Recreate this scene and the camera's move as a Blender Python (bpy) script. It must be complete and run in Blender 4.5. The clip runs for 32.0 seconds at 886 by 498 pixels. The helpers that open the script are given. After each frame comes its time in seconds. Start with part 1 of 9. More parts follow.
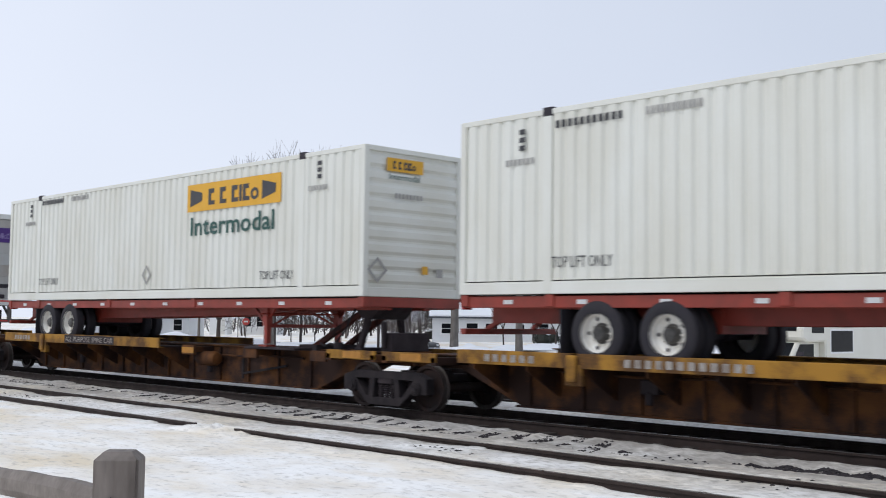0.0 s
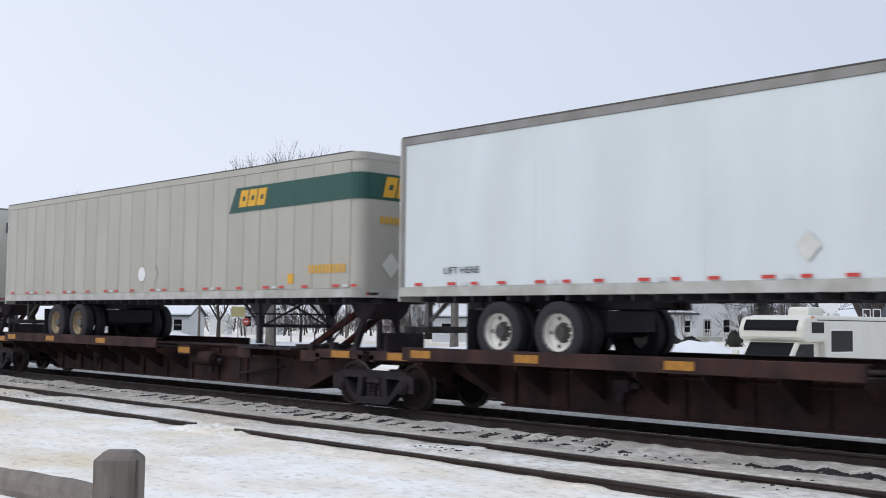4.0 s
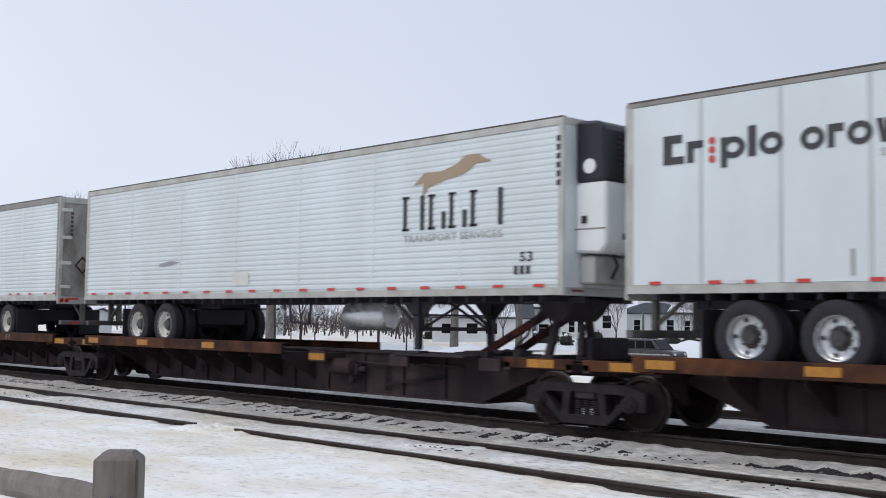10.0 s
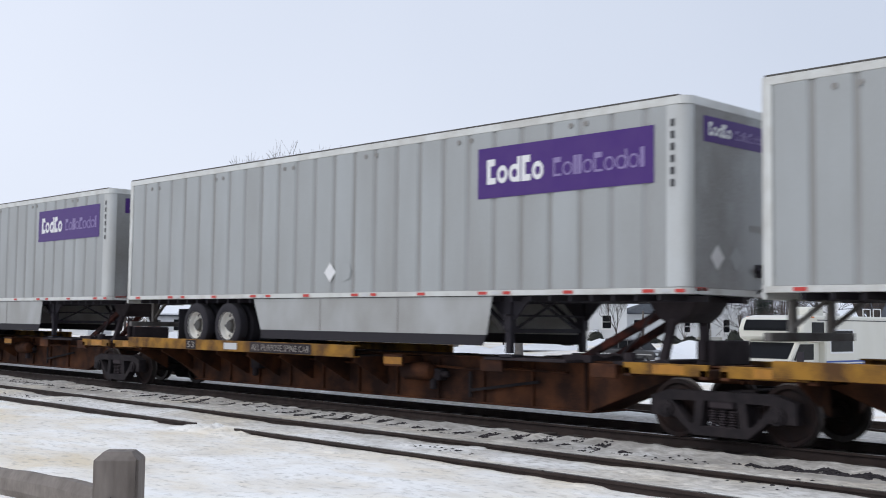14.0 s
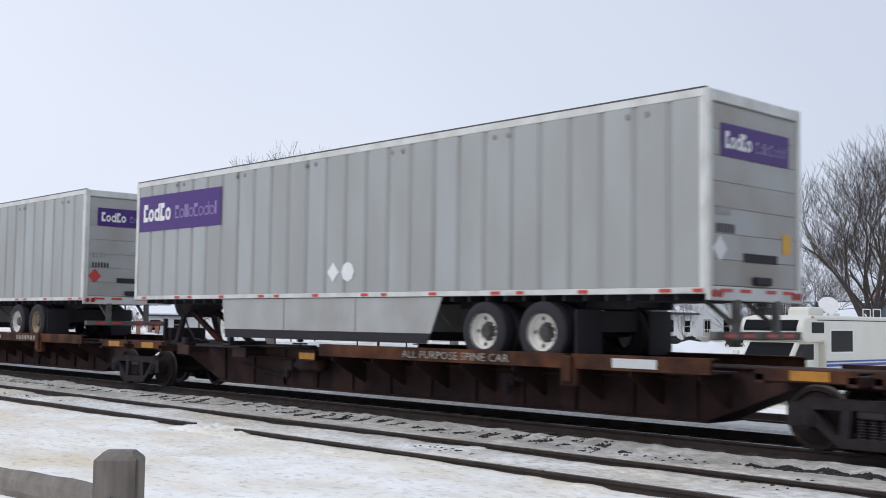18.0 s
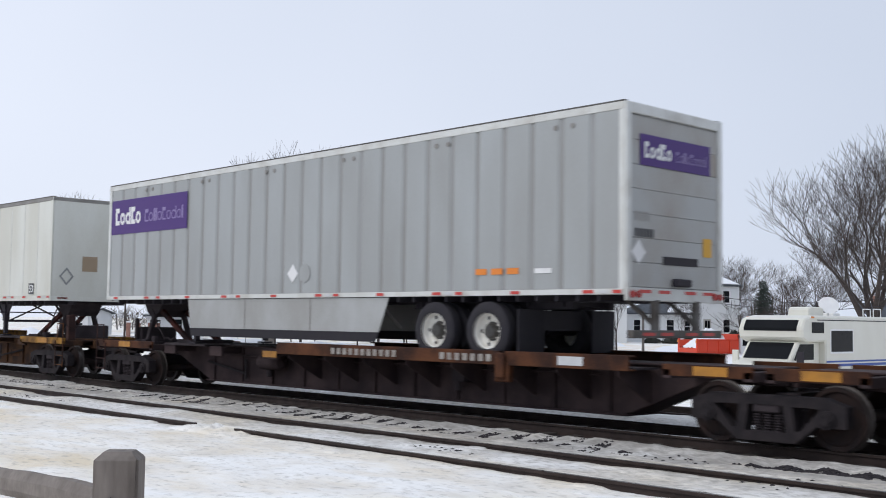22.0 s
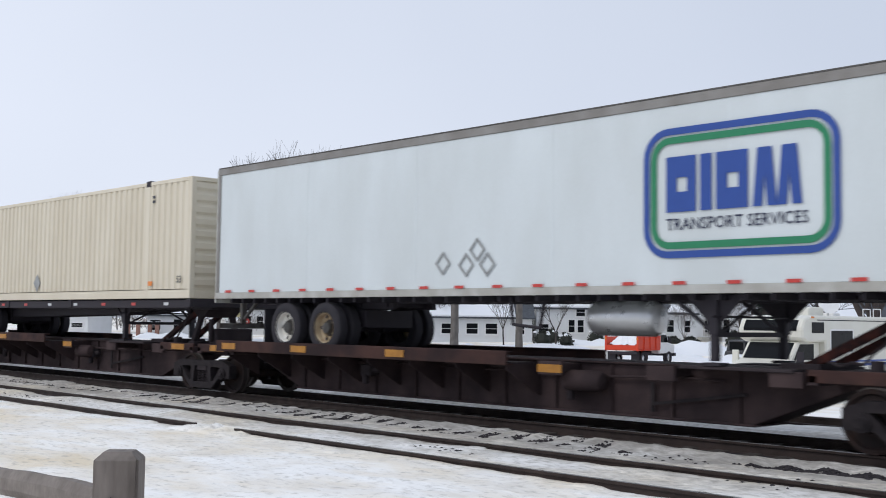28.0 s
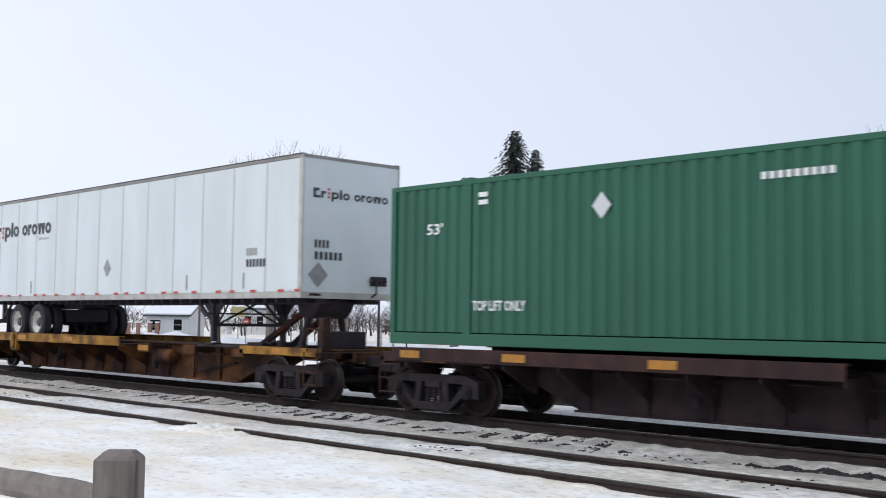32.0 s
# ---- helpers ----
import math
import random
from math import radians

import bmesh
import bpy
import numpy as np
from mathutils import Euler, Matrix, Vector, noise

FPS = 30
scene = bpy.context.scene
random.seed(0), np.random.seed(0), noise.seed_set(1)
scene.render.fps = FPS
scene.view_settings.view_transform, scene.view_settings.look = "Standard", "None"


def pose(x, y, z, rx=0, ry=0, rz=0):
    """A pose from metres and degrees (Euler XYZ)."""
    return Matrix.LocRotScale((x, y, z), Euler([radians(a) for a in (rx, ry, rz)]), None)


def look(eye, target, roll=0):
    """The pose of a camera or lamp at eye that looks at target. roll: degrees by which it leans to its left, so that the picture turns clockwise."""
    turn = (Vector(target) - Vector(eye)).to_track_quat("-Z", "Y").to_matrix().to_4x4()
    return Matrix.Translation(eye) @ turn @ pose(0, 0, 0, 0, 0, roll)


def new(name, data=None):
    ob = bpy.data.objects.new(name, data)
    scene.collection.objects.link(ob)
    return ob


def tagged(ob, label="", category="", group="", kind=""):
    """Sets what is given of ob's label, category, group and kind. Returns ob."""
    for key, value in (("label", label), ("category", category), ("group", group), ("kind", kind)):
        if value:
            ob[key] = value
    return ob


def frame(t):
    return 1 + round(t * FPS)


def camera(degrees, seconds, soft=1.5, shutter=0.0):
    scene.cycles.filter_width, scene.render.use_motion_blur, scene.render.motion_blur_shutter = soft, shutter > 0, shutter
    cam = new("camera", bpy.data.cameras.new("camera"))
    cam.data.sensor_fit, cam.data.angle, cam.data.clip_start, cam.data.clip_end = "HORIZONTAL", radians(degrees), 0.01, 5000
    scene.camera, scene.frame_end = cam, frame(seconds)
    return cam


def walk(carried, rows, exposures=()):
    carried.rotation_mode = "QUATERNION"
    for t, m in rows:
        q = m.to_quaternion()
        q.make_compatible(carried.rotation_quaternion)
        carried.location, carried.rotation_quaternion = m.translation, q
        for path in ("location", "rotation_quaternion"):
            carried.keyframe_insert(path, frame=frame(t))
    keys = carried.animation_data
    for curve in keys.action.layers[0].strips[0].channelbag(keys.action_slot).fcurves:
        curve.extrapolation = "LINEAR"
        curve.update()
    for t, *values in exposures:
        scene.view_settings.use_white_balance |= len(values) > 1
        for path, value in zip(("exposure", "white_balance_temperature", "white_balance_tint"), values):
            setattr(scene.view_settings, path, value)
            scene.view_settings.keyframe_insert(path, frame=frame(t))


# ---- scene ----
cam = camera(43.08, 32.0, soft=1.0, shutter=0.12)
EYE = Vector((0.0, 0.0, 1.63))
YAW, PITCH, ROLL = 46.243, 3.707, 0.731
AIM = EYE + Vector((-math.sin(radians(YAW)) * math.cos(radians(PITCH)), math.cos(radians(YAW)) * math.cos(radians(PITCH)), math.sin(radians(PITCH))))
walk(cam, [(0.0, look(EYE, AIM, ROLL)), (32.0, look(EYE, AIM, ROLL))], [(0.0, 0.0), (5.8, 0.0), (6.8, -0.12), (8.0, -0.08), (11.2, -0.08), (12.3, -0.02), (13.0, 0.13), (13.7, 0.0), (23.2, 0.0), (24.0, -0.05), (31.2, -0.04), (32.0, 0.12)])

# ---------- light: one overcast winter sky and a wide, weak sun behind the viewer ----------
SUN_EL = radians(49)
world = bpy.data.worlds.new("overcast_sky")
scene.world = world
world.use_nodes = True
wn, wl = world.node_tree.nodes, world.node_tree.links
wn.clear()
w_out, w_bg = wn.new("ShaderNodeOutputWorld"), wn.new("ShaderNodeBackground")
w_sky, w_mix = wn.new("ShaderNodeTexSky"), wn.new("ShaderNodeMix")
w_sky.sky_type, w_sky.sun_disc, w_sky.sun_elevation, w_sky.sun_rotation = "NISHITA", False, SUN_EL, radians(200)
w_sky.air_density, w_sky.dust_density = 1.0, 3.0
w_mix.data_type = "RGBA"
w_mix.inputs["Factor"].default_value = 0.93
w_co, w_no, w_ra = wn.new("ShaderNodeTexCoord"), wn.new("ShaderNodeTexNoise"), wn.new("ShaderNodeValToRGB")
w_no.inputs["Scale"].default_value, w_no.inputs["Detail"].default_value = 1.3, 3.0
w_ra.color_ramp.elements[0].position, w_ra.color_ramp.elements[1].position = 0.3, 0.75
w_ra.color_ramp.elements[0].color, w_ra.color_ramp.elements[1].color = (0.53, 0.59, 0.71, 1), (0.80, 0.85, 0.97, 1)
w_sc = wn.new("ShaderNodeVectorMath")
w_sc.operation, w_sc.inputs["Scale"].default_value = "SCALE", 10.0
wl.new(w_co.outputs["Generated"], w_no.inputs["Vector"])
w_sep, w_gr = wn.new("ShaderNodeSeparateXYZ"), wn.new("ShaderNodeMath")
wl.new(w_co.outputs["Generated"], w_sep.inputs["Vector"])
w_gr.operation, w_gr.inputs[1].default_value = "MULTIPLY_ADD", -0.55
wl.new(w_sep.outputs["X"], w_gr.inputs[0])
w_ad = wn.new("ShaderNodeMath")
w_ad.operation, w_ad.inputs[1].default_value, w_ad.inputs[2].default_value = "MULTIPLY_ADD", 0.5, -0.13
wl.new(w_no.outputs["Fac"], w_ad.inputs[0])
wl.new(w_ad.outputs["Value"], w_gr.inputs[2])
wl.new(w_gr.outputs["Value"], w_ra.inputs["Fac"])
wl.new(w_ra.outputs["Color"], w_sc.inputs[0])
wl.new(w_sky.outputs["Color"], w_mix.inputs["A"])
wl.new(w_sc.outputs["Vector"], w_mix.inputs["B"])
wl.new(w_mix.outputs["Result"], w_bg.inputs["Color"])
w_bg.inputs["Strength"].default_value = 0.113
wl.new(w_bg.outputs["Background"], w_out.inputs["Surface"])
sun = new("sun", bpy.data.lights.new("sun", "SUN"))
sun.data.energy, sun.data.angle, sun.data.color = 1.12, radians(35), (1.0, 0.975, 0.94)
sun.matrix_world = look(Vector((-12, -36, 44)), Vector((0, 0, 0)))


# ---------- materials ----------
def material(name, base, rough=0.6, metal=0.0, dark=None, scale=3.0, amount=0.5, bump=0.0, grain=60.0, streak=0.0, bands=(0.35, 0.7), coat=0.0, gloss=0.5):
    """A surface with a coarse stain pattern, a fine grain and, where asked, vertical streaks and relief."""
    m = bpy.data.materials.new(name)
    m.use_nodes = True
    n, l = m.node_tree.nodes, m.node_tree.links
    b = n["Principled BSDF"]
    b.inputs["Roughness"].default_value, b.inputs["Metallic"].default_value = rough, metal
    b.inputs["Coat Weight"].default_value = coat
    b.inputs["Specular IOR Level"].default_value = gloss
    if dark is None:
        dark = tuple(c * 0.8 for c in base)
    co = n.new("ShaderNodeTexCoord")
    mp = n.new("ShaderNodeMapping")
    info = n.new("ShaderNodeObjectInfo")
    shift = n.new("ShaderNodeVectorMath")
    shift.operation, shift.inputs["Scale"].default_value = "SCALE", 37.0
    l.new(info.outputs["Random"], shift.inputs[0])
    add = n.new("ShaderNodeVectorMath")
    l.new(co.outputs["Object"], add.inputs[0])
    l.new(shift.outputs["Vector"], add.inputs[1])
    l.new(add.outputs["Vector"], mp.inputs["Vector"])
    mp.inputs["Scale"].default_value = (1, 1, 1 - 0.85 * streak)
    a = n.new("ShaderNodeTexNoise")
    a.inputs["Scale"].default_value, a.inputs["Detail"].default_value = scale, 6.0
    l.new(mp.outputs["Vector"], a.inputs["Vector"])
    f = n.new("ShaderNodeTexNoise")
    f.inputs["Scale"].default_value, f.inputs["Detail"].default_value = grain, 3.0
    l.new(mp.outputs["Vector"], f.inputs["Vector"])
    r = n.new("ShaderNodeValToRGB")
    r.color_ramp.elements[0].position, r.color_ramp.elements[1].position = bands
    r.color_ramp.elements[0].color, r.color_ramp.elements[1].color = (*dark, 1), (*base, 1)
    mixf = n.new("ShaderNodeMath")
    mixf.operation = "MULTIPLY_ADD"
    mixf.inputs[1].default_value, mixf.inputs[2].default_value = 0.25, -0.125
    l.new(f.outputs["Fac"], mixf.inputs[0])
    s = n.new("ShaderNodeMath")
    l.new(a.outputs["Fac"], s.inputs[0])
    l.new(mixf.outputs["Value"], s.inputs[1])
    l.new(s.outputs["Value"], r.inputs["Fac"])
    mx = n.new("ShaderNodeMix")
    mx.data_type = "RGBA"
    mx.inputs["Factor"].default_value = amount
    mx.inputs["A"].default_value = (*base, 1)
    l.new(r.outputs["Color"], mx.inputs["B"])
    l.new(mx.outputs["Result"], b.inputs["Base Color"])
    rr = n.new("ShaderNodeMapRange")
    rr.inputs["To Min"].default_value, rr.inputs["To Max"].default_value = min(1, rough + 0.12), max(0.03, rough - 0.12)
    l.new(a.outputs["Fac"], rr.inputs["Value"])
    l.new(rr.outputs["Result"], b.inputs["Roughness"])
    if bump:
        bp = n.new("ShaderNodeBump")
        bp.inputs["Strength"].default_value, bp.inputs["Distance"].default_value = 0.6, bump
        l.new(s.outputs["Value"], bp.inputs["Height"])
        l.new(bp.outputs["Normal"], b.inputs["Normal"])
    return m


WHITE = material("white_trailer_paint", (0.69, 0.745, 0.765), 0.38, dark=(0.53, 0.565, 0.56), scale=0.9, amount=0.5, streak=0.75)
CREAM = material("aged_white_paint", (0.74, 0.75, 0.70), 0.45, dark=(0.52, 0.50, 0.42), scale=0.8, amount=0.6, streak=0.75)
CREAM_WHITE = material("warm_white_paint", (0.75, 0.755, 0.72), 0.42, dark=(0.58, 0.56, 0.49), scale=0.8, amount=0.5, streak=0.75)
TAN = material("dull_tan_paint", (0.45, 0.43, 0.38), 0.5, dark=(0.36, 0.34, 0.29), scale=0.9, amount=0.6, streak=0.6)
ALU = material("weathered_aluminium_sheet", (0.392, 0.41, 0.413), 0.42, 0.12, dark=(0.29, 0.29, 0.28), scale=0.9, amount=0.6, streak=0.8)
# same aluminium toned darker: paints the shadow lines in the grooves between posts
ALU_SHADED = material("shade_darkened_aluminium_sheet", (0.32, 0.325, 0.325), 0.5, 0.1, dark=(0.235, 0.23, 0.215), scale=1.1, amount=0.65, streak=0.8)
ALU_DULL = material("dull_warm_aluminium_sheet", (0.365, 0.365, 0.35), 0.45, 0.1, dark=(0.27, 0.262, 0.24), scale=0.9, amount=0.65, streak=0.8)
NOSE_GRIME = material("soot_stained_nose_sheet", (0.36, 0.37, 0.37), 0.5, 0.1, dark=(0.17, 0.155, 0.14), scale=0.7, amount=0.9, streak=0.5, bands=(0.36, 0.62))
ALU_PALE = material("pale_corner_sheet", (0.56, 0.58, 0.58), 0.42, 0.1, dark=(0.40, 0.385, 0.355), scale=1.3, amount=0.6, streak=0.7)
PALE_RAIL = material("pale_painted_rail", (0.66, 0.67, 0.65), 0.45, dark=(0.44, 0.42, 0.38), scale=2.6, amount=0.6, bands=(0.3, 0.6))
DOOR_SHEET = material("rust_stained_door_sheet", (0.41, 0.42, 0.415), 0.5, 0.1, dark=(0.27, 0.215, 0.165), scale=0.8, amount=0.6, streak=0.3, bands=(0.3, 0.62))
GRIME_DOOR = material("grimy_rear_door_paint", (0.36, 0.345, 0.32), 0.55, dark=(0.14, 0.115, 0.095), scale=2.2, amount=0.85, streak=0.5, bands=(0.35, 0.62))
# sill yellow: grime, plus the shade under the deck put into the colour
YELLOW_GRIME_SHADE = material("grime_and_shade_darkened_yellow_paint", (0.105, 0.05, 0.022), 0.8, dark=(0.026, 0.015, 0.014), scale=1.7, amount=0.95, bump=0.003, bands=(0.38, 0.68), gloss=0.2)
BEIGE = material("beige_container_paint", (0.73, 0.665, 0.535), 0.5, dark=(0.58, 0.51, 0.385), scale=1.0, amount=0.5, streak=0.7)
GREEN = material("green_container_paint", (0.012, 0.108, 0.06), 0.45, dark=(0.009, 0.072, 0.041), scale=1.0, amount=0.5, streak=0.6)
CONT_WHITE = material("white_container_paint", (0.74, 0.75, 0.70), 0.45, dark=(0.58, 0.56, 0.47), scale=1.0, amount=0.45, streak=0.7)
RAIL_GREY = material("grey_roof_rail", (0.29, 0.28, 0.265), 0.5, 0.2, dark=(0.18, 0.165, 0.15), scale=2.0, amount=0.7)
# near-black tone that paints the shadow line at the roof rail
ROOF_EDGE = material("roof_edge_shadow_tone", (0.10, 0.095, 0.09), 0.7, dark=(0.05, 0.045, 0.04), scale=2.0, amount=0.7)
ROOF_SHEET = material("grey_roof_sheet", (0.40, 0.41, 0.42), 0.5, 0.2, scale=1.0)
SILL = material("bottom_rail_metal", (0.52, 0.52, 0.49), 0.5, 0.1, dark=(0.33, 0.31, 0.27), scale=3.0, amount=0.7)
BLACK = material("black_underframe_paint", (0.028, 0.025, 0.033), 0.7, dark=(0.042, 0.036, 0.042), scale=4.0, amount=0.6, gloss=0.3)
RUBBER = material("tyre_rubber", (0.026, 0.024, 0.031), 0.85, dark=(0.042, 0.039, 0.042), scale=8.0, amount=0.5, gloss=0.3)
RIM = material("white_steel_rim", (0.84, 0.83, 0.79), 0.45, dark=(0.60, 0.55, 0.46), scale=6.0, amount=0.5)
RIM_TAN = material("rusty_cream_rim", (0.50, 0.41, 0.27), 0.55, dark=(0.26, 0.17, 0.10), scale=6.0, amount=0.7)
RIM_ALU = material("aluminium_rim", (0.62, 0.63, 0.64), 0.3, 0.7, scale=6.0, amount=0.4)
RIM_DARK = material("black_rim", (0.02, 0.02, 0.02), 0.5, scale=6.0)
CHASSIS_RED = material("red_oxide_chassis", (0.30, 0.035, 0.02), 0.55, dark=(0.14, 0.03, 0.02), scale=3.0, amount=0.6)
SKIRT = material("grey_white_skirt_panel", (0.60, 0.62, 0.61), 0.45, dark=(0.45, 0.45, 0.42), scale=1.2, amount=0.5, streak=0.5)
SKIRT_ALU = material("dull_aluminium_skirt", (0.43, 0.44, 0.44), 0.5, 0.1, dark=(0.29, 0.28, 0.26), scale=1.3, amount=0.65, streak=0.4)
YELLOW = material("worn_yellow_car_paint", (0.38, 0.19, 0.028), 0.7, dark=(0.075, 0.036, 0.018), scale=2.2, amount=0.9, bump=0.003, bands=(0.38, 0.62), gloss=0.25)
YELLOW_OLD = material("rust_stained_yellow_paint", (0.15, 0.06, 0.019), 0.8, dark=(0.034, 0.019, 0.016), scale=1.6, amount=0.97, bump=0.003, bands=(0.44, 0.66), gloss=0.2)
ORANGE_OLD = material("rust_orange_car_paint", (0.135, 0.05, 0.021), 0.8, dark=(0.03, 0.015, 0.012), scale=1.8, amount=0.95, bump=0.003, bands=(0.38, 0.7), gloss=0.2)
BROWN = material("brown_car_paint", (0.07, 0.034, 0.028), 0.8, dark=(0.026, 0.017, 0.018), scale=1.8, amount=0.95, bump=0.003, gloss=0.2)
SOOT = material("grimy_dark_steel", (0.05, 0.039, 0.043), 0.85, dark=(0.026, 0.021, 0.024), scale=2.5, amount=0.85, bump=0.003, gloss=0.25)
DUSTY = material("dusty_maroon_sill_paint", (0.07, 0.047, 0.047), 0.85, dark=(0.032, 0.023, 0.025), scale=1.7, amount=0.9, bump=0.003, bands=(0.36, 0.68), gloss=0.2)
TRUCK_STEEL = material("dusty_cast_steel", (0.034, 0.027, 0.029), 0.85, dark=(0.017, 0.0145, 0.017), scale=5.0, amount=0.85, bump=0.003, gloss=0.25)
WHEEL_STEEL = material("rolled_wheel_steel", (0.019, 0.0155, 0.0165), 0.75, 0.0, dark=(0.045, 0.024, 0.019), scale=5.0, amount=0.7, gloss=0.25)
TREAD = material("worn_wheel_tread", (0.10, 0.09, 0.085), 0.5, 0.5, dark=(0.05, 0.035, 0.03), scale=9.0, amount=0.6)
HITCH_RED = material("rust_red_hitch", (0.11, 0.028, 0.018), 0.8, dark=(0.016, 0.01, 0.011), scale=3.5, amount=0.95, bands=(0.42, 0.72), gloss=0.2)
GUARD = material("dirty_bumper_steel", (0.16, 0.155, 0.15), 0.7, 0.1, dark=(0.06, 0.045, 0.035), scale=3.0, amount=0.8)
HUB = material("oily_wheel_hub", (0.07, 0.066, 0.062), 0.4, 0.2, dark=(0.025, 0.023, 0.022), scale=14.0, amount=0.8)
REFLECT_Y = material("yellow_reflector_sheet", (0.50, 0.22, 0.02), 0.5, dark=(0.25, 0.11, 0.02), scale=7.0, amount=0.6)
STENCIL = material("worn_white_stencil_paint", (0.40, 0.38, 0.35), 0.6, dark=(0.16, 0.12, 0.10), scale=7.0, amount=0.7)
TAPE_RED = material("red_reflective_tape", (0.58, 0.05, 0.04), 0.4, scale=12.0, amount=0.4)
TAPE_WHITE = material("silver_reflective_tape", (0.62, 0.63, 0.64), 0.4, scale=12.0, amount=0.4)
LAMP_AMBER = material("amber_marker_lens", (0.7, 0.2, 0.01), 0.25)
LAMP_RED = material("red_lamp_lens", (0.4, 0.02, 0.015), 0.25)
PURPLE = material("purple_vinyl", (0.058, 0.018, 0.165), 0.42, dark=(0.08, 0.035, 0.18), scale=3.0, amount=0.5, gloss=0.35)
NAVY = material("navy_vinyl", (0.015, 0.02, 0.06), 0.45, dark=(0.03, 0.035, 0.08), scale=3.0, amount=0.5)
INK = material("black_vinyl", (0.03, 0.03, 0.035), 0.5, dark=(0.07, 0.07, 0.075), scale=5.0, amount=0.5)
GREY_INK = material("faded_grey_vinyl", (0.30, 0.29, 0.28), 0.5, dark=(0.42, 0.42, 0.40), scale=5.0, amount=0.6)
WHITE_INK = material("white_vinyl", (0.80, 0.80, 0.80), 0.45, scale=6.0, amount=0.3)
LILAC_INK = material("pale_lilac_vinyl", (0.27, 0.21, 0.42), 0.45, scale=6.0, amount=0.3)
BLUE_INK = material("blue_vinyl", (0.02, 0.07, 0.32), 0.45, scale=4.0, amount=0.3)
GREEN_INK = material("green_vinyl", (0.015, 0.22, 0.10), 0.45, scale=4.0, amount=0.3)
DKGREEN_INK = material("dark_green_vinyl", (0.012, 0.075, 0.06), 0.45, scale=4.0, amount=0.4)
GOLD_INK = material("golden_yellow_vinyl", (0.72, 0.38, 0.02), 0.45, scale=4.0, amount=0.3)
ORANGE_INK = material("orange_vinyl", (0.80, 0.24, 0.03), 0.45, scale=4.0, amount=0.3)
RED_INK = material("red_vinyl", (0.55, 0.06, 0.05), 0.45, scale=4.0, amount=0.3)
BROWN_INK = material("bronze_vinyl", (0.36, 0.27, 0.18), 0.45, scale=4.0, amount=0.3)
LIME_INK = material("leaf_green_vinyl", (0.12, 0.32, 0.03), 0.45, scale=4.0, amount=0.3)
PATCH = material("sun_bleached_patch", (0.70, 0.70, 0.66), 0.5, dark=(0.55, 0.54, 0.5), scale=5.0, amount=0.7)
SEAM = material("painted_panel_seam", (0.58, 0.615, 0.62), 0.45, dark=(0.46, 0.475, 0.46), scale=2.0, amount=0.6, streak=0.7)
PATCH_GREY = material("grey_placard_holder", (0.33, 0.34, 0.34), 0.45, 0.2, dark=(0.22, 0.22, 0.22), scale=6.0, amount=0.6)
REEFER_WHITE = material("white_unit_housing", (0.76, 0.77, 0.77), 0.35, scale=1.5, amount=0.3)
REEFER_BLACK = material("black_unit_grille", (0.012, 0.014, 0.02), 0.4, scale=3.0)


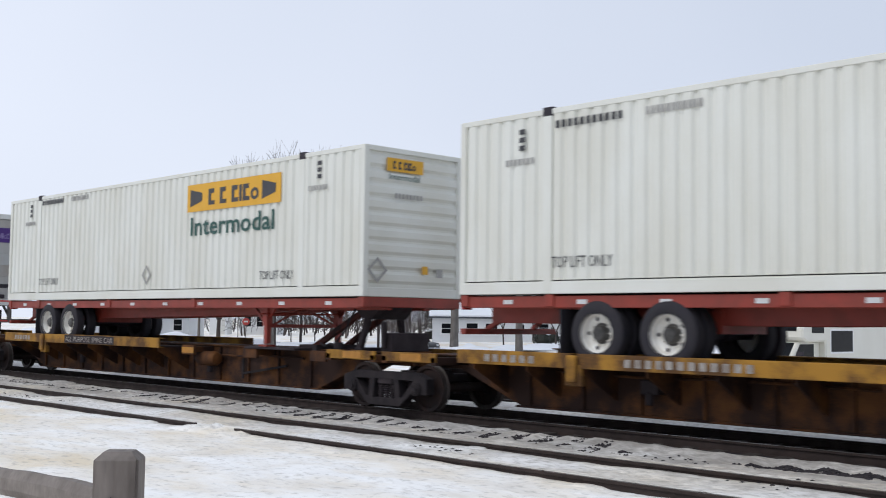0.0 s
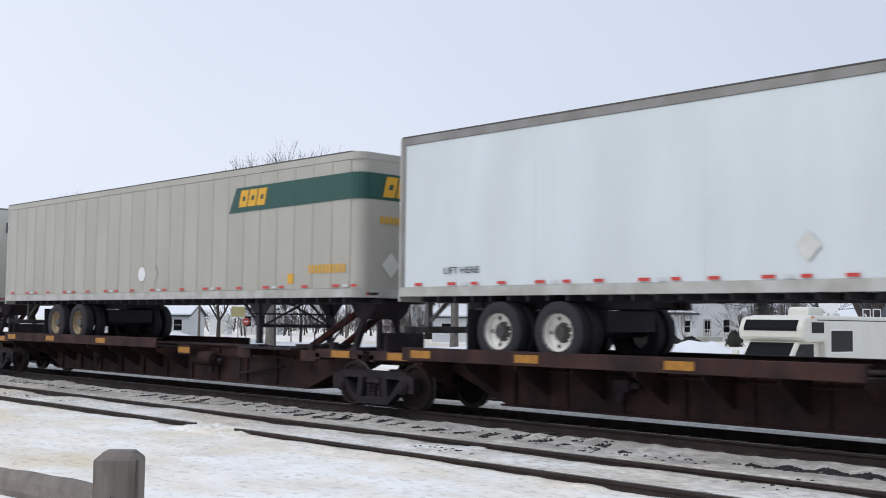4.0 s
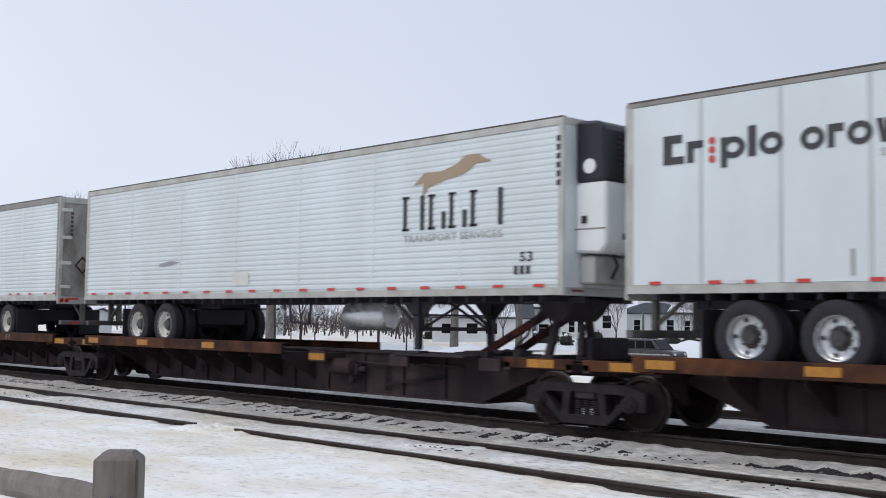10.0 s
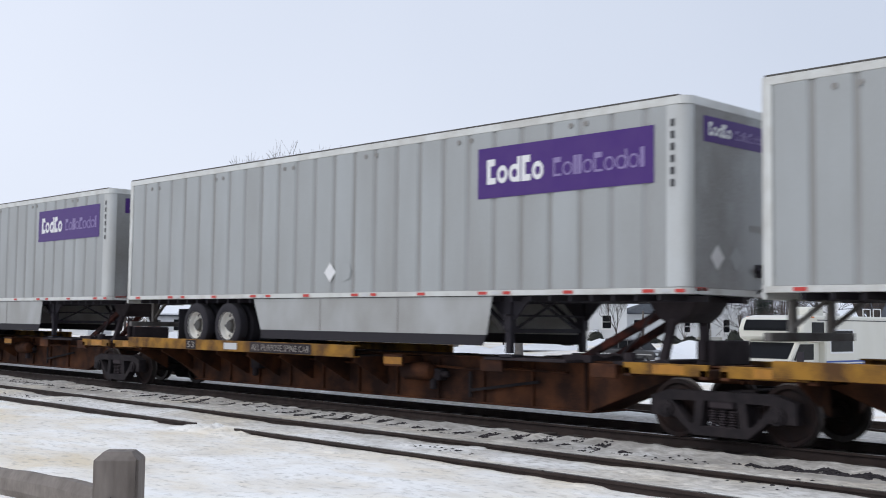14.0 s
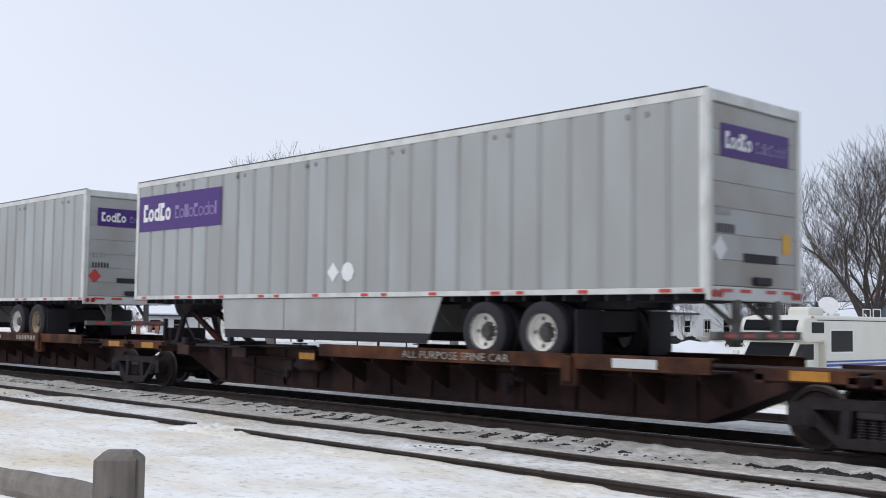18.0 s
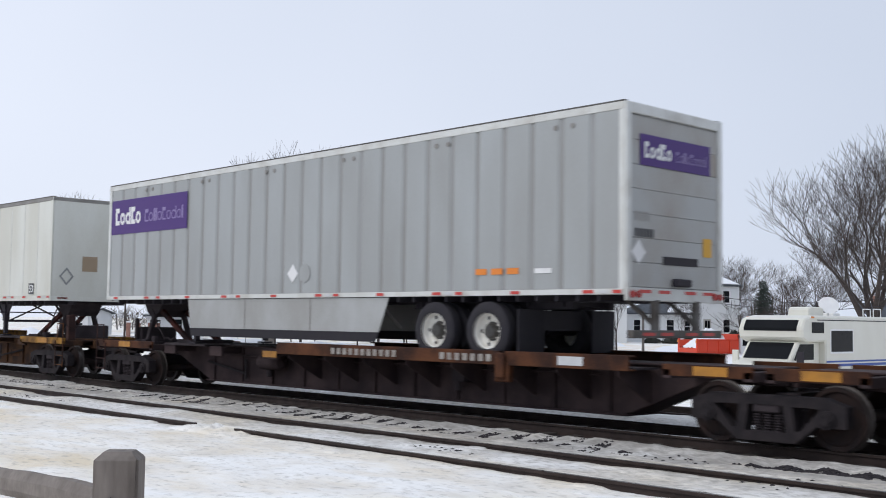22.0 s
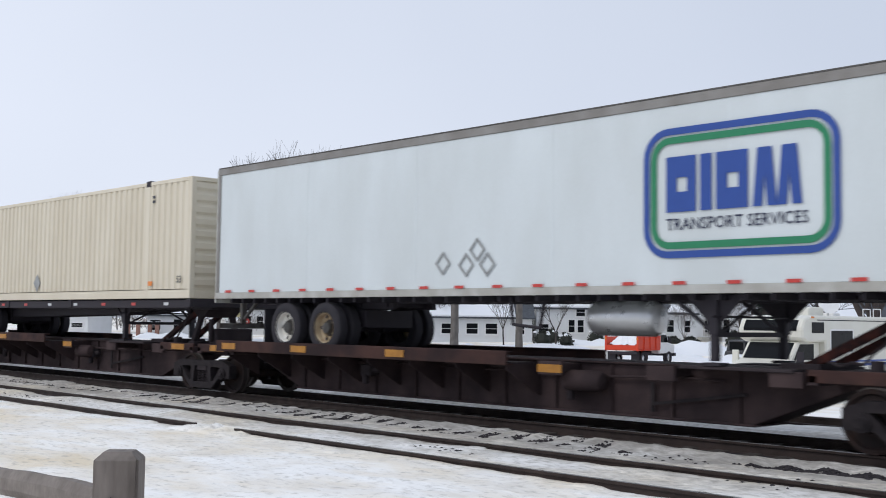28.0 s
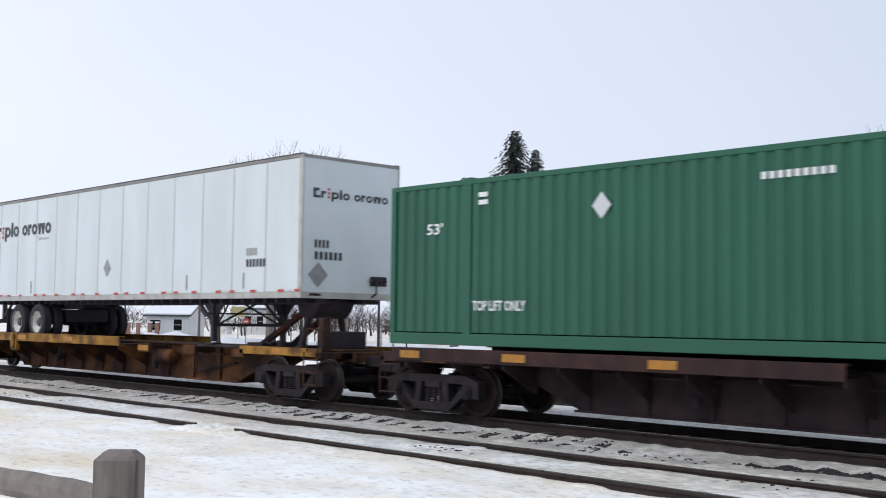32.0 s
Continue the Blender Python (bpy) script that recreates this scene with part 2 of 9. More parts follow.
# ---------- mesh helpers ----------
class Geo:
    """A list of vertices and faces that grows by simple solids."""

    def __init__(self):
        self.v, self.f = [], []

    def add(self, vs, fs):
        k = len(self.v)
        self.v += [tuple(p) for p in vs]
        self.f += [tuple(i + k for i in f) for f in fs]
        return self

    def box(self, x0, x1, y0, y1, z0, z1):
        return self.add([(x0, y0, z0), (x1, y0, z0), (x1, y1, z0), (x0, y1, z0), (x0, y0, z1), (x1, y0, z1), (x1, y1, z1), (x0, y1, z1)],
                        [(0, 3, 2, 1), (4, 5, 6, 7), (0, 1, 5, 4), (1, 2, 6, 5), (2, 3, 7, 6), (3, 0, 4, 7)])

    def prism(self, pts, lo, hi, axis="y"):
        """An outline extruded along an axis; outline in (x, z) for y, (y, z) for x, (x, y) for z."""
        n = len(pts)
        put = {"y": lambda a, b, c: (a, c, b), "x": lambda a, b, c: (c, a, b), "z": lambda a, b, c: (a, b, c)}[axis]
        vs = [put(a, b, lo) for a, b in pts] + [put(a, b, hi) for a, b in pts]
        fs = [tuple(range(n)), tuple(range(2 * n - 1, n - 1, -1))] + [(i, i + n, (i + 1) % n + n, (i + 1) % n) for i in range(n)]
        return self.add(vs, fs)

    def lathe(self, prof, c, axis="y", n=20, closed=False):
        """A profile of (radius, along) turned round an axis through c."""
        m = len(prof)
        vs = []
        for i in range(n):
            a = 2 * math.pi * i / n
            for r, h in prof:
                p, q = r * math.cos(a), r * math.sin(a)
                vs.append({"y": (c[0] + p, c[1] + h, c[2] + q), "x": (c[0] + h, c[1] + p, c[2] + q), "z": (c[0] + p, c[1] + q, c[2] + h)}[axis])
        fs = []
        for i in range(n):
            j = (i + 1) % n
            for k in range(m if closed else m - 1):
                k2 = (k + 1) % m
                fs.append((i * m + k, i * m + k2, j * m + k2, j * m + k))
        if not closed:
            fs += [tuple(i * m for i in range(n)), tuple(i * m + m - 1 for i in range(n - 1, -1, -1))]
        return self.add(vs, fs)

    def cyl(self, c, r, h, axis="y", n=16):
        return self.lathe([(r, -h / 2), (r, h / 2)], c, axis, n)

    def tube(self, a, b, r0, r1=None, n=6):
        a, b = Vector(a), Vector(b)
        r1 = r0 if r1 is None else r1
        d = (b - a).normalized()
        s = d.cross(Vector((0, 0, 1)) if abs(d.z) < 0.9 else Vector((1, 0, 0))).normalized()
        t = d.cross(s)
        vs = [a + (s * math.cos(2 * math.pi * i / n) + t * math.sin(2 * math.pi * i / n)) * r0 for i in range(n)]
        vs += [b + (s * math.cos(2 * math.pi * i / n) + t * math.sin(2 * math.pi * i / n)) * r1 for i in range(n)]
        return self.add(vs, [tuple(range(n - 1, -1, -1)), tuple(range(n, 2 * n))] + [(i, (i + 1) % n, (i + 1) % n + n, i + n) for i in range(n)])

    def beam(self, a, b, w, h):
        """A rectangular bar from a to b, w wide and h deep."""
        a, b = Vector(a), Vector(b)
        d = (b - a).normalized()
        s = d.cross(Vector((0, 0, 1)) if abs(d.z) < 0.95 else Vector((1, 0, 0))).normalized() * (w / 2)
        t = d.cross(s).normalized() * (h / 2)
        vs = [p + i * s + j * t for p in (a, b) for i, j in ((-1, -1), (1, -1), (1, 1), (-1, 1))]
        return self.add(vs, [(0, 1, 2, 3), (7, 6, 5, 4), (0, 4, 5, 1), (1, 5, 6, 2), (2, 6, 7, 3), (3, 7, 4, 0)])


def mesh(name, g, mat, bevel=0.0, smooth=False):
    """A mesh from a Geo, with its faces turned outwards."""
    me = bpy.data.meshes.new(name)
    me.from_pydata(g.v, [], g.f)
    bm = bmesh.new()
    bm.from_mesh(me)
    bmesh.ops.recalc_face_normals(bm, faces=bm.faces)
    if bevel:
        sharp = [e for e in bm.edges if len(e.link_faces) == 2 and e.calc_face_angle(0) > 0.5]
        bmesh.ops.bevel(bm, geom=sharp, offset=bevel, segments=1, affect="EDGES", clamp_overlap=True)
    bm.to_mesh(me)
    bm.free()
    me.materials.append(mat)
    if smooth:
        me.shade_smooth()
        me.set_sharp_from_angle(angle=radians(38))
    return me


STORE = {}


def shared(key, make):
    """One mesh for all pieces with the same key."""
    if key not in STORE:
        STORE[key] = make()
    return STORE[key]


def part(name, me, parent, at=(0, 0, 0), label=""):
    ob = new(name, me)
    ob.parent = parent
    ob.location = at
    return tagged(ob, label, kind="stuff" if name in ("number_mark", "spring_pack", "emblem", "underframe", "brake_pipe") else "")


def thing(name, at, label, category, group="", kind=""):
    ob = new(name)
    ob.location = at
    ob.empty_display_size = 0.3
    return tagged(ob, label, category, group, kind)


LETTERS = {}


def letters(words, width, height, mat, bold=0.0):
    """A flat, thin mesh of a word that fills width by height, facing -y, its lower left corner at the origin."""
    key = (words, width, height, mat.name)
    if key in LETTERS:
        return LETTERS[key]
    cu = bpy.data.curves.new("words", "FONT")
    cu.body, cu.resolution_u, cu.offset = words, 2, bold
    ob = new("words", cu)
    me = bpy.data.meshes.new_from_object(ob)
    bpy.data.objects.remove(ob)
    co = np.empty(len(me.vertices) * 3)
    me.vertices.foreach_get("co", co)
    co = co.reshape(-1, 3)
    lo, hi = co.min(0), co.max(0)
    out = np.zeros_like(co)
    out[:, 0] = (co[:, 0] - lo[0]) / (hi[0] - lo[0]) * width
    out[:, 2] = (co[:, 1] - lo[1]) / (hi[1] - lo[1]) * height
    me.vertices.foreach_set("co", out.ravel())
    me.materials.clear()
    me.materials.append(mat)
    me.update()
    LETTERS[key] = me
    return me


def blocks(pattern, width, height, mat, slant=0.0, depth=0.004, hole=0.48):
    """An emblem as a row of plain blocks and rings: b tall block, s low block, o ring, d ring with a stem, p ring with a low stem, q ring with a short stem, i thin bar, h tall stem with a low block, r low stem with a cap, B pierced block."""
    units = {"b": 1.0, "s": 0.9, "o": 1.1, "d": 1.15, "p": 1.15, "i": 0.45, " ": 0.55, "m": 1.4, "w": 1.4, "q": 1.15, "h": 0.95, "r": 0.75, "B": 1.0}
    total = sum(units[c] for c in pattern)
    k = width / total
    g = Geo()
    x = 0.0
    low = 0.72 * height
    for c in pattern:
        w = units[c] * k
        a, b = x + 0.06 * k, x + w - 0.06 * k
        if c in "bsi":
            t = low if c == "s" else height
            if c == "i":
                g.box(a, b, -depth, 0, 0, t)
            else:
                u, v = a + (b - a) * 0.36, b - (b - a) * 0.3
                g.box(a, u, -depth, 0, 0, t)
                g.box(v, b, -depth, 0, 0, t)
                g.box(u, v, -depth, 0, 0, t * 0.36)
                g.box(u, v, -depth, 0, t * 0.62, t)
        elif c in "hrB":
            st = (b - a) * (0.42 if hole < 0.6 else 0.2)
            if c == "h":
                g.box(a, a + st, -depth, 0, 0, height).box(a + st, b, -depth, 0, 0, height * st / (b - a) * 0.6).box(a + st, b - 0.1 * (b - a), -depth, 0, height * 0.72, height)
            elif c == "r":
                g.box(a, a + st, -depth, 0, 0, low).box(a + st, b, -depth, 0, low * (1 - 0.8 * st / (b - a)), low)
            else:
                u, v, m = a + (b - a) * 0.3, b - (b - a) * 0.28, (a + b) / 2
                g.box(a, u, -depth, 0, 0, height).box(v, b, -depth, 0, 0, height).box(u, v, -depth, 0, height * 0.8, height).box(u, v, -depth, 0, height * 0.36, height * 0.56)
        elif c in "mw":
            q = (b - a) / 2
            for half in (0, 1):
                o = a + half * q
                if c == "m":
                    g.prism([(o, 0), (o + q * 0.4, 0), (o + q * 0.5, height * 0.55), (o + q * 0.6, 0), (o + q, 0), (o + q * 0.8, height), (o + q * 0.2, height)], -depth, 0)
                    continue
                pts = [(o, low), (o + q * 0.42, low), (o + q * 0.5, low * 0.4), (o + q * 0.58, low), (o + q, low), (o + q * 0.72, 0), (o + q * 0.28, 0)]
                g.prism(pts, -depth, 0)
        elif c in "odpq":
            n, cx, rx, rz = 18, (a + b) / 2, (b - a) / 2, low / 2
            ring = [(cx + rx * q * math.cos(2 * math.pi * i / n), y, rz + rz * q * math.sin(2 * math.pi * i / n)) for y in (-depth, 0) for q in (1, hole) for i in range(n)]
            fs = []
            for i in range(n):
                j = (i + 1) % n
                fs += [(i, j, n + j, n + i), (i, 2 * n + i, 2 * n + j, j), (n + i, n + j, 3 * n + j, 3 * n + i), (2 * n + i, 3 * n + i, 3 * n + j, 2 * n + j)]
            g.add(ring, fs)
            if c == "d":
                g.box(b - (b - a) * (0.26 if hole < 0.6 else 0.14), b, -depth * 1.1, 0, 0, height)
            if c == "q":
                g.box(b - (b - a) * 0.27, b, -depth * 1.1, 0, 0, low)
            if c == "p":
                g.box(a, a + (b - a) * 0.26, -depth * 1.1, 0, -0.28 * height, low)
        x += w
    if slant:
        g.v = [(p[0] + slant * p[2], p[1], p[2]) for p in g.v]
    return mesh("logo", g, mat)


def diamond(w, h, mat, hollow=False):
    g = Geo()
    if hollow:
        o = [(w / 2 * q * a, y, h / 2 * q * b) for y in (-0.004, 0) for q in (1, 0.72) for a, b in ((0, -1), (1, 0), (0, 1), (-1, 0))]
        fs = []
        for i in range(4):
            j = (i + 1) % 4
            fs += [(i, j, 4 + j, 4 + i), (i, 8 + i, 8 + j, j), (4 + i, 4 + j, 12 + j, 12 + i), (8 + i, 12 + i, 12 + j, 8 + j)]
        g.add(o, fs)
    else:
        g.prism([(0, -h / 2), (w / 2, 0), (0, h / 2), (-w / 2, 0)], -0.004, 0)
    return mesh("placard", g, mat)


def plate(w, h, mat, name="plate", depth=0.004):
    return shared((name, round(w, 3), round(h, 3), mat.name), lambda: mesh(name, Geo().box(0, w, -depth, 0, 0, h), mat))


def digits(n, w, h, mat):
    """A number that is not to be read: a row of small plain bars."""
    def make():
        g = Geo()
        s = w / n
        for i in range(n):
            g.box(i * s + 0.2 * s, i * s + 0.8 * s, -0.004, 0, 0, h)
        return mesh("number_mark", g, mat)
    return shared(("digits", n, round(w, 3), round(h, 3), mat.name), make)


def digits_down(n, w, h, mat):
    def make():
        g = Geo()
        s = h / n
        for i in range(n):
            g.box(0.1 * w, 0.9 * w, -0.004, 0, -i * s - 0.62 * s, -i * s)
        return mesh("number_mark", g, mat)
    return shared(("digits_down", n, round(w, 3), round(h, 3), mat.name), make)


# ---------- the train's plan: metres along the train, zero where it passes the viewer at 16 s ----------
TRACK_Y = 14.785
HALF_W = 1.295
BODY_L = 16.15
SPEED = (301.553, 3.955, -0.945, -1.716)


def run(t):
    """How far the train has gone at t seconds."""
    x = (t - 16) / 16
    return sum(k * x ** (i + 1) for i, k in enumerate(SPEED))


MOVERS = []
HEIGHTS = {}
WHEELSETS = []


def rolling(name, u, label, category, group):
    """A thing that rides with the train; u: its place along the train."""
    ob = thing(name, (u + run(0), TRACK_Y, 0), label, category, group)
    MOVERS.append((ob, u))
    return ob


# ---------- rail trucks ----------
WHEEL_R = 0.42


def wheelset_mesh():
    g = Geo()
    for s in (-1, 1):
        y = s * 0.7525
        prof = [(0.08, -0.09), (0.14, -0.09), (0.16, -0.03), (0.34, -0.02), (0.36, -0.055), (WHEEL_R, -0.06), (WHEEL_R - 0.005, 0.045), (WHEEL_R + 0.028, 0.055),
                (WHEEL_R + 0.025, 0.078), (0.36, 0.075), (0.34, 0.02), (0.16, 0.03), (0.14, 0.08), (0.08, 0.08)]
        g.lathe([(r, -s * h) for r, h in prof], (0, y, 0), "y", 32, True)
        for k in range(3):
            a = 2.1 * k
            g.cyl((0.25 * math.cos(a), y - s * 0.03, 0.25 * math.sin(a)), 0.035, 0.03, "y", 8)
    g.cyl((0, 0, 0), 0.085, 2.0, "y", 14)
    me = mesh("wheelset", g, WHEEL_STEEL, smooth=True)
    me.materials.append(TREAD)
    for p in me.polygons:
        c = p.center
        if abs(math.hypot(c.x, c.z) - WHEEL_R) < 0.02 and abs(abs(c.y) - 0.76) < 0.09:
            p.material_index = 1
    return me


def sideframe_mesh():
    """One casting: a top chord, two sloping members and the spring seat, with three windows through it."""
    left = [(-0.62, 0.56), (-0.80, 0.55), (-0.50, 0.24), (-0.44, 0.24), (-0.40, 0.56)]
    mid = [(0.0, 0.57), (-0.26, 0.57), (-0.31, 0.21), (0.31, 0.21), (0.26, 0.57), (0.0, 0.57)]
    right = [(-x, z) for x, z in reversed(left[1:])]
    out = [(-1.16, 0.32), (-1.16, 0.60), (-0.84, 0.70), (-0.62, 0.70)] + left + [(-0.62, 0.56), (-0.62, 0.70), (0.0, 0.70)] + mid + [(0.0, 0.70), (0.62, 0.70), (0.62, 0.56)] + right
    out += [(0.62, 0.56), (0.62, 0.70), (0.84, 0.70), (1.16, 0.60), (1.16, 0.32), (0.74, 0.32), (0.44, 0.08), (-0.44, 0.08), (-0.74, 0.32)]
    return mesh("sideframe", Geo().prism(out, -0.095, 0.095), TRUCK_STEEL)


def bearing_mesh():
    g = Geo().cyl((0, 0, 0), 0.125, 0.24, "y", 16)
    g.cyl((0, -0.13, 0), 0.08, 0.04, "y", 12)
    for k in range(3):
        g.cyl((0.055 * math.cos(2.1 * k), -0.155, 0.055 * math.sin(2.1 * k)), 0.016, 0.02, "y", 6)
    return mesh("bearing_cap", g, TRUCK_STEEL, smooth=True)


def spring_mesh():
    g = Geo()
    for x in (-0.16, 0.0, 0.16):
        for i in range(7):
            g.lathe([(0.052, 0), (0.07, 0.01), (0.052, 0.024)], (x, 0, i * 0.036), "z", 10)
        g.cyl((x, 0, 0.12), 0.045, 0.25, "z", 8)
    return mesh("spring_pack", g, SOOT)


def rail_truck(u):
    tr = rolling("rail_truck", u, "grimy cast-steel freight truck with two wheelsets on the rails", "rail truck", "rail trucks of the train")
    for s in (-1, 1):
        part("sideframe", shared("sideframe", sideframe_mesh), tr, (0, s * 1.0, 0))
        part("spring_pack", shared("spring", spring_mesh), tr, (0, s * 1.0, 0.2))
        for x in (-0.89, 0.89):
            part("bearing_cap", shared("bearing", bearing_mesh), tr, (x, s * 1.02, WHEEL_R))
    part("bolster", shared("bolster", lambda: mesh("bolster", Geo().box(-0.2, 0.2, -1.08, 1.08, 0.46, 0.62).box(-0.22, 0.22, -0.5, 0.5, 0.4, 0.7), SOOT, 0.02)), tr)
    for s in (-1, 1):
        part("brake_beam", shared("brake_beam", lambda: mesh("brake_beam", Geo().beam((0, -0.8, 0.36), (0, 0.8, 0.36), 0.1, 0.1).box(-0.05, 0.05, -0.85, -0.65, 0.25, 0.5).box(-0.05, 0.05, 0.65, 0.85, 0.25, 0.5), SOOT)), tr, (s * 0.42, 0, 0))
        ws = part("wheelset", shared("wheelset", wheelset_mesh), tr, (s * 0.89, 0, WHEEL_R))
        WHEELSETS.append((ws, u, s * 0.89))
    return tr


# ---------- spine car units ----------
def spine_unit(u0, u1, rear_at, d, paint, sill_paint, end0, end1, long_deck, words, hitch=True, yellow_marks=True, group="units of the spine cars", label=""):
    """One unit between the trucks at u0 and u1; rear_at: place of the load's wheeled end along the train; d: 1 where the load faces forward."""
    uc = (u0 + u1) / 2
    half = (u1 - u0) / 2
    un = rolling("spine_car_unit", uc, label or "rusty brown skeleton flat car unit for trailers", "rail car", group)
    a, b = -half - (1.35 if end0 else -0.05), half + (1.35 if end1 else -0.05)
    g = Geo()
    n0, n1 = -half + 1.35, half - 1.35
    out = [(a, 0.78), (n0, 0.78), (n0 + 1.5, 0.2), (n1 - 1.5, 0.2), (n1, 0.78), (b, 0.78), (b, 1.0), (a, 1.0)]
    g.prism(out, -0.42, 0.42)
    g.box(a + 0.3, b - 0.3, -0.5, 0.5, 1.0, 1.035)
    g.box(n0 + 1.4, n1 - 1.4, -0.5, 0.5, 0.19, 0.225)
    # sill_paint is kept dark to paint in the shade below the deck
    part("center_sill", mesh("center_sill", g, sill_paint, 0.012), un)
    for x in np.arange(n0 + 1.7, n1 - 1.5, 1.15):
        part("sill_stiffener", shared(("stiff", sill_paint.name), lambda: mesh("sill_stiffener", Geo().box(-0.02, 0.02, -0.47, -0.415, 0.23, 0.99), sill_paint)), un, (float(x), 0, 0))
    # wheel deck under the load's wheeled end
    w0 = rear_at + d * 0.1 - uc
    w1 = rear_at + d * 8.75 - uc
    lo, hi = sorted((w0, w1))
    if long_deck:
        ext = 0.6 if d < 0 else -0.3
        lo, hi = (lo, hi + 0.2) if d < 0 else (lo - 0.1, hi)
    seg = [(lo, hi)]
    if long_deck:
        cut = hi - 2.55 if d < 0 else lo + 2.55
        seg = [(lo, cut - 0.06), (cut + 0.06, hi)]
    for s in (-1, 1):
        for p, q in seg:
            gb = Geo()
            gb.prism([(s * 1.15, 0.935), (s * 1.325, 0.935), (s * 1.325, 1.165), (s * 1.15, 1.165), (s * 1.15, 1.14), (s * 1.285, 1.14), (s * 1.285, 0.96), (s * 1.15, 0.96)], p, q, "x")
            part("side_beam", mesh("side_beam", gb, paint, 0.006), un)
        for x in np.arange(lo + 0.35, hi, 1.18):
            def gusset():
                gg = Geo()
                gg.prism([(s * 0.42, 0.42), (s * 0.46, 0.42), (s * 1.27, 0.86), (s * 1.27, 0.95), (s * 0.42, 0.95)], -0.012, 0.012, "x")
                # brackets share the sill's colour, darkened for under-deck shade
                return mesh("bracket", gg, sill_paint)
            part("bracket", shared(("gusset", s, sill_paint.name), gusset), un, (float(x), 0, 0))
    gd = Geo()
    for s in (-1, 1):
        gd.box(lo + 0.05, hi - 0.05, min(s * 0.52, s * 1.14), max(s * 0.52, s * 1.14), 0.945, 0.975)
    part("wheel_deck", mesh("wheel_deck", gd, SOOT), un)
    if long_deck:
        for s in (-1, 1):
            xx = (seg[0][1] + seg[1][0]) / 2
            part("joint_bracket", mesh("joint_bracket", Geo().box(xx - 0.16, xx + 0.16, s * 1.20, s * 1.34, 0.66, 1.0).box(xx - 0.1, xx + 0.1, s * 1.335, s * 1.40, 0.72, 1.14), paint, 0.02), un)
    # short cross pads on the slim end of the unit
    k0 = w1
    far = (half - 1.2) * d
    for i, fr in enumerate((0.12, 0.5, 0.86)):
        x = k0 + (far - k0) * fr
        part("cross_arm", mesh("cross_arm", Geo().box(x - 0.16, x + 0.16, -1.0, 1.0, 0.86, 0.99).box(x - 0.25, x + 0.25, -1.02, -0.94, 0.80, 1.02).box(x - 0.25, x + 0.25, 0.94, 1.02, 0.80, 1.02), sill_paint, 0.01), un)
        if yellow_marks and i == 0:
            part("reflector", plate(0.5, 0.13, REFLECT_Y, "reflector"), un, (x - 0.25, -1.025, 0.84), "yellow reflector plate")
    # landing gear tread plates
    lgx = rear_at + d * 12.8 - uc
    for y in (-0.775, 0.775):
        part("tread_plate", shared("tread_plate", lambda: mesh("tread_plate", Geo().box(-0.9, 0.9, -0.275, 0.275, 1.0, 1.05), SOOT, 0.01)), un, (lgx, y, 0))
    # brake cylinder
    part("air_reservoir", mesh("air_reservoir", Geo().lathe([(0.0, -0.42), (0.13, -0.38), (0.17, -0.3), (0.17, 0.3), (0.13, 0.38), (0.0, 0.42)], (k0 + d * 1.1, -0.66, 0.72), "x", 14), sill_paint, smooth=True), un)
    # brake pipe, its hangers, a valve and a stencilled data panel along the near side of the sill
    p0, p1 = n0 + 1.9, n1 - 1.9
    pipe = Geo()
    xs = [p0 + (p1 - p0) * i / 10 for i in range(11)]
    for i, (xa, xb) in enumerate(zip(xs, xs[1:])):
        pipe.tube((xa, -0.5 - 0.03 * (i % 2), 0.84 - 0.02 * (i % 3)), (xb, -0.5 - 0.03 * ((i + 1) % 2), 0.84 - 0.02 * ((i + 1) % 3)), 0.024)
    part("brake_pipe", mesh("brake_pipe", pipe, sill_paint, smooth=True), un)
    for q in (0.2, 0.72):
        xv = p0 + (p1 - p0) * q
        part("valve", shared(("valve", sill_paint.name), lambda: mesh("valve", Geo().box(-0.16, 0.16, -0.64, -0.42, 0.56, 0.78).cyl((0.0, -0.62, 0.5), 0.07, 0.2, "z", 10).cyl((0.24, -0.55, 0.68), 0.06, 0.18, "x", 10), SOOT, 0.02)), un, (xv, 0, 0))
    if sill_paint is YELLOW_GRIME_SHADE:
        part("data_panel", plate(0.62, 0.2, YELLOW_OLD, "data_panel"), un, (k0 + d * 3.2 - 0.3, -0.424, 0.42), "faded stencilled data panel")
    lever = Geo().beam((k0 + d * 2.3, -0.5, 0.42), (k0 + d * 3.9, -0.47, 0.64), 0.03, 0.05).beam((k0 + d * 2.3, -0.5, 0.3), (k0 + d * 2.3, -0.5, 0.75), 0.03, 0.06)
    part("brake_lever", mesh("brake_lever", lever, TRUCK_STEEL), un)
    # platforms over the trucks
    for x, is_end in ((-half, end0), (half, end1)):
        sgn = 1 if x > 0 else -1
        x0, x1 = sorted((x + sgn * (1.25 if is_end else -0.1), x - sgn * 1.55))
        ge = Geo().box(x0, x1, -0.72, 0.72, 0.86, 0.98)
        ge.box(x0, x0 + 0.14, -1.25, 1.25, 0.86, 1.0).box(x1 - 0.14, x1, -1.25, 1.25, 0.86, 1.0)
        part("end_platform", mesh("end_platform", ge, sill_paint, 0.01), un)
        for s in (-1, 1):
            part("end_beam", mesh("end_beam", Geo().box(x0, x1, s * 1.2, s * 1.25, 0.9, 1.07), paint, 0.008), un)
        if yellow_marks:
            part("reflector", plate(0.55, 0.13, REFLECT_Y, "reflector"), un, ((x0 + x1) / 2 - 0.2, -1.257, 0.92), "yellow reflector plate")
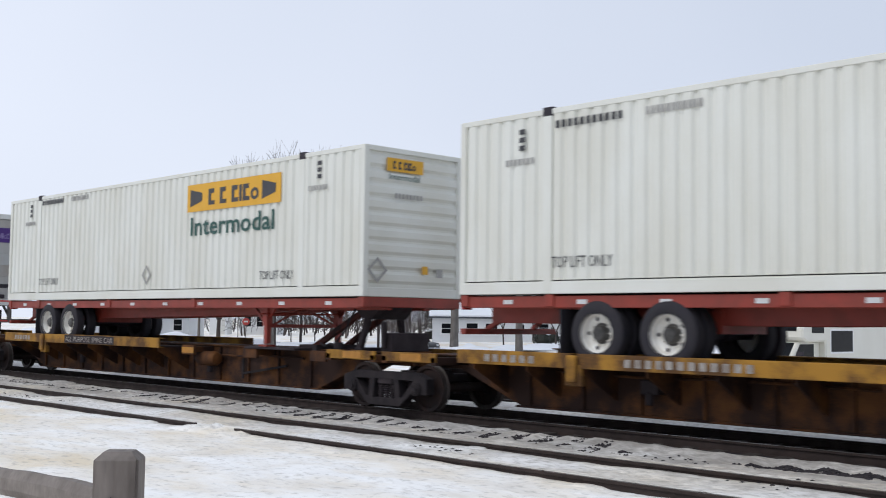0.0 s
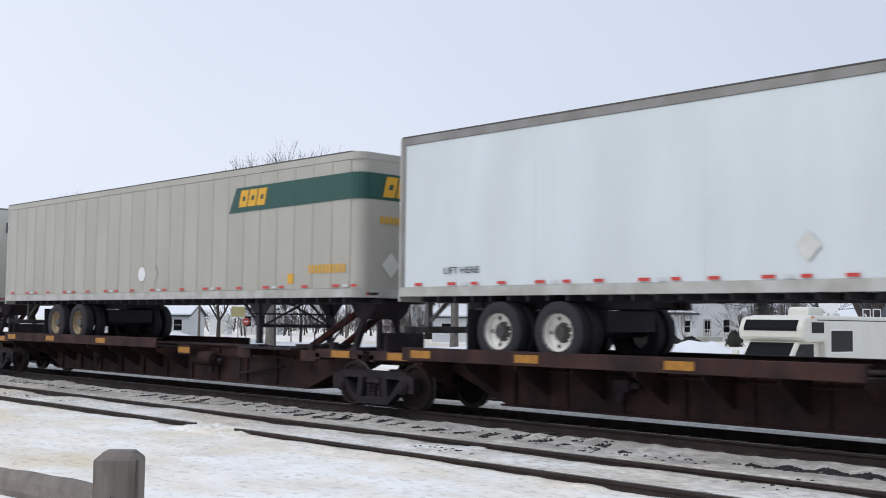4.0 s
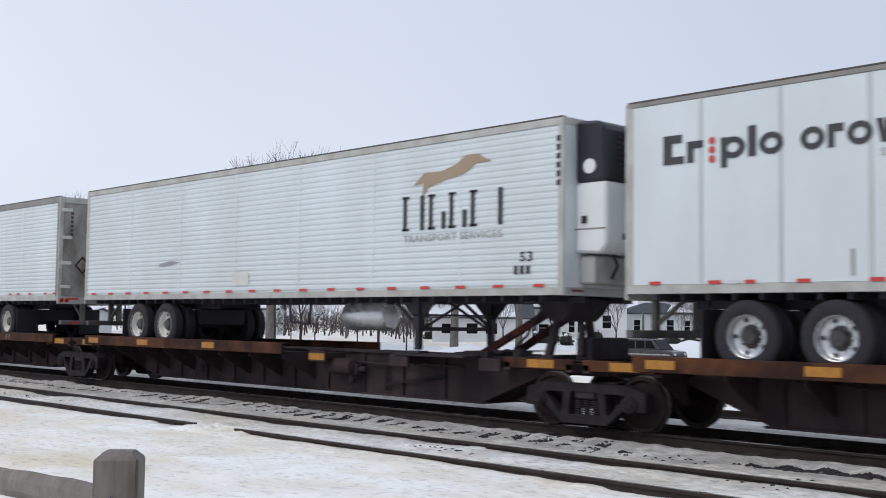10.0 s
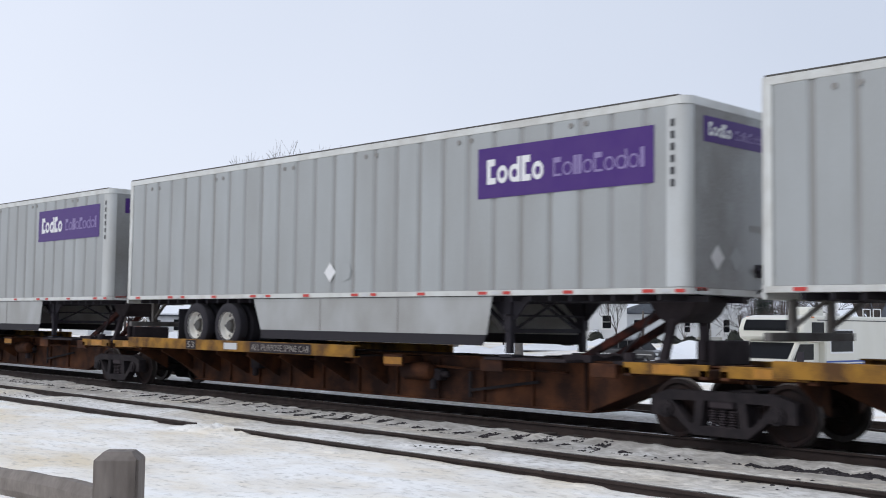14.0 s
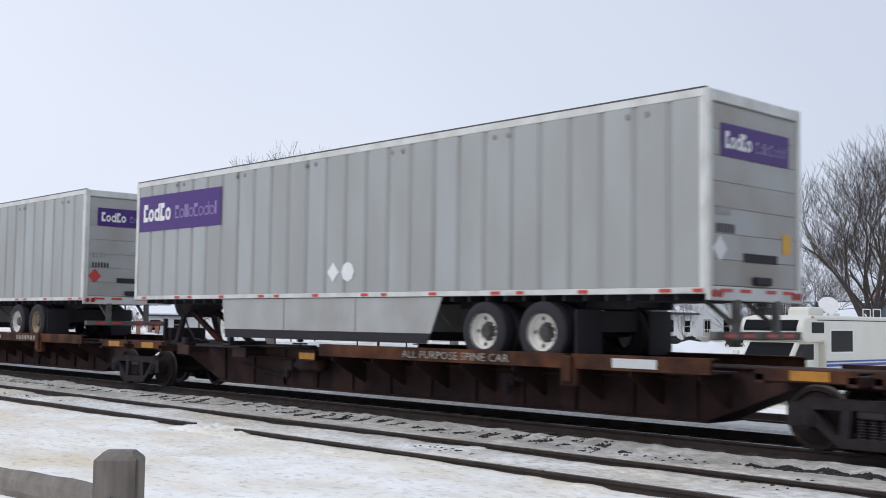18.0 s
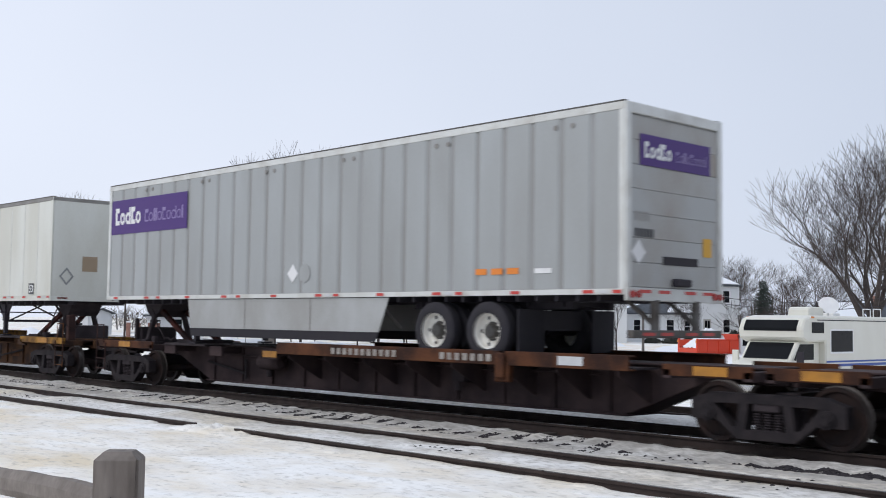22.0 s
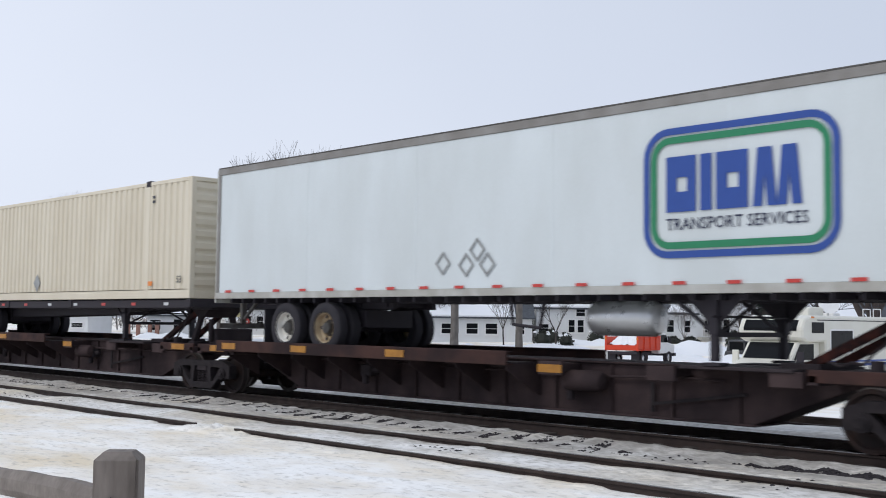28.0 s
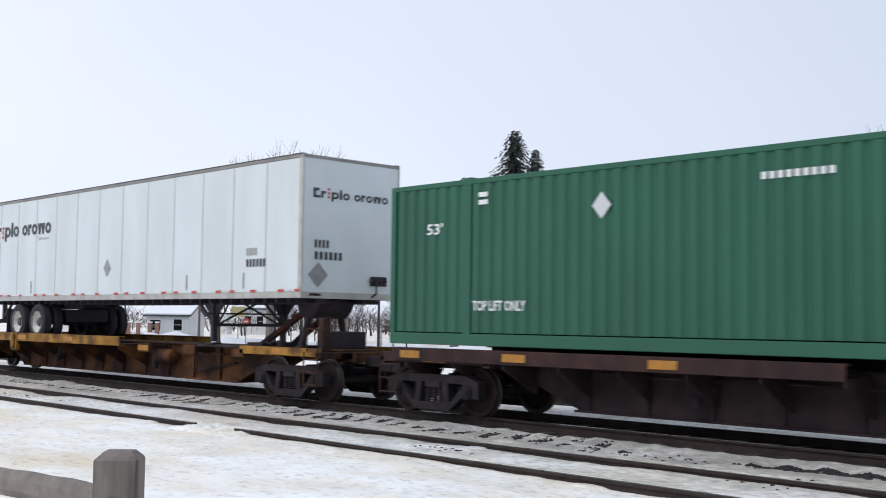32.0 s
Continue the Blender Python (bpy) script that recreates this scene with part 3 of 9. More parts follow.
        if is_end:
            gc = Geo().box(min(x + sgn * 1.25, x + sgn * 2.05), max(x + sgn * 1.25, x + sgn * 2.05), -0.11, 0.11, 0.70, 0.92)
            gc.prism([(x + sgn * 1.85, -0.2), (x + sgn * 2.14, -0.16), (x + sgn * 2.14, 0.1), (x + sgn * 2.0, 0.2), (x + sgn * 1.82, 0.16)], 0.62, 0.98, "z")
            part("coupler", mesh("coupler", gc, TRUCK_STEEL, 0.02), un)
            hose = Geo()
            pts = [Vector((x + sgn * (1.2 + 0.16 * i), 0.35, 0.75 - 0.38 * math.sin(i / 5 * math.pi) )) for i in range(6)]
            for p, q in zip(pts, pts[1:]):
                hose.tube(p, q, 0.025)
            part("air_hose", mesh("air_hose", hose, RUBBER, smooth=True), un)
            lad = Geo()
            for xx in (0.75, 1.2):
                lad.tube((x + sgn * xx, -1.26, 0.3), (x + sgn * xx, -1.26, 1.45 if xx > 1 else 1.0), 0.016)
            lad.tube((x + sgn * 1.2, -1.26, 1.45), (x + sgn * 0.85, -1.26, 1.45), 0.014).tube((x + sgn * 0.85, -1.26, 1.45), (x + sgn * 0.85, -1.26, 1.0), 0.014)
            tint = YELLOW_OLD if paint in (YELLOW, YELLOW_OLD) else BROWN
            ladder = part("grab_ladder", mesh("grab_ladder", lad, tint), un)
            for zz in (0.35, 0.6, 0.85):
                part("rung", shared(("rung", tint.name), lambda: mesh("rung", Geo().tube((0, 0, 0), (0.45, 0, 0), 0.014), tint)), ladder, (min(x + sgn * 1.2, x + sgn * 0.75), -1.26, zz))
            if sgn > 0:
                gb = Geo().box(x + 0.95, x + 1.1, -1.06, -0.86, 1.0, 1.68)
                gb.lathe([(0.17, -0.012), (0.2, -0.012), (0.2, 0.012), (0.17, 0.012)], (x + 1.13, -0.96, 1.5), "x", 16, True)
                part("hand_brake", mesh("hand_brake", gb, BROWN, 0.02), un, label="rusty hand brake stand")
    # hitch that holds the load's kingpin
    if hitch:
        hx = rear_at + d * 15.3 - uc
        ht = part("hitch", shared("hitch_head", lambda: mesh("hitch", Geo().prism([(-0.42, 1.98), (-0.3, 1.78), (-0.12, 1.66), (0.12, 1.66), (0.3, 1.8), (0.42, 1.98), (0.42, 2.05), (-0.42, 2.05)], -0.46, 0.46), SOOT, 0.015)), un, (hx, 0, 0), "rust-red trailer hitch with sloping struts")
        for s in (-1, 1):
            part("hitch_leg", shared(("hitch_leg", s, d), lambda: mesh("hitch_leg", Geo().beam((-d * 0.05, s * 0.62, 1.0), (0, s * 0.34, 1.93), 0.11, 0.13), SOOT, 0.012)), ht)
            part("strut", shared(("hitch_strut", s, d), lambda: mesh("strut", Geo().beam((-d * 1.75, s * 0.42, 1.06), (-d * 0.12, s * 0.34, 1.88), 0.10, 0.13), HITCH_RED, 0.015)), ht)
        part("hitch_base", shared("hitch_base", lambda: mesh("hitch_base", Geo().box(-0.12, 0.12, -0.7, 0.7, 1.0, 1.1), SOOT, 0.015)), ht)
        part("hitch_foot", mesh("hitch_foot", Geo().box(hx - d * 1.75 - 0.3, hx - d * 1.75 + 0.3, -0.6, 0.6, 1.0, 1.12), SOOT, 0.01), un)
        gk = Geo().cyl((hx - d * 0.6, -0.7, 1.12), 0.1, 0.14, "z", 10).box(hx - d * 0.6 - 0.2, hx - d * 0.6 + 0.2, -0.85, -0.55, 1.0, 1.06)
        part("winch", mesh("winch", gk, SOOT), un)
        part("lock_box", shared("lock_box", lambda: mesh("lock_box", Geo().box(-0.16, 0.16, -0.5, 0.5, 1.03, 1.4).box(-0.05, 0.05, -0.6, -0.5, 1.1, 1.62), SOOT, 0.02)), ht, (d * 0.62, 0, 0))
        ch = Geo()
        pts = [Vector((-d * (0.2 + 0.16 * i), -0.6, 1.85 - 0.75 * math.sin(min(1.0, i / 5) * math.pi / 2) + 0.06 * (i % 2))) for i in range(8)]
        for p, q in zip(pts, pts[1:]):
            ch.tube(p, q, 0.022)
        part("chain", shared(("hitch_chain", d), lambda: mesh("chain", ch, SOOT)), ht)
    # painted marks on the side beam
    patched = sill_paint is YELLOW_GRIME_SHADE
    for e, kind, w in words:
        x = rear_at + d * e - uc
        if kind == "y":
            part("reflector", plate(w, 0.13, REFLECT_Y, "reflector"), un, (x - w / 2, -1.332, 0.985), "yellow reflector plate")
        elif kind == "w":
            part("reflector", plate(w, 0.14, TAPE_WHITE, "reflector"), un, (x - w / 2, -1.332, 0.98), "pale worn reflector plate")
        elif kind == "#":
            if patched:
                part("stencil_patch", plate(w * 1.3 + 0.16, 0.205, SOOT, "stencil_patch"), un, (x - w * 0.65 - 0.08, -1.329, 0.948))
            part("number_mark", digits(max(5, int(w * 1.3 / 0.17)), w * 1.3, 0.12, STENCIL), un, (x - w * 0.65, -1.334, 0.985))
        else:
            if patched or paint is YELLOW:
                part("stencil_patch", plate(w + 0.12, 0.205, SOOT, "stencil_patch"), un, (x - w / 2 - 0.06, -1.329, 0.948))
            part("stencil", letters(kind, w, 0.13, STENCIL), un, (x - w / 2, -1.336, 0.985))
    return un


# ---------- highway trailers and containers ----------
def tyre_mesh():
    g = Geo()
    for y0 in (0.0, 0.33):
        prof = [(0.30, 0.02), (0.36, 0.0), (0.46, 0.01), (0.495, 0.04), (0.502, 0.13), (0.495, 0.22), (0.46, 0.25), (0.36, 0.26), (0.30, 0.24)]
        g.lathe([(r, h + y0) for r, h in prof], (0, 0, 0), "y", 30, True)
    return mesh("tyre", g, RUBBER, smooth=True)


def rim_mesh(mat):
    g = Geo()
    prof = [(0.312, 0.004), (0.312, 0.03), (0.288, 0.04), (0.272, 0.145), (0.225, 0.168), (0.165, 0.165), (0.135, 0.15), (0.125, 0.09), (0.10, 0.06), (0.0, 0.055)]
    g.lathe(prof + [(0.0, 0.2), (0.312, 0.2)], (0, 0, 0), "y", 26, True)
    for k in range(10):
        a = 2 * math.pi * k / 10
        g.cyl((0.178 * math.cos(a), 0.145, 0.178 * math.sin(a)), 0.014, 0.06, "y", 6)
    for k in range(5):
        a = 2 * math.pi * (k + 0.5) / 5
        g.cyl((0.232 * math.cos(a), 0.155, 0.232 * math.sin(a)), 0.034, 0.03, "y", 8)
    me = mesh("rim", g, mat, smooth=True)
    me.materials.append(HUB)
    me.materials.append(BLACK)
    for p in me.polygons:
        r = math.hypot(p.center.x, p.center.z)
        if r < 0.15 and p.center.y < 0.158:
            p.material_index = 1
        elif p.center.y < 0.1405 and abs(r - 0.232) < 0.004 and len(p.vertices) == 8:
            p.material_index = 2
    return me


def dual_wheel(tr, x, rim):
    for s in (-1, 1):
        def flip(me):
            me = me.copy()
            me.transform(Matrix.Scale(-1, 4, (0, 1, 0)))
            me.flip_normals()
            return me
        ty = shared("tyre", tyre_mesh) if s < 0 else shared("tyre_far", lambda: flip(shared("tyre", tyre_mesh)))
        rm = shared(("rim", rim.name), lambda: rim_mesh(rim))
        w = part("wheel", ty, tr, (x, s * 1.28, 1.482), "dual tyres on a steel rim")
        if s < 0:
            part("rim", rm, w)
        else:
            part("rim", shared(("rim_far", rim.name), lambda: flip(rm)), w)


def rounded(x0, x1, y0, y1, r_front, d):
    """A trailer's outline seen from above, its front corners rounded."""
    pts = []
    f, k = (x1, x0) if d > 0 else (x0, x1)
    n = 5 if r_front > 0.05 else 1
    for i in range(n + 1):
        a = math.pi / 2 * i / n
        pts.append((f - d * r_front * (1 - math.sin(a)), y0 + r_front * (1 - math.cos(a))) if True else None)
    for i in range(n + 1):
        a = math.pi / 2 * (1 - i / n)
        pts.append((f - d * r_front * (1 - math.sin(a)), y1 - r_front * (1 - math.cos(a))))
    return pts + [(k, y1), (k, y0)]


def running_gear(tr, ex, d, rim, tandem, leg, frame_mat=BLACK, flap=True, tank=False):
    """Tandem axles, slider frame, landing legs and mud flaps under a trailer or chassis."""
    rims = rim if isinstance(rim, tuple) else (rim, rim)
    for off, rm in zip((-0.645, 0.645), rims):
        x = ex(tandem + off)
        dual_wheel(tr, x, rm)
        part("axle", shared("axle", lambda: mesh("axle", Geo().cyl((0, 0, 1.482), 0.075, 2.0, "y", 10).cyl((0, 0.3, 1.482), 0.11, 0.25, "y", 10), BLACK)), tr, (x, 0, 0))
    g = Geo()
    for s in (-1, 1):
        g.box(-1.9, 1.9, s * 0.5 - 0.06, s * 0.5 + 0.06, 1.86, 2.06)
        for o in (-0.645, 0.645):
            g.prism([(o - 0.5, 1.84), (o - 0.3, 1.84), (o, 1.42), (o - 0.12, 1.40)], s * 0.5 - 0.05, s * 0.5 + 0.05)
            g.cyl((o + 0.28, s * 0.5, 1.7), 0.12, 0.26, "z", 10)
    for o in (-1.7, -0.9, 0, 0.9, 1.7):
        g.box(o - 0.05, o + 0.05, -0.6, 0.6, 1.9, 2.02)
    # torque boxes, air tank and brake chambers between the wheels
    for o in (-0.645, 0.645):
        g.box(o + 0.12, o + 0.5, -0.62, 0.62, 1.5, 1.84)
        for q in (-0.3, 0.3):
            g.cyl((o - 0.3, q, 1.6), 0.1, 0.22, "x", 10)
    g.lathe([(0.0, -0.5), (0.1, -0.48), (0.14, -0.4), (0.14, 0.4), (0.1, 0.48), (0.0, 0.5)], (-0.05, 0.0, 1.7), "y", 12)
    part("slider_frame", shared(("slider", frame_mat.name), lambda: mesh("slider_frame", g, frame_mat)), tr, (ex(tandem), 0, 0))
    lg = Geo()
    for s in (-1, 1):
        lg.box(-0.075, 0.075, s * 0.95 - 0.075, s * 0.95 + 0.075, 1.5, 2.06)
        lg.box(-0.055, 0.055, s * 0.95 - 0.055, s * 0.95 + 0.055, 1.12, 1.5)
        lg.box(-0.14, 0.14, s * 0.95 - 0.12, s * 0.95 + 0.12, 1.06, 1.10)
        lg.beam((0, s * 0.95, 1.5), (-d * 0.75, s * 0.9, 2.04), 0.05, 0.05)
        lg.beam((0, s * 0.95, 1.45), (0, -s * 0.2, 2.0), 0.04, 0.04)
    lg.box(-0.03, 0.03, -0.9, 0.9, 1.46, 1.53)
    for s in (-1, 1):
        lg.prism([(-0.5, 2.06), (-0.12, 1.68), (0.12, 1.68), (0.5, 2.06)], s * 0.95 - 0.02, s * 0.95 + 0.02)
    lg.tube((0.1, -1.2, 1.75), (0.1, 0.9, 1.75), 0.02)
    part("landing_gear", shared(("legs", d, frame_mat.name), lambda: mesh("landing_gear", lg, frame_mat)), tr, (ex(leg), 0, 0))
    if flap:
        for s in (-1, 1):
            part("mud_flap", shared("mud_flap", lambda: mesh("mud_flap", Geo().box(-0.012, 0.012, -0.32, 0.32, 1.12, 1.85), RUBBER)), tr, (ex(tandem - 1.35), s * 0.95, 0))
    if tank:
        part("fuel_tank", mesh("fuel_tank", Geo().lathe([(0.0, -0.65), (0.22, -0.63), (0.28, -0.55), (0.28, 0.55), (0.22, 0.63), (0, 0.65)], (0, 0, 1.72), "x", 18), RIM_ALU, smooth=True), tr, (ex(10.6), -0.55, 0), "brushed aluminium fuel tank")
        hp = Geo()
        hp.tube((-0.75, -1.0, 2.05), (-0.7, -1.0, 1.6), 0.03).tube((-0.7, -1.0, 1.6), (-0.1, -1.0, 1.55), 0.03).tube((-0.1, -1.0, 1.55), (0.0, -1.0, 2.05), 0.03)
        part("tank_guard", mesh("tank_guard", hp, BLACK), tr, (ex(9.3), 0, 0))


def cross_members(tr):
    def make():
        g = Geo()
        for x in np.arange(-7.6, 7.7, 0.42):
            g.box(float(x) - 0.03, float(x) + 0.03, -1.2, 1.2, 1.98, 2.08)
        g.box(-7.9, 7.9, -0.55, -0.45, 1.97, 2.06).box(-7.9, 7.9, 0.45, 0.55, 1.97, 2.06)
        return mesh("underframe", g, BLACK)
    part("underframe", shared("crossmembers", make), tr)


def rear_end(tr, ex, d, style, door_mat, frame_mat, top=4.985):
    """Doors, door frame, lamps and bumper at the trailer's tail."""
    x = ex(0)
    o = -d
    g = Geo()
    for s in (-1, 1):
        g.box(min(x, x + o * 0.05), max(x, x + o * 0.05), s * 1.235 - 0.06, s * 1.235 + 0.06, 2.03, top)
    g.box(min(x, x + o * 0.05), max(x, x + o * 0.05), -1.175, 1.175, top - 0.165, top)
    g.box(min(x, x + o * 0.06), max(x, x + o * 0.06), -1.295, 1.295, 1.98, 2.18)
    part("rear_frame", mesh("rear_frame", g, frame_mat, 0.01), tr)
    if style == "roll":
        for i in range(7):
            z = 2.19 + i * 0.372
            part("door_slat", shared(("slat", d, door_mat.name), lambda: mesh("door_slat", Geo().box(min(0, o * 0.022), max(0, o * 0.022), -1.17, 1.17, 0.004, 0.371), door_mat, 0.005)), tr, (x, 0, z))
        part("door_handle", mesh("door_handle", Geo().box(min(x, x + o * 0.1), max(x, x + o * 0.1), -0.1, 0.35, 2.22, 2.34), BLACK, 0.02), tr)
    else:
        for s in (-1, 1):
            dr = part("door", mesh("door", Geo().box(min(x, x + o * 0.03), max(x, x + o * 0.03), s * 0.585 - 0.58, s * 0.585 + 0.58, 2.19, top - 0.17), door_mat, 0.008), tr, (0, 0, 0), "closed rear door leaf")
            for y in (s * 0.18, s * 0.42):
                part("lock_rod", mesh("lock_rod", Geo().tube((x + o * 0.06, y, 2.15), (x + o * 0.06, y, 4.85), 0.018).box(min(x, x + o * 0.08), max(x, x + o * 0.08), y - 0.05, y + 0.05, 2.2, 2.3).box(min(x, x + o * 0.08), max(x, x + o * 0.08), y - 0.16, y + 0.06, 2.75, 2.8), GUARD if door_mat is GRIME_DOOR else PALE_RAIL), dr)
            for z in (2.4, 3.05, 3.75, 4.5):
                part("hinge", shared(("hinge", d, s), lambda: mesh("hinge", Geo().box(min(0, o * 0.07), max(0, o * 0.07), s * 1.1 - 0.14, s * 1.1 + 0.16, 0, 0.09), PATCH, 0.01)), dr, (x, 0, z))
    gb = Geo().box(min(x - o * 0.02, x + o * 0.1), max(x - o * 0.02, x + o * 0.1), -1.2, 1.2, 1.42, 1.54)
    bumper = part("rear_bumper", mesh("rear_bumper", gb, GUARD, 0.01), tr)
    for s in (-1, 1):
        part("bumper_post", shared(("bumper_post", o), lambda: mesh("bumper_post", Geo().box(min(-o * 0.02, o * 0.07), max(-o * 0.02, o * 0.07), -0.06, 0.06, 1.54, 2.0).beam((o * 0.03, 0, 1.6), (-o * 0.5, 0, 2.0), 0.06, 0.06), GUARD)), bumper, (x, s * 0.55, 0))
    for s in (-1, 1):
        for k in (0, 1):
            part("tail_lamp", shared(("tail", d), lambda: mesh("tail_lamp", Geo().cyl((o * 0.015, 0, 0), 0.055, 0.03, "x", 12), LAMP_RED)), tr, (x + o * 0.06, s * (1.18 - 0.15 * k), 2.08), "round red tail lamp")
    for y in (-0.85, -0.35, 0.35, 0.85):
        part("reflective_tape", shared(("tape_r", d), lambda: mesh("reflective_tape", Geo().box(min(0, o * 0.004), max(0, o * 0.004), -0.15, 0.15, 0, 0.05), TAPE_RED)), tr, (x + o * 0.062, y, 2.1))
        part("reflective_tape", shared(("tape_r", d), lambda: None), tr, (x + o * 0.101, y * 0.95, 1.455))


def front_end(tr, ex, d, mat, box_mat=BLACK):
    """Corner posts, air couplings and a box at the nose."""
    x = ex(BODY_L)
    g = Geo().box(min(x, x + d * 0.03), max(x, x + d * 0.03), 0.5, 0.95, 2.36, 2.56)
    g.box(min(x, x + d * 0.07), max(x, x + d * 0.07), 0.6, 0.78, 2.4, 2.5)
    for y in (0.5, 0.72, 0.88):
        g.cyl((x + d * 0.06, y, 2.46), 0.035, 0.07, "x", 8)
    part("air_coupling", mesh("air_coupling", g, box_mat, 0.01), tr)
    hose = Geo()
    hose.tube((x + d * 0.06, 0.62, 2.4), (x + d * 0.1, 0.6, 2.2), 0.02).tube((x + d * 0.1, 0.6, 2.2), (x - d * 0.1, 0.5, 2.04), 0.02)
    part("air_line", mesh("air_line", hose, BLACK), tr)
    part("reflective_tape", plate_x(d), tr, (x + d * 0.004, -1.1, 2.12))


def plate_x(d):
    return shared(("front_tape", d), lambda: mesh("reflective_tape", Geo().box(min(0, d * 0.004), max(0, d * 0.004), 0, 0.3, 0, 0.05), TAPE_RED))


def reefer_unit(tr, ex, d, style):
    """The cooling machine on a trailer's nose."""
    x = ex(BODY_L)
    p = 0.44 if style == "slope" else 0.62
    hp = part("cooling_unit", mesh("cooling_unit", Geo().prism([(x, 2.75), (x + d * (p - 0.12), 2.72), (x + d * p, 2.85), (x + d * p, 3.85), (x, 3.85)], -1.02, 1.02), REEFER_WHITE, 0.04), tr, (0, 0, 0), "white and black nose-mounted cooling unit")
    if style == "slope":
        shell = Geo().prism([(x, 3.86), (x + d * p, 3.86), (x + d * p, 4.55), (x + d * (p - 0.17), 4.86), (x, 4.9)], -1.02, 1.02)
    else:
        shell = Geo().prism([(x, 3.86), (x + d * (p - 0.02), 3.86), (x + d * (p - 0.04), 4.72), (x + d * (p - 0.17), 4.82), (x, 4.84)], -1.02, 1.02)
    part("grille_housing", mesh("grille_housing", shell, REEFER_BLACK, 0.05), hp)
    for i in range(9):
        z = 3.95 + i * 0.085
        part("grille_slat", shared(("gslat", d, style), lambda: mesh("grille_slat", Geo().box(min(0, d * 0.02), max(0, d * 0.02), -0.7, 0.85, 0, 0.03), BLACK)), hp, (x + d * (p + 0.002), 0, z))
    if style == "slope":
        part("side_cheek", mesh("side_cheek", Geo().prism([(x + d * 0.01, 2.8), (x + d * (p - 0.12), 2.8), (x + d * (p - 0.12), 3.9), (x + d * p * 0.5, 4.6), (x + d * 0.01, 4.66)], -1.035, -1.02), REEFER_WHITE), hp)
    else:
        part("cooling_fan", mesh("cooling_fan", Geo().cyl((x + d * 0.3, -1.03, 4.1), 0.12, 0.02, "y", 16), REEFER_WHITE), hp)
        part("panel_line", mesh("panel_line", Geo().box(min(x, x + d * p), max(x, x + d * p), -1.025, -1.02, 3.1, 3.125), RAIL_GREY), hp)
    part("latch", mesh("latch", Geo().box(x + d * 0.2 - 0.05, x + d * 0.2 + 0.05, -1.045, -1.03, 3.2, 3.32).box(min(x + d * (p - 0.005), x + d * (p + 0.01)), max(x + d * (p - 0.005), x + d * (p + 0.01)), -0.6, -0.48, 2.95, 3.05).box(min(x + d * (p - 0.005), x + d * (p + 0.01)), max(x + d * (p - 0.005), x + d * (p + 0.01)), 0.45, 0.57, 2.95, 3.05), BLACK), hp)
    g = Geo().box(min(x, x + d * 0.3), max(x, x + d * 0.3), -0.9, 0.9, 2.25, 2.7)
    part("battery_box", mesh("battery_box", g, SILL, 0.03), hp)
    for y in (-0.6, -0.2, 0.3):
        part("drain_hose", shared(("drain_hose", d, p), lambda: mesh("drain_hose", Geo().tube((d * (p - 0.2), 0, 2.75), (d * (p - 0.14), 0.06, 2.55), 0.028).tube((d * (p - 0.14), 0.06, 2.55), (d * 0.32, 0.12, 2.35), 0.028), BLACK)), hp, (x, y, 0))


def skirt(tr, ex, e0, e1, mat, rubber=True):
    """A side fairing under the near and far sill."""
    a, b = ex(e0), ex(e1)
    lo, hi = min(a, b), max(a, b)
    wheel_at_lo = ex(0) < ex(1)
    sl, sh = (0.28, 0.12) if wheel_at_lo else (0.12, 0.28)
    for s in (-1, 1):
        y0, y1 = sorted((s * 1.25, s * 1.268))
        part("skirt_panel", mesh("skirt_panel", Geo().prism([(lo, 2.06), (lo + sl, 1.42), (hi - sh, 1.42), (hi, 2.06)], y0, y1), mat), tr)
        if rubber:
            part("skirt_edge", mesh("skirt_edge", Geo().prism([(lo + sl - 0.02, 1.42), (lo + sl + 0.02, 1.24), (hi - sh - 0.1, 1.24), (hi - sh, 1.42)], *sorted((s * 1.256, s * 1.264))), RUBBER), tr, (0, 0, 0), "black rubber lower edge")
    for k in (0.33, 0.66):
        xx = lo + (hi - lo) * k
        part("skirt_seam", mesh("skirt_seam", Geo().box(xx - 0.012, xx + 0.012, -1.274, -1.268, 1.43, 2.05), RAIL_GREY), tr)
    br = Geo()
    for e in (0.06, 0.94):
        xx = lo + (hi - lo) * e
        br.beam((xx, -1.2, 2.0), (xx, -0.6, 1.5), 0.05, 0.05)
    part("skirt_brace", mesh("skirt_brace", br, RAIL_GREY), tr)


def tape_row(tr, items, z):
    for x, w, mat in items:
        part("reflective_tape", plate(w * 0.8, 0.05, mat, "reflective_tape"), tr, (x - w * 0.4, -HALF_W - 0.017, z))


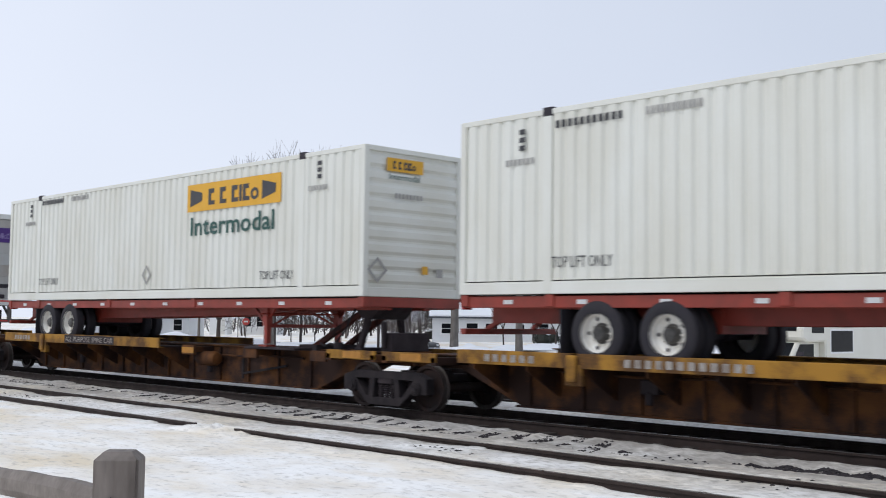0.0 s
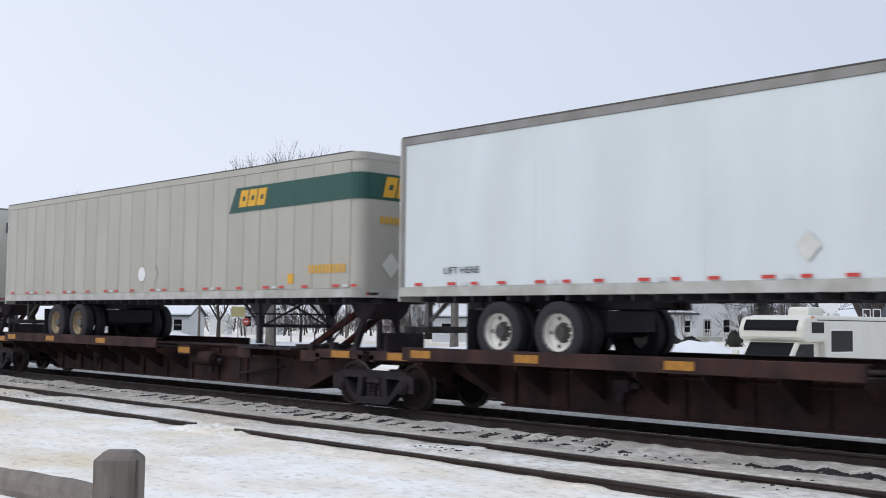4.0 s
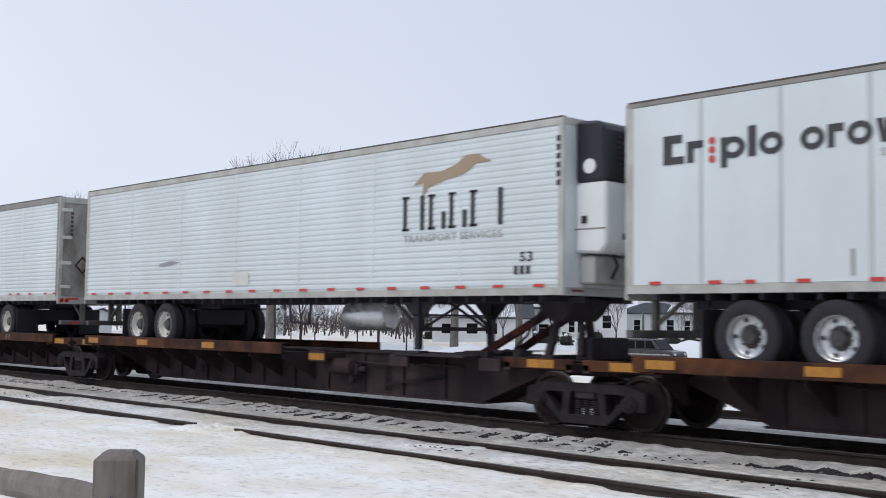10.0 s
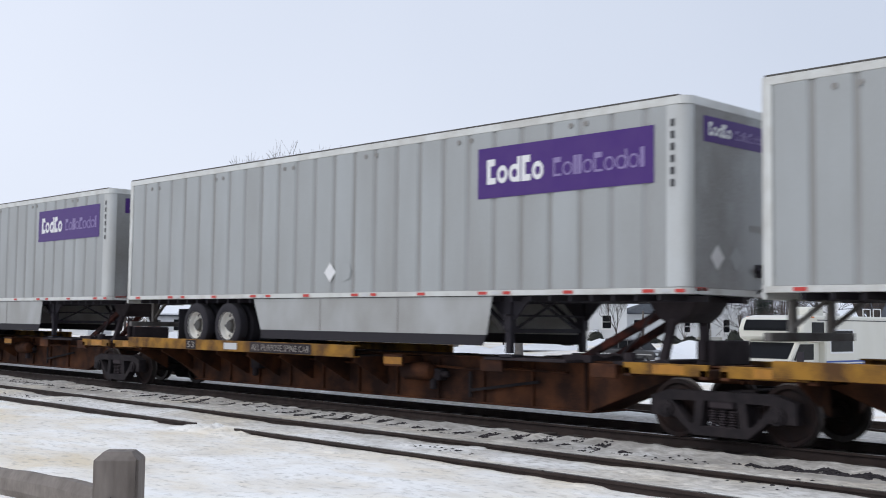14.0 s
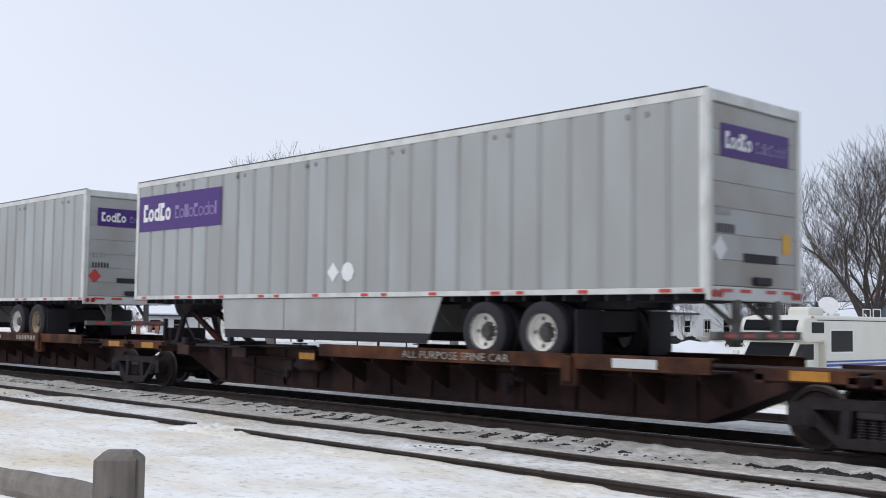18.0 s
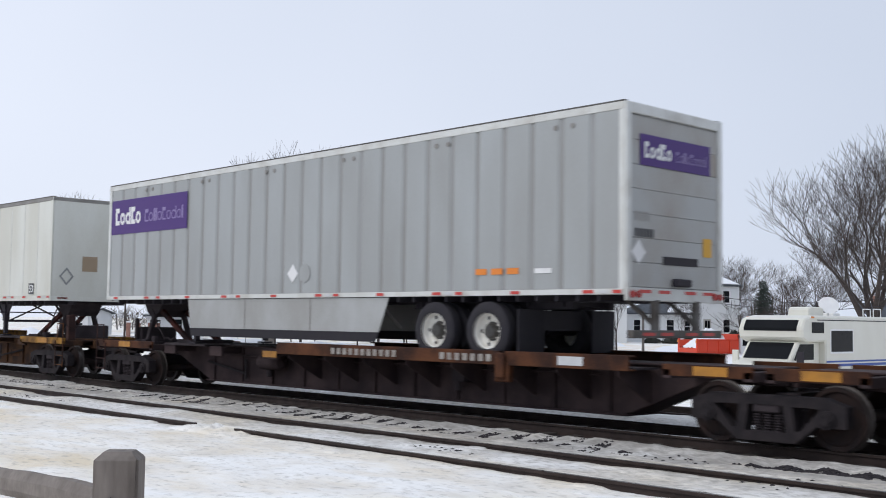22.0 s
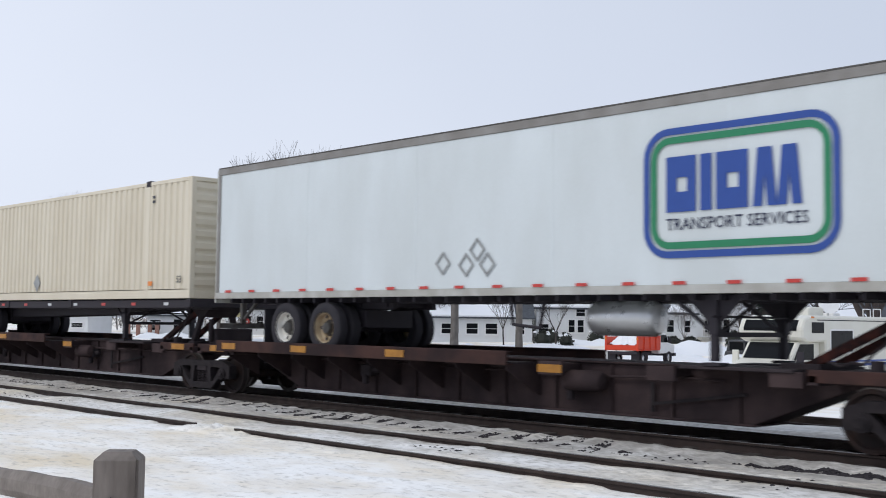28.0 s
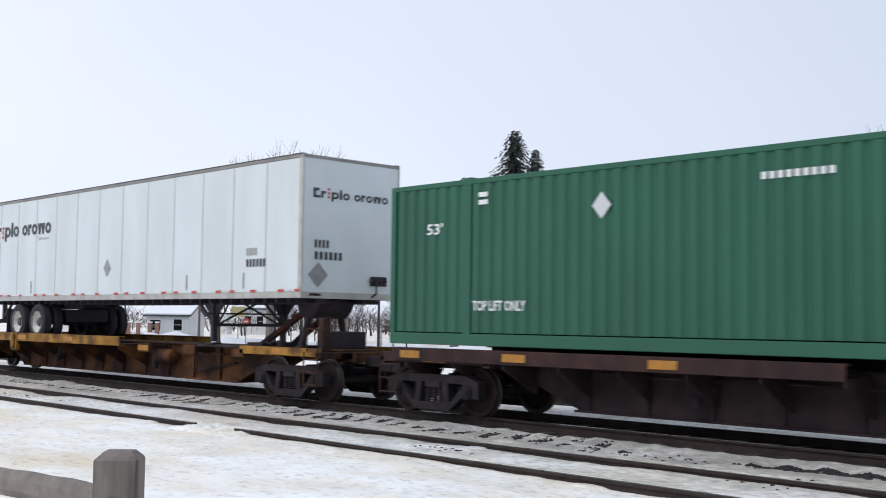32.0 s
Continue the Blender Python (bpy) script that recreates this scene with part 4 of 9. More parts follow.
def van(u_front, d, style, label, paint=WHITE, roof=RAIL_GREY, sill=SILL, seams=13, r_front=0.03, rim=RIM, tandem=3.7, leg=12.45, skirted=None, skirt_mat=SKIRT,
        tail="swing", tape=(14, 2), top=4.985, bottom=2.07, rail_h=0.1, sill_h=0.13, reefer=None, door_mat=None, tank=False, tape_z=2.13, drop=0.0):
    """A 53 ft van trailer; u_front: its leading edge along the train; d: 1 where it faces forward."""
    tr = rolling("semi_trailer", u_front - BODY_L / 2, label, "semi-trailer", "loads on the train")
    L = BODY_L / 2

    def ex(e):
        return d * (e - L)
    ob = Geo().prism(rounded(-L, L, -1.275, 1.275, r_front, d), bottom + 0.01, top - drop - 0.035, "z")
    # post vans: the body shows in the grooves, so it carries their painted shade
    part("body", mesh("body", ob, ALU_SHADED if style == "post" else paint, 0.0, r_front > 0.1), tr)
    part("roof", mesh("roof", Geo().prism(rounded(-L + 0.01, L - 0.01, -1.24, 1.24, r_front, d), top - drop - 0.035, top - drop - 0.01, "z"), ROOF_SHEET), tr)
    for nm, z0, z1, mt in (("roof_rail", top - rail_h, top, roof), ("bottom_rail", bottom, bottom + sill_h, sill)):
        g = Geo()
        xa, xb = (-L, L - r_front) if d > 0 else (-L + r_front, L)
        for s in (-1, 1):
            y0, y1 = sorted((s * 1.27, s * (HALF_W + 0.006)))
            da, db = ((0, drop) if d > 0 else (drop, 0)) if nm == "roof_rail" else (0, 0)
            g.prism([(xa, z0 - da), (xb, z0 - db), (xb, z1 - db), (xa, z1 - da)], y0, y1)
        part(nm, mesh(nm, g, mt, 0.006), tr)
        if nm == "roof_rail":
            z0, z1 = z0 - drop, z1 - drop
        nose = rounded(-L, L, -HALF_W - 0.006, HALF_W + 0.006, r_front, d)
        gn = Geo()
        ring = nose[:-2]
        for (x0, y0), (x1, y1) in zip(ring, ring[1:]):
            if math.hypot(x1 - x0, y1 - y0) > 1e-4:
                gn.beam((x0, y0, (z0 + z1) / 2), (x1, y1, (z0 + z1) / 2), 0.016, z1 - z0)
        part("nose_rail", mesh("nose_rail", gn, mt), tr)
    # thin dark strips added along the roof edges as the rail's shadow line
    for s in (-1, 1):
        y0, y1 = sorted((s * 1.2, s * (HALF_W + 0.008)))
        part("roof_edge", shared(("roof_edge", s, round(top, 3), d, r_front, drop), lambda: mesh("roof_edge", Geo().prism([(ex(0), top + 0.001), (ex(BODY_L - r_front), top - drop + 0.001), (ex(BODY_L - r_front), top - drop + 0.022), (ex(0), top + 0.022)], y0, y1), ROOF_EDGE)), tr)
    side0, side1 = (-L + 0.03, L - max(r_front, 0.03)) if d > 0 else (-L + max(r_front, 0.03), L - 0.03)
    zb, zt = bottom + sill_h + 0.004, top - rail_h - 0.004
    if style == "plate":
        w = (side1 - side0) / seams
        for s in (-1,):
            for i in range(seams):
                y0, y1 = sorted((s * 1.272, s * HALF_W - s * 0.003))
                part("side_panel", shared(("panel", s, round(w, 3), round(zb, 2), paint.name, round(zt, 2)), lambda: mesh("side_panel", Geo().box(0.028, w - 0.028, y0, y1, zb, zt), paint, 0.004)), tr, (side0 + i * w, 0, 0))
            for i in range(1, seams):
                y0, y1 = sorted((s * 1.272, s * HALF_W))
                part("side_seam", shared(("seam", s, paint.name, round(zt, 2)), lambda: mesh("side_seam", Geo().box(-0.022, 0.022, y0, y1, zb, zt), (SEAM if paint is WHITE else PATCH) if paint is not TAN else TAN, 0.003)), tr, (side0 + i * w, 0, 0))
    elif style == "post":
        n = seams
        w = (side1 - side0) / n
        for s in (-1,):
            for i in range(n):
                pr = [(0.10 * w, s * 1.268), (0.19 * w, s * (HALF_W - 0.002)), (0.93 * w, s * (HALF_W - 0.002)), (1.0 * w, s * 1.268)]
                part("side_post", shared(("post", s, round(w, 3), paint.name, round(zt, 2)), lambda: mesh("side_post", Geo().prism(pr, zb, zt, "z"), paint)), tr, (side0 + i * w, 0, 0))
    elif style == "rib":
        n = seams
        w = (side1 - side0) / n
        for s in (-1,):
            for i in range(n):
                pr = [(0.06 * w, s * 1.274), (0.12 * w, s * (HALF_W - 0.004)), (0.88 * w, s * (HALF_W - 0.004)), (0.94 * w, s * 1.274)]
                part("side_post", shared(("rib", s, round(w, 3), paint.name, round(zt, 2)), lambda: mesh("side_post", Geo().prism(pr, zb, zt, "z"), paint)), tr, (side0 + i * w, 0, 0))
    elif style == "hcorr":
        g = Geo()
        for s in (-1, 1):
            out = [(s * 1.27, zb)]
            k = int((zt - zb) / 0.105)
            h = (zt - zb) / k
            for i in range(k):
                z = zb + i * h
                out += [(s * 1.279, z + 0.15 * h), (s * 1.292, z + 0.4 * h), (s * 1.292, z + 0.85 * h), (s * 1.279, z + h * 0.98)]
            out += [(s * 1.27, zt)]
            g.prism(out, side0, side1, "x")
        part("corrugated_side", mesh("corrugated_side", g, paint), tr)
        for i in range(1, 7):
            x = side0 + (side1 - side0) * i / 7
            part("side_seam", shared(("hseam", round(zt, 2)), lambda: mesh("side_seam", Geo().box(-0.02, 0.02, -1.294, -1.27, zb, zt), paint)), tr, (x, 0, 0))
    else:
        for i in range(1, 5):
            x = side0 + (side1 - side0) * i / 5
            part("side_seam", shared(("sseam", paint.name, round(zt, 2)), lambda: mesh("side_seam", Geo().box(-0.02, 0.02, -1.284, -1.27, zb, zt), paint)), tr, (x, 0, 0))
        for s in (-1, 1):
            y0, y1 = sorted((s * 1.272, s * 1.281))
            part("side_sheet", mesh("side_sheet", Geo().box(side0, side1, y0, y1, zb, zt), paint), tr)
    if style in ("plate", "post", "rib"):
        gf = Geo()
        wf = (side1 - side0) / seams
        for i in range(seams):
            gf.box(side0 + i * wf + 0.05, side0 + (i + 1) * wf - 0.05, 1.27, HALF_W - 0.003, zb, zt)
        tagged(part("far_side_sheet", mesh("far_side_sheet", gf, paint), tr), kind="stuff")
    # corner posts
    for e, w in ((0.0, 0.1), (BODY_L - 0.12, 0.12)):
        if e and r_front > 0.1:
            continue
        a, b = sorted((ex(e), ex(e + w)))
        for s in (-1, 1):
            y0, y1 = sorted((s * 1.27, s * (HALF_W + 0.004)))
            part("corner_post", mesh("corner_post", Geo().box(a, b, y0, y1, bottom, top - (drop if e else 0)), roof if style != "plate" else sill, 0.006), tr)
    cross_members(tr)
    running_gear(tr, ex, d, rim, tandem, leg, tank=tank)
    rear_end(tr, ex, d, tail, door_mat or paint, roof if tail == "roll" else sill, top)
    front_end(tr, ex, d, paint)
    if reefer:
        reefer_unit(tr, ex, d, reefer)
    if skirted:
        skirt(tr, ex, skirted[0], skirted[1], skirt_mat)
    n, pair = tape
    items = []
    for i in range(n):
        x = -L + 0.5 + (BODY_L - 1.0) * i / (n - 1)
        if pair == 2:
            items += [(x - 0.17, 0.26, TAPE_RED), (x + 0.13, 0.2, TAPE_WHITE), (x + 0.38, 0.2, TAPE_RED)] if i % 2 else [(x, 0.24, TAPE_RED)]
        else:
            items += [(x, 0.28, TAPE_RED)]
    tape_row(tr, items, tape_z)
    HEIGHTS[tr.name] = top - drop
    return tr, ex


def corrugated(x0, x1, z0, z1, y_out, depth, pitch, mat):
    """A vertical trapezoid corrugation between two x, as one sheet with thickness."""
    s = 1 if y_out > 0 else -1
    n = max(1, round((x1 - x0) / pitch))
    w = (x1 - x0) / n
    out = []
    for i in range(n):
        x = x0 + i * w
        out += [(x, y_out - s * depth), (x + 0.18 * w, y_out - s * depth), (x + 0.34 * w, y_out), (x + 0.84 * w, y_out)]
    out += [(x1, y_out - s * depth), (x1, y_out - s * (depth + 0.02)), (x0, y_out - s * (depth + 0.02))]
    return Geo().prism(out, z0, z1, "z")


def container(u_front, d, label, paint, z0, chassis=None, name="shipping_container", tandem=3.4, tall=2.84):
    """A 53 ft box with corrugated sides, posts at the lifting points and castings."""
    L = BODY_L / 2
    bx = rolling(name, u_front - L, label, "shipping container", "loads on the train")

    def ex(e):
        return d * (e - L)
    z1 = z0 + tall
    for s in (-1, 1):
        y = s * (HALF_W - 0.01)
        part("corrugated_side", mesh("corrugated_side", corrugated(-L + 0.12, L - 0.12, z0 + 0.22, z1 - 0.08, y, 0.035, 0.268, paint), paint), bx)
        for nm, a, b in (("bottom_rail", z0, z0 + 0.2), ("top_rail", z1 - 0.09, z1)):
            y0, y1 = sorted((s * (HALF_W - 0.09), s * HALF_W))
            part(nm, mesh(nm, Geo().box(-L + 0.1, L - 0.1, y0, y1, a, b), paint, 0.008), bx)
        for x in (-6.1, 6.1):
            y0, y1 = sorted((s * (HALF_W - 0.09), s * (HALF_W + 0.004)))
            part("lift_post", mesh("lift_post", Geo().box(x - 0.09, x + 0.09, y0, y1, z0 + 0.004, z1 - 0.004), paint, 0.01), bx)
            part("lift_casting", mesh("lift_casting", Geo().box(x - 0.1, x + 0.1, *sorted((s * (HALF_W - 0.2), s * (HALF_W + 0.008))), z1 - 0.12, z1 + 0.03), BLACK if paint is not GREEN else GREEN, 0.01), bx)
        for x in (-L, L):
            a, b = sorted((x, x - math.copysign(0.13, x)))
            y0, y1 = sorted((s * (HALF_W - 0.13), s * HALF_W))
            part("corner_post", mesh("corner_post", Geo().box(a, b, y0, y1, z0, z1), paint, 0.012), bx)
    # end wall towards the front: horizontal ribs
    xf = ex(BODY_L)
    out = []
    for i in range(9):
        z = z0 + 0.25 + i * 0.28
        out += [(xf - d * 0.06, z), (xf - d * 0.02, z + 0.06), (xf - d * 0.02, z + 0.18), (xf - d * 0.06, z + 0.24)]
    out = [(xf - d * 0.06, z0 + 0.15)] + out + [(xf - d * 0.06, z1 - 0.08), (xf - d * 0.09, z1 - 0.08), (xf - d * 0.09, z0 + 0.15)]
    part("front_wall", mesh("front_wall", Geo().prism(out, -HALF_W + 0.12, HALF_W - 0.12), paint), bx)
    for nm, za, zb in (("front_sill", z0, z0 + 0.18), ("front_header", z1 - 0.1, z1)):
        part(nm, mesh(nm, Geo().box(*sorted((xf, xf - d * 0.1)), -HALF_W + 0.12, HALF_W - 0.12, za, zb), paint, 0.01), bx)
    xr = ex(0)
    for s in (-1, 1):
        dr = part("door", mesh("door", Geo().box(*sorted((xr + d * 0.02, xr + d * 0.06)), *sorted((s * 0.005, s * (HALF_W - 0.13))), z0 + 0.1, z1 - 0.06), paint, 0.01), bx)
        for y in (0.3, 0.8):
            part("lock_rod", mesh("lock_rod", Geo().tube((xr - d * 0.01, s * y, z0 + 0.05), (xr - d * 0.01, s * y, z1 - 0.03), 0.018), RAIL_GREY), dr)
    part("roof", mesh("roof", Geo().box(-L + 0.1, L - 0.1, -HALF_W + 0.09, HALF_W - 0.09, z1 - 0.06, z1 - 0.02), paint), bx)
    part("floor", mesh("floor", Geo().box(-L + 0.1, L - 0.1, -HALF_W + 0.09, HALF_W - 0.09, z0 + 0.03, z0 + 0.1), SOOT), bx)
    if chassis:
        ch = rolling("container_chassis", u_front - L, "%s steel container chassis with tandem wheels" % ("red" if chassis is CHASSIS_RED else "black"), "chassis", "container chassis on the train")
        g = Geo()
        for s in (-1, 1):
            g.prism([(ex(0.1), 1.62), (ex(6.0), 1.62), (ex(11.5), 1.72), (ex(13.0), 1.84), (ex(16.0), 1.84), (ex(16.0), z0 - 0.03), (ex(0.1), z0 - 0.03)], s * 0.5 - 0.08, s * 0.5 + 0.08)
        part("main_beam", mesh("main_beam", g, chassis, 0.01), ch)
        for e in (0.1, 2.0, 6.1, 10.1, 16.05):
            part("bolster", mesh("bolster", Geo().box(ex(e) - 0.09, ex(e) + 0.09, -1.27, 1.27, z0 - 0.2, z0 - 0.004), chassis, 0.01), ch)
        gs = Geo()
        for s in (-1, 1):
            gs.box(-L + 0.1, L - 0.1, *sorted((s * 1.16, s * 1.24)), z0 - 0.22, z0 - 0.03)
        part("side_rail", mesh("side_rail", gs, chassis, 0.008), ch)
        for e in np.arange(1.0, 15.5, 1.55):
            part("reflective_tape", plate(0.2, 0.07, TAPE_WHITE if chassis is CHASSIS_RED else (TAPE_RED if int(e) % 2 else TAPE_WHITE), "reflective_tape"), ch, (ex(float(e)), -1.244, z0 - 0.16))
        running_gear(ch, ex, d, RIM, tandem, 12.6, chassis)
        xr = ex(0)
        gb = Geo().box(xr - 0.06, xr + 0.06, -1.2, 1.2, 1.42, 1.52)
        for s in (-1, 1):
            gb.beam((xr, s * 0.6, 1.5), (xr + d * 0.4, s * 0.5, 1.75), 0.08, 0.08)
        part("rear_bumper", mesh("rear_bumper", gb, chassis, 0.01), ch)
        for s in (-1, 1):
            part("tail_lamp", mesh("tail_lamp", Geo().box(xr - 0.04, xr + 0.04, s * 1.1 - 0.1, s * 1.1 + 0.1, 1.84, 1.95), LAMP_RED, 0.01), ch)
    return bx, ex


def on_side(tr, name, me, x, z, off=0.012, label=""):
    """A mark on the near side, its lower left corner at x, z."""
    return part(name, me, tr, (x, -HALF_W - off, z), label)


def on_end(tr, name, me, d, y, z, off=0.012, label=""):
    """A mark on the end that faces the way the train goes; it reads from outside."""
    ob = part(name, me, tr, (BODY_L / 2 + off, y, z), label)
    ob.rotation_euler = (0, 0, radians(90))
    return ob


# ---------- ground ----------
RIGHT = Vector((math.cos(radians(YAW)), math.sin(radians(YAW)), 0))
AHEAD = Vector((-math.sin(radians(YAW)), math.cos(radians(YAW)), 0))


def smooth(a, b, x):
    t = min(1.0, max(0.0, (x - a) / (b - a)))
    return t * t * (3 - 2 * t)


def ground_z(x, y):
    """Height of the land: a low bank for the tracks, lower street ground beyond it."""
    z = -0.075 + 0.035 * noise.noise((x * 0.35, y * 0.35, 1.0)) + 0.03 * noise.noise((x * 0.9, y * 1.5, 4.0)) + 0.012 * noise.noise((x * 3.0, y * 4.0, 6.0))
    edge = 13.16 + 0.10 * math.cos(x / 0.52 * 2 * math.pi) + 0.22 * noise.noise((x * 0.35, 3.0, 8.0)) + 0.1 * noise.noise((x * 1.7, 5.0, 8.0))
    z += 0.045 * smooth(12.5, 12.95, y) * (0.6 + 0.8 * noise.noise((x * 0.8, y * 2.0, 11.0))) * (1 - smooth(13.0, 13.2, y))
    z += 0.022 * math.cos((x + 0.35 * y) / 0.52 * 2 * math.pi) * smooth(12.2, 12.45, y) * (1 - smooth(12.9, 13.1, y))
    z -= 0.16 * smooth(edge, edge + 0.16, y) * (1 - smooth(16.4, 16.6, y))
    z -= 0.82 * smooth(17.5, 25.0, y)
    z -= 0.45 * smooth(60, 67, y) * (1 - smooth(75, 82, y))
    far = Vector((x, y, 0)).dot(AHEAD)
    if y > 20:
        z += 0.5 * smooth(100, 132, far)
        z += 0.12 * noise.noise((x * 0.08, y * 0.08, 2.0)) * smooth(22, 40, y)
    return z


def street(a, b, up=0.0):
    """The place a metres to the right and b metres ahead of the viewer, on the ground."""
    p = RIGHT * a + AHEAD * b
    return Vector((p.x, p.y, ground_z(p.x, p.y) + up))


def snow_material():
    """Trodden snow: white crust, tan melt stains drawn out along the tracks, grey ice and fine lumps."""
    m = bpy.data.materials.new("dirty_packed_snow")
    m.use_nodes = True
    n, l = m.node_tree.nodes, m.node_tree.links
    b = n["Principled BSDF"]
    co = n.new("ShaderNodeTexCoord")

    def noise_at(scale, detail, squash, rough=0.6):
        mp, t = n.new("ShaderNodeMapping"), n.new("ShaderNodeTexNoise")
        mp.inputs["Scale"].default_value = squash
        t.inputs["Scale"].default_value, t.inputs["Detail"].default_value, t.inputs["Roughness"].default_value = scale, detail, rough
        l.new(co.outputs["Object"], mp.inputs["Vector"])
        l.new(mp.outputs["Vector"], t.inputs["Vector"])
        return t

    def ramp(src, p0, p1, c0, c1):
        r = n.new("ShaderNodeValToRGB")
        r.color_ramp.elements[0].position, r.color_ramp.elements[1].position = p0, p1
        r.color_ramp.elements[0].color, r.color_ramp.elements[1].color = c0, c1
        l.new(src.outputs["Fac"], r.inputs["Fac"])
        return r

    def blend(fac, a, c):
        x = n.new("ShaderNodeMix")
        x.data_type = "RGBA"
        l.new(fac.outputs["Color"], x.inputs["Factor"])
        l.new(a, x.inputs["A"])
        x.inputs["B"].default_value = c
        return x.outputs["Result"]
    big, mid, fine = noise_at(0.55, 5, (0.6, 1.0, 1)), noise_at(1.2, 3, (0.7, 1.2, 1)), noise_at(9.0, 5, (0.8, 1.2, 1))
    base = n.new("ShaderNodeRGB")
    base.outputs[0].default_value = (0.95, 0.945, 0.93, 1)
    c = blend(ramp(big, 0.42, 0.66, (0, 0, 0, 1), (1, 1, 1, 1)), base.outputs[0], (0.78, 0.68, 0.52, 1))
    c = blend(ramp(mid, 0.50, 0.68, (0, 0, 0, 1), (0.6, 0.6, 0.6, 1)), c, (0.80, 0.75, 0.67, 1))
    c = blend(ramp(fine, 0.60, 0.78, (0, 0, 0, 1), (0.2, 0.2, 0.2, 1)), c, (0.50, 0.45, 0.38, 1))
    sep, near = n.new("ShaderNodeSeparateXYZ"), n.new("ShaderNodeMapRange")
    l.new(co.outputs["Object"], sep.inputs["Vector"])
    # grime thrown up by passing trains, thicker towards the rails
    grime, spread = n.new("ShaderNodeMapRange"), n.new("ShaderNodeMath")
    grime.inputs["From Min"].default_value, grime.inputs["From Max"].default_value = 8.0, 12.3
    grime.inputs["To Min"].default_value, grime.inputs["To Max"].default_value = 0.0, 1.15
    l.new(sep.outputs["Y"], grime.inputs["Value"])
    spread.operation = "MULTIPLY"
    l.new(grime.outputs["Result"], spread.inputs[0])
    l.new(mid.outputs["Fac"], spread.inputs[1])
    near.inputs["From Min"].default_value, near.inputs["From Max"].default_value = 9.0, 13.3
    near.inputs["To Min"].default_value, near.inputs["To Max"].default_value = 0.0, 0.24
    l.new(sep.outputs["Y"], near.inputs["Value"])
    far = n.new("ShaderNodeMapRange")
    far.inputs["From Min"].default_value, far.inputs["From Max"].default_value = 16.0, 22.0
    far.inputs["To Min"].default_value, far.inputs["To Max"].default_value = 1.0, 0.0
    l.new(sep.outputs["Y"], far.inputs["Value"])
    dust, add = n.new("ShaderNodeMath"), n.new("ShaderNodeMath")
    l.new(fine.outputs["Fac"], dust.inputs[0])
    l.new(near.outputs["Result"], dust.inputs[1])
    add.operation = "MULTIPLY"
    l.new(dust.outputs["Value"], add.inputs[0])
    l.new(far.outputs["Result"], add.inputs[1])
    soot = n.new("ShaderNodeValToRGB")
    soot.color_ramp.elements[0].position, soot.color_ramp.elements[1].position = 0.52, 0.86
    soot.color_ramp.elements[0].color, soot.color_ramp.elements[1].color = (0, 0, 0, 1), (0.85, 0.85, 0.85, 1)
    l.new(add.outputs["Value"], soot.inputs["Fac"])
    beside, veil = n.new("ShaderNodeMath"), n.new("ShaderNodeValToRGB")
    beside.operation = "MULTIPLY"
    l.new(spread.outputs["Value"], beside.inputs[0])
    l.new(far.outputs["Result"], beside.inputs[1])
    veil.color_ramp.elements[0].position, veil.color_ramp.elements[1].position = 0.12, 0.72
    veil.color_ramp.elements[0].color, veil.color_ramp.elements[1].color = (0, 0, 0, 1), (0.88, 0.88, 0.88, 1)
    l.new(beside.outputs["Value"], veil.inputs["Fac"])
    c = blend(veil, c, (0.40, 0.385, 0.37, 1))
    c = blend(soot, c, (0.27, 0.25, 0.225, 1))
    l.new(c, b.inputs["Base Color"])
    rr = ramp(mid, 0.35, 0.7, (0.75, 0.75, 0.75, 1), (0.42, 0.42, 0.42, 1))
    l.new(rr.outputs["Color"], b.inputs["Roughness"])
    b1, b2 = n.new("ShaderNodeBump"), n.new("ShaderNodeBump")
    b1.inputs["Strength"].default_value, b1.inputs["Distance"].default_value = 0.7, 0.07
    b2.inputs["Strength"].default_value, b2.inputs["Distance"].default_value = 0.4, 0.02
    l.new(mid.outputs["Fac"], b1.inputs["Height"])
    l.new(fine.outputs["Fac"], b2.inputs["Height"])
    l.new(b1.outputs["Normal"], b2.inputs["Normal"])
    l.new(b2.outputs["Normal"], b.inputs["Normal"])
    return m


SNOW = snow_material()
SNOW_CLEAN = material("fresh_snow", (0.84, 0.86, 0.89), 0.6, dark=(0.76, 0.79, 0.84), scale=0.5, amount=0.5, bump=0.02)
BALLAST = material("dark_ballast_and_snow", (0.044, 0.038, 0.041), 0.9, dark=(0.02, 0.0175, 0.02), scale=9.0, amount=0.85, bump=0.03, gloss=0.25)
STEEL_RAIL = material("brown_rail_steel", (0.045, 0.03, 0.026), 0.7, 0.1, dark=(0.02, 0.014, 0.012), scale=4.0, amount=0.8, gloss=0.3)
RAIL_TOP = material("bright_rail_head", (0.35, 0.34, 0.33), 0.3, 0.8, scale=6.0)
TIE = material("creosoted_timber", (0.035, 0.028, 0.024), 0.85, dark=(0.06, 0.05, 0.045), scale=5.0, amount=0.7, bump=0.01)
ASPHALT = material("wet_salted_asphalt", (0.10, 0.10, 0.105), 0.6, dark=(0.32, 0.32, 0.33), scale=0.4, amount=0.6, bands=(0.45, 0.6))


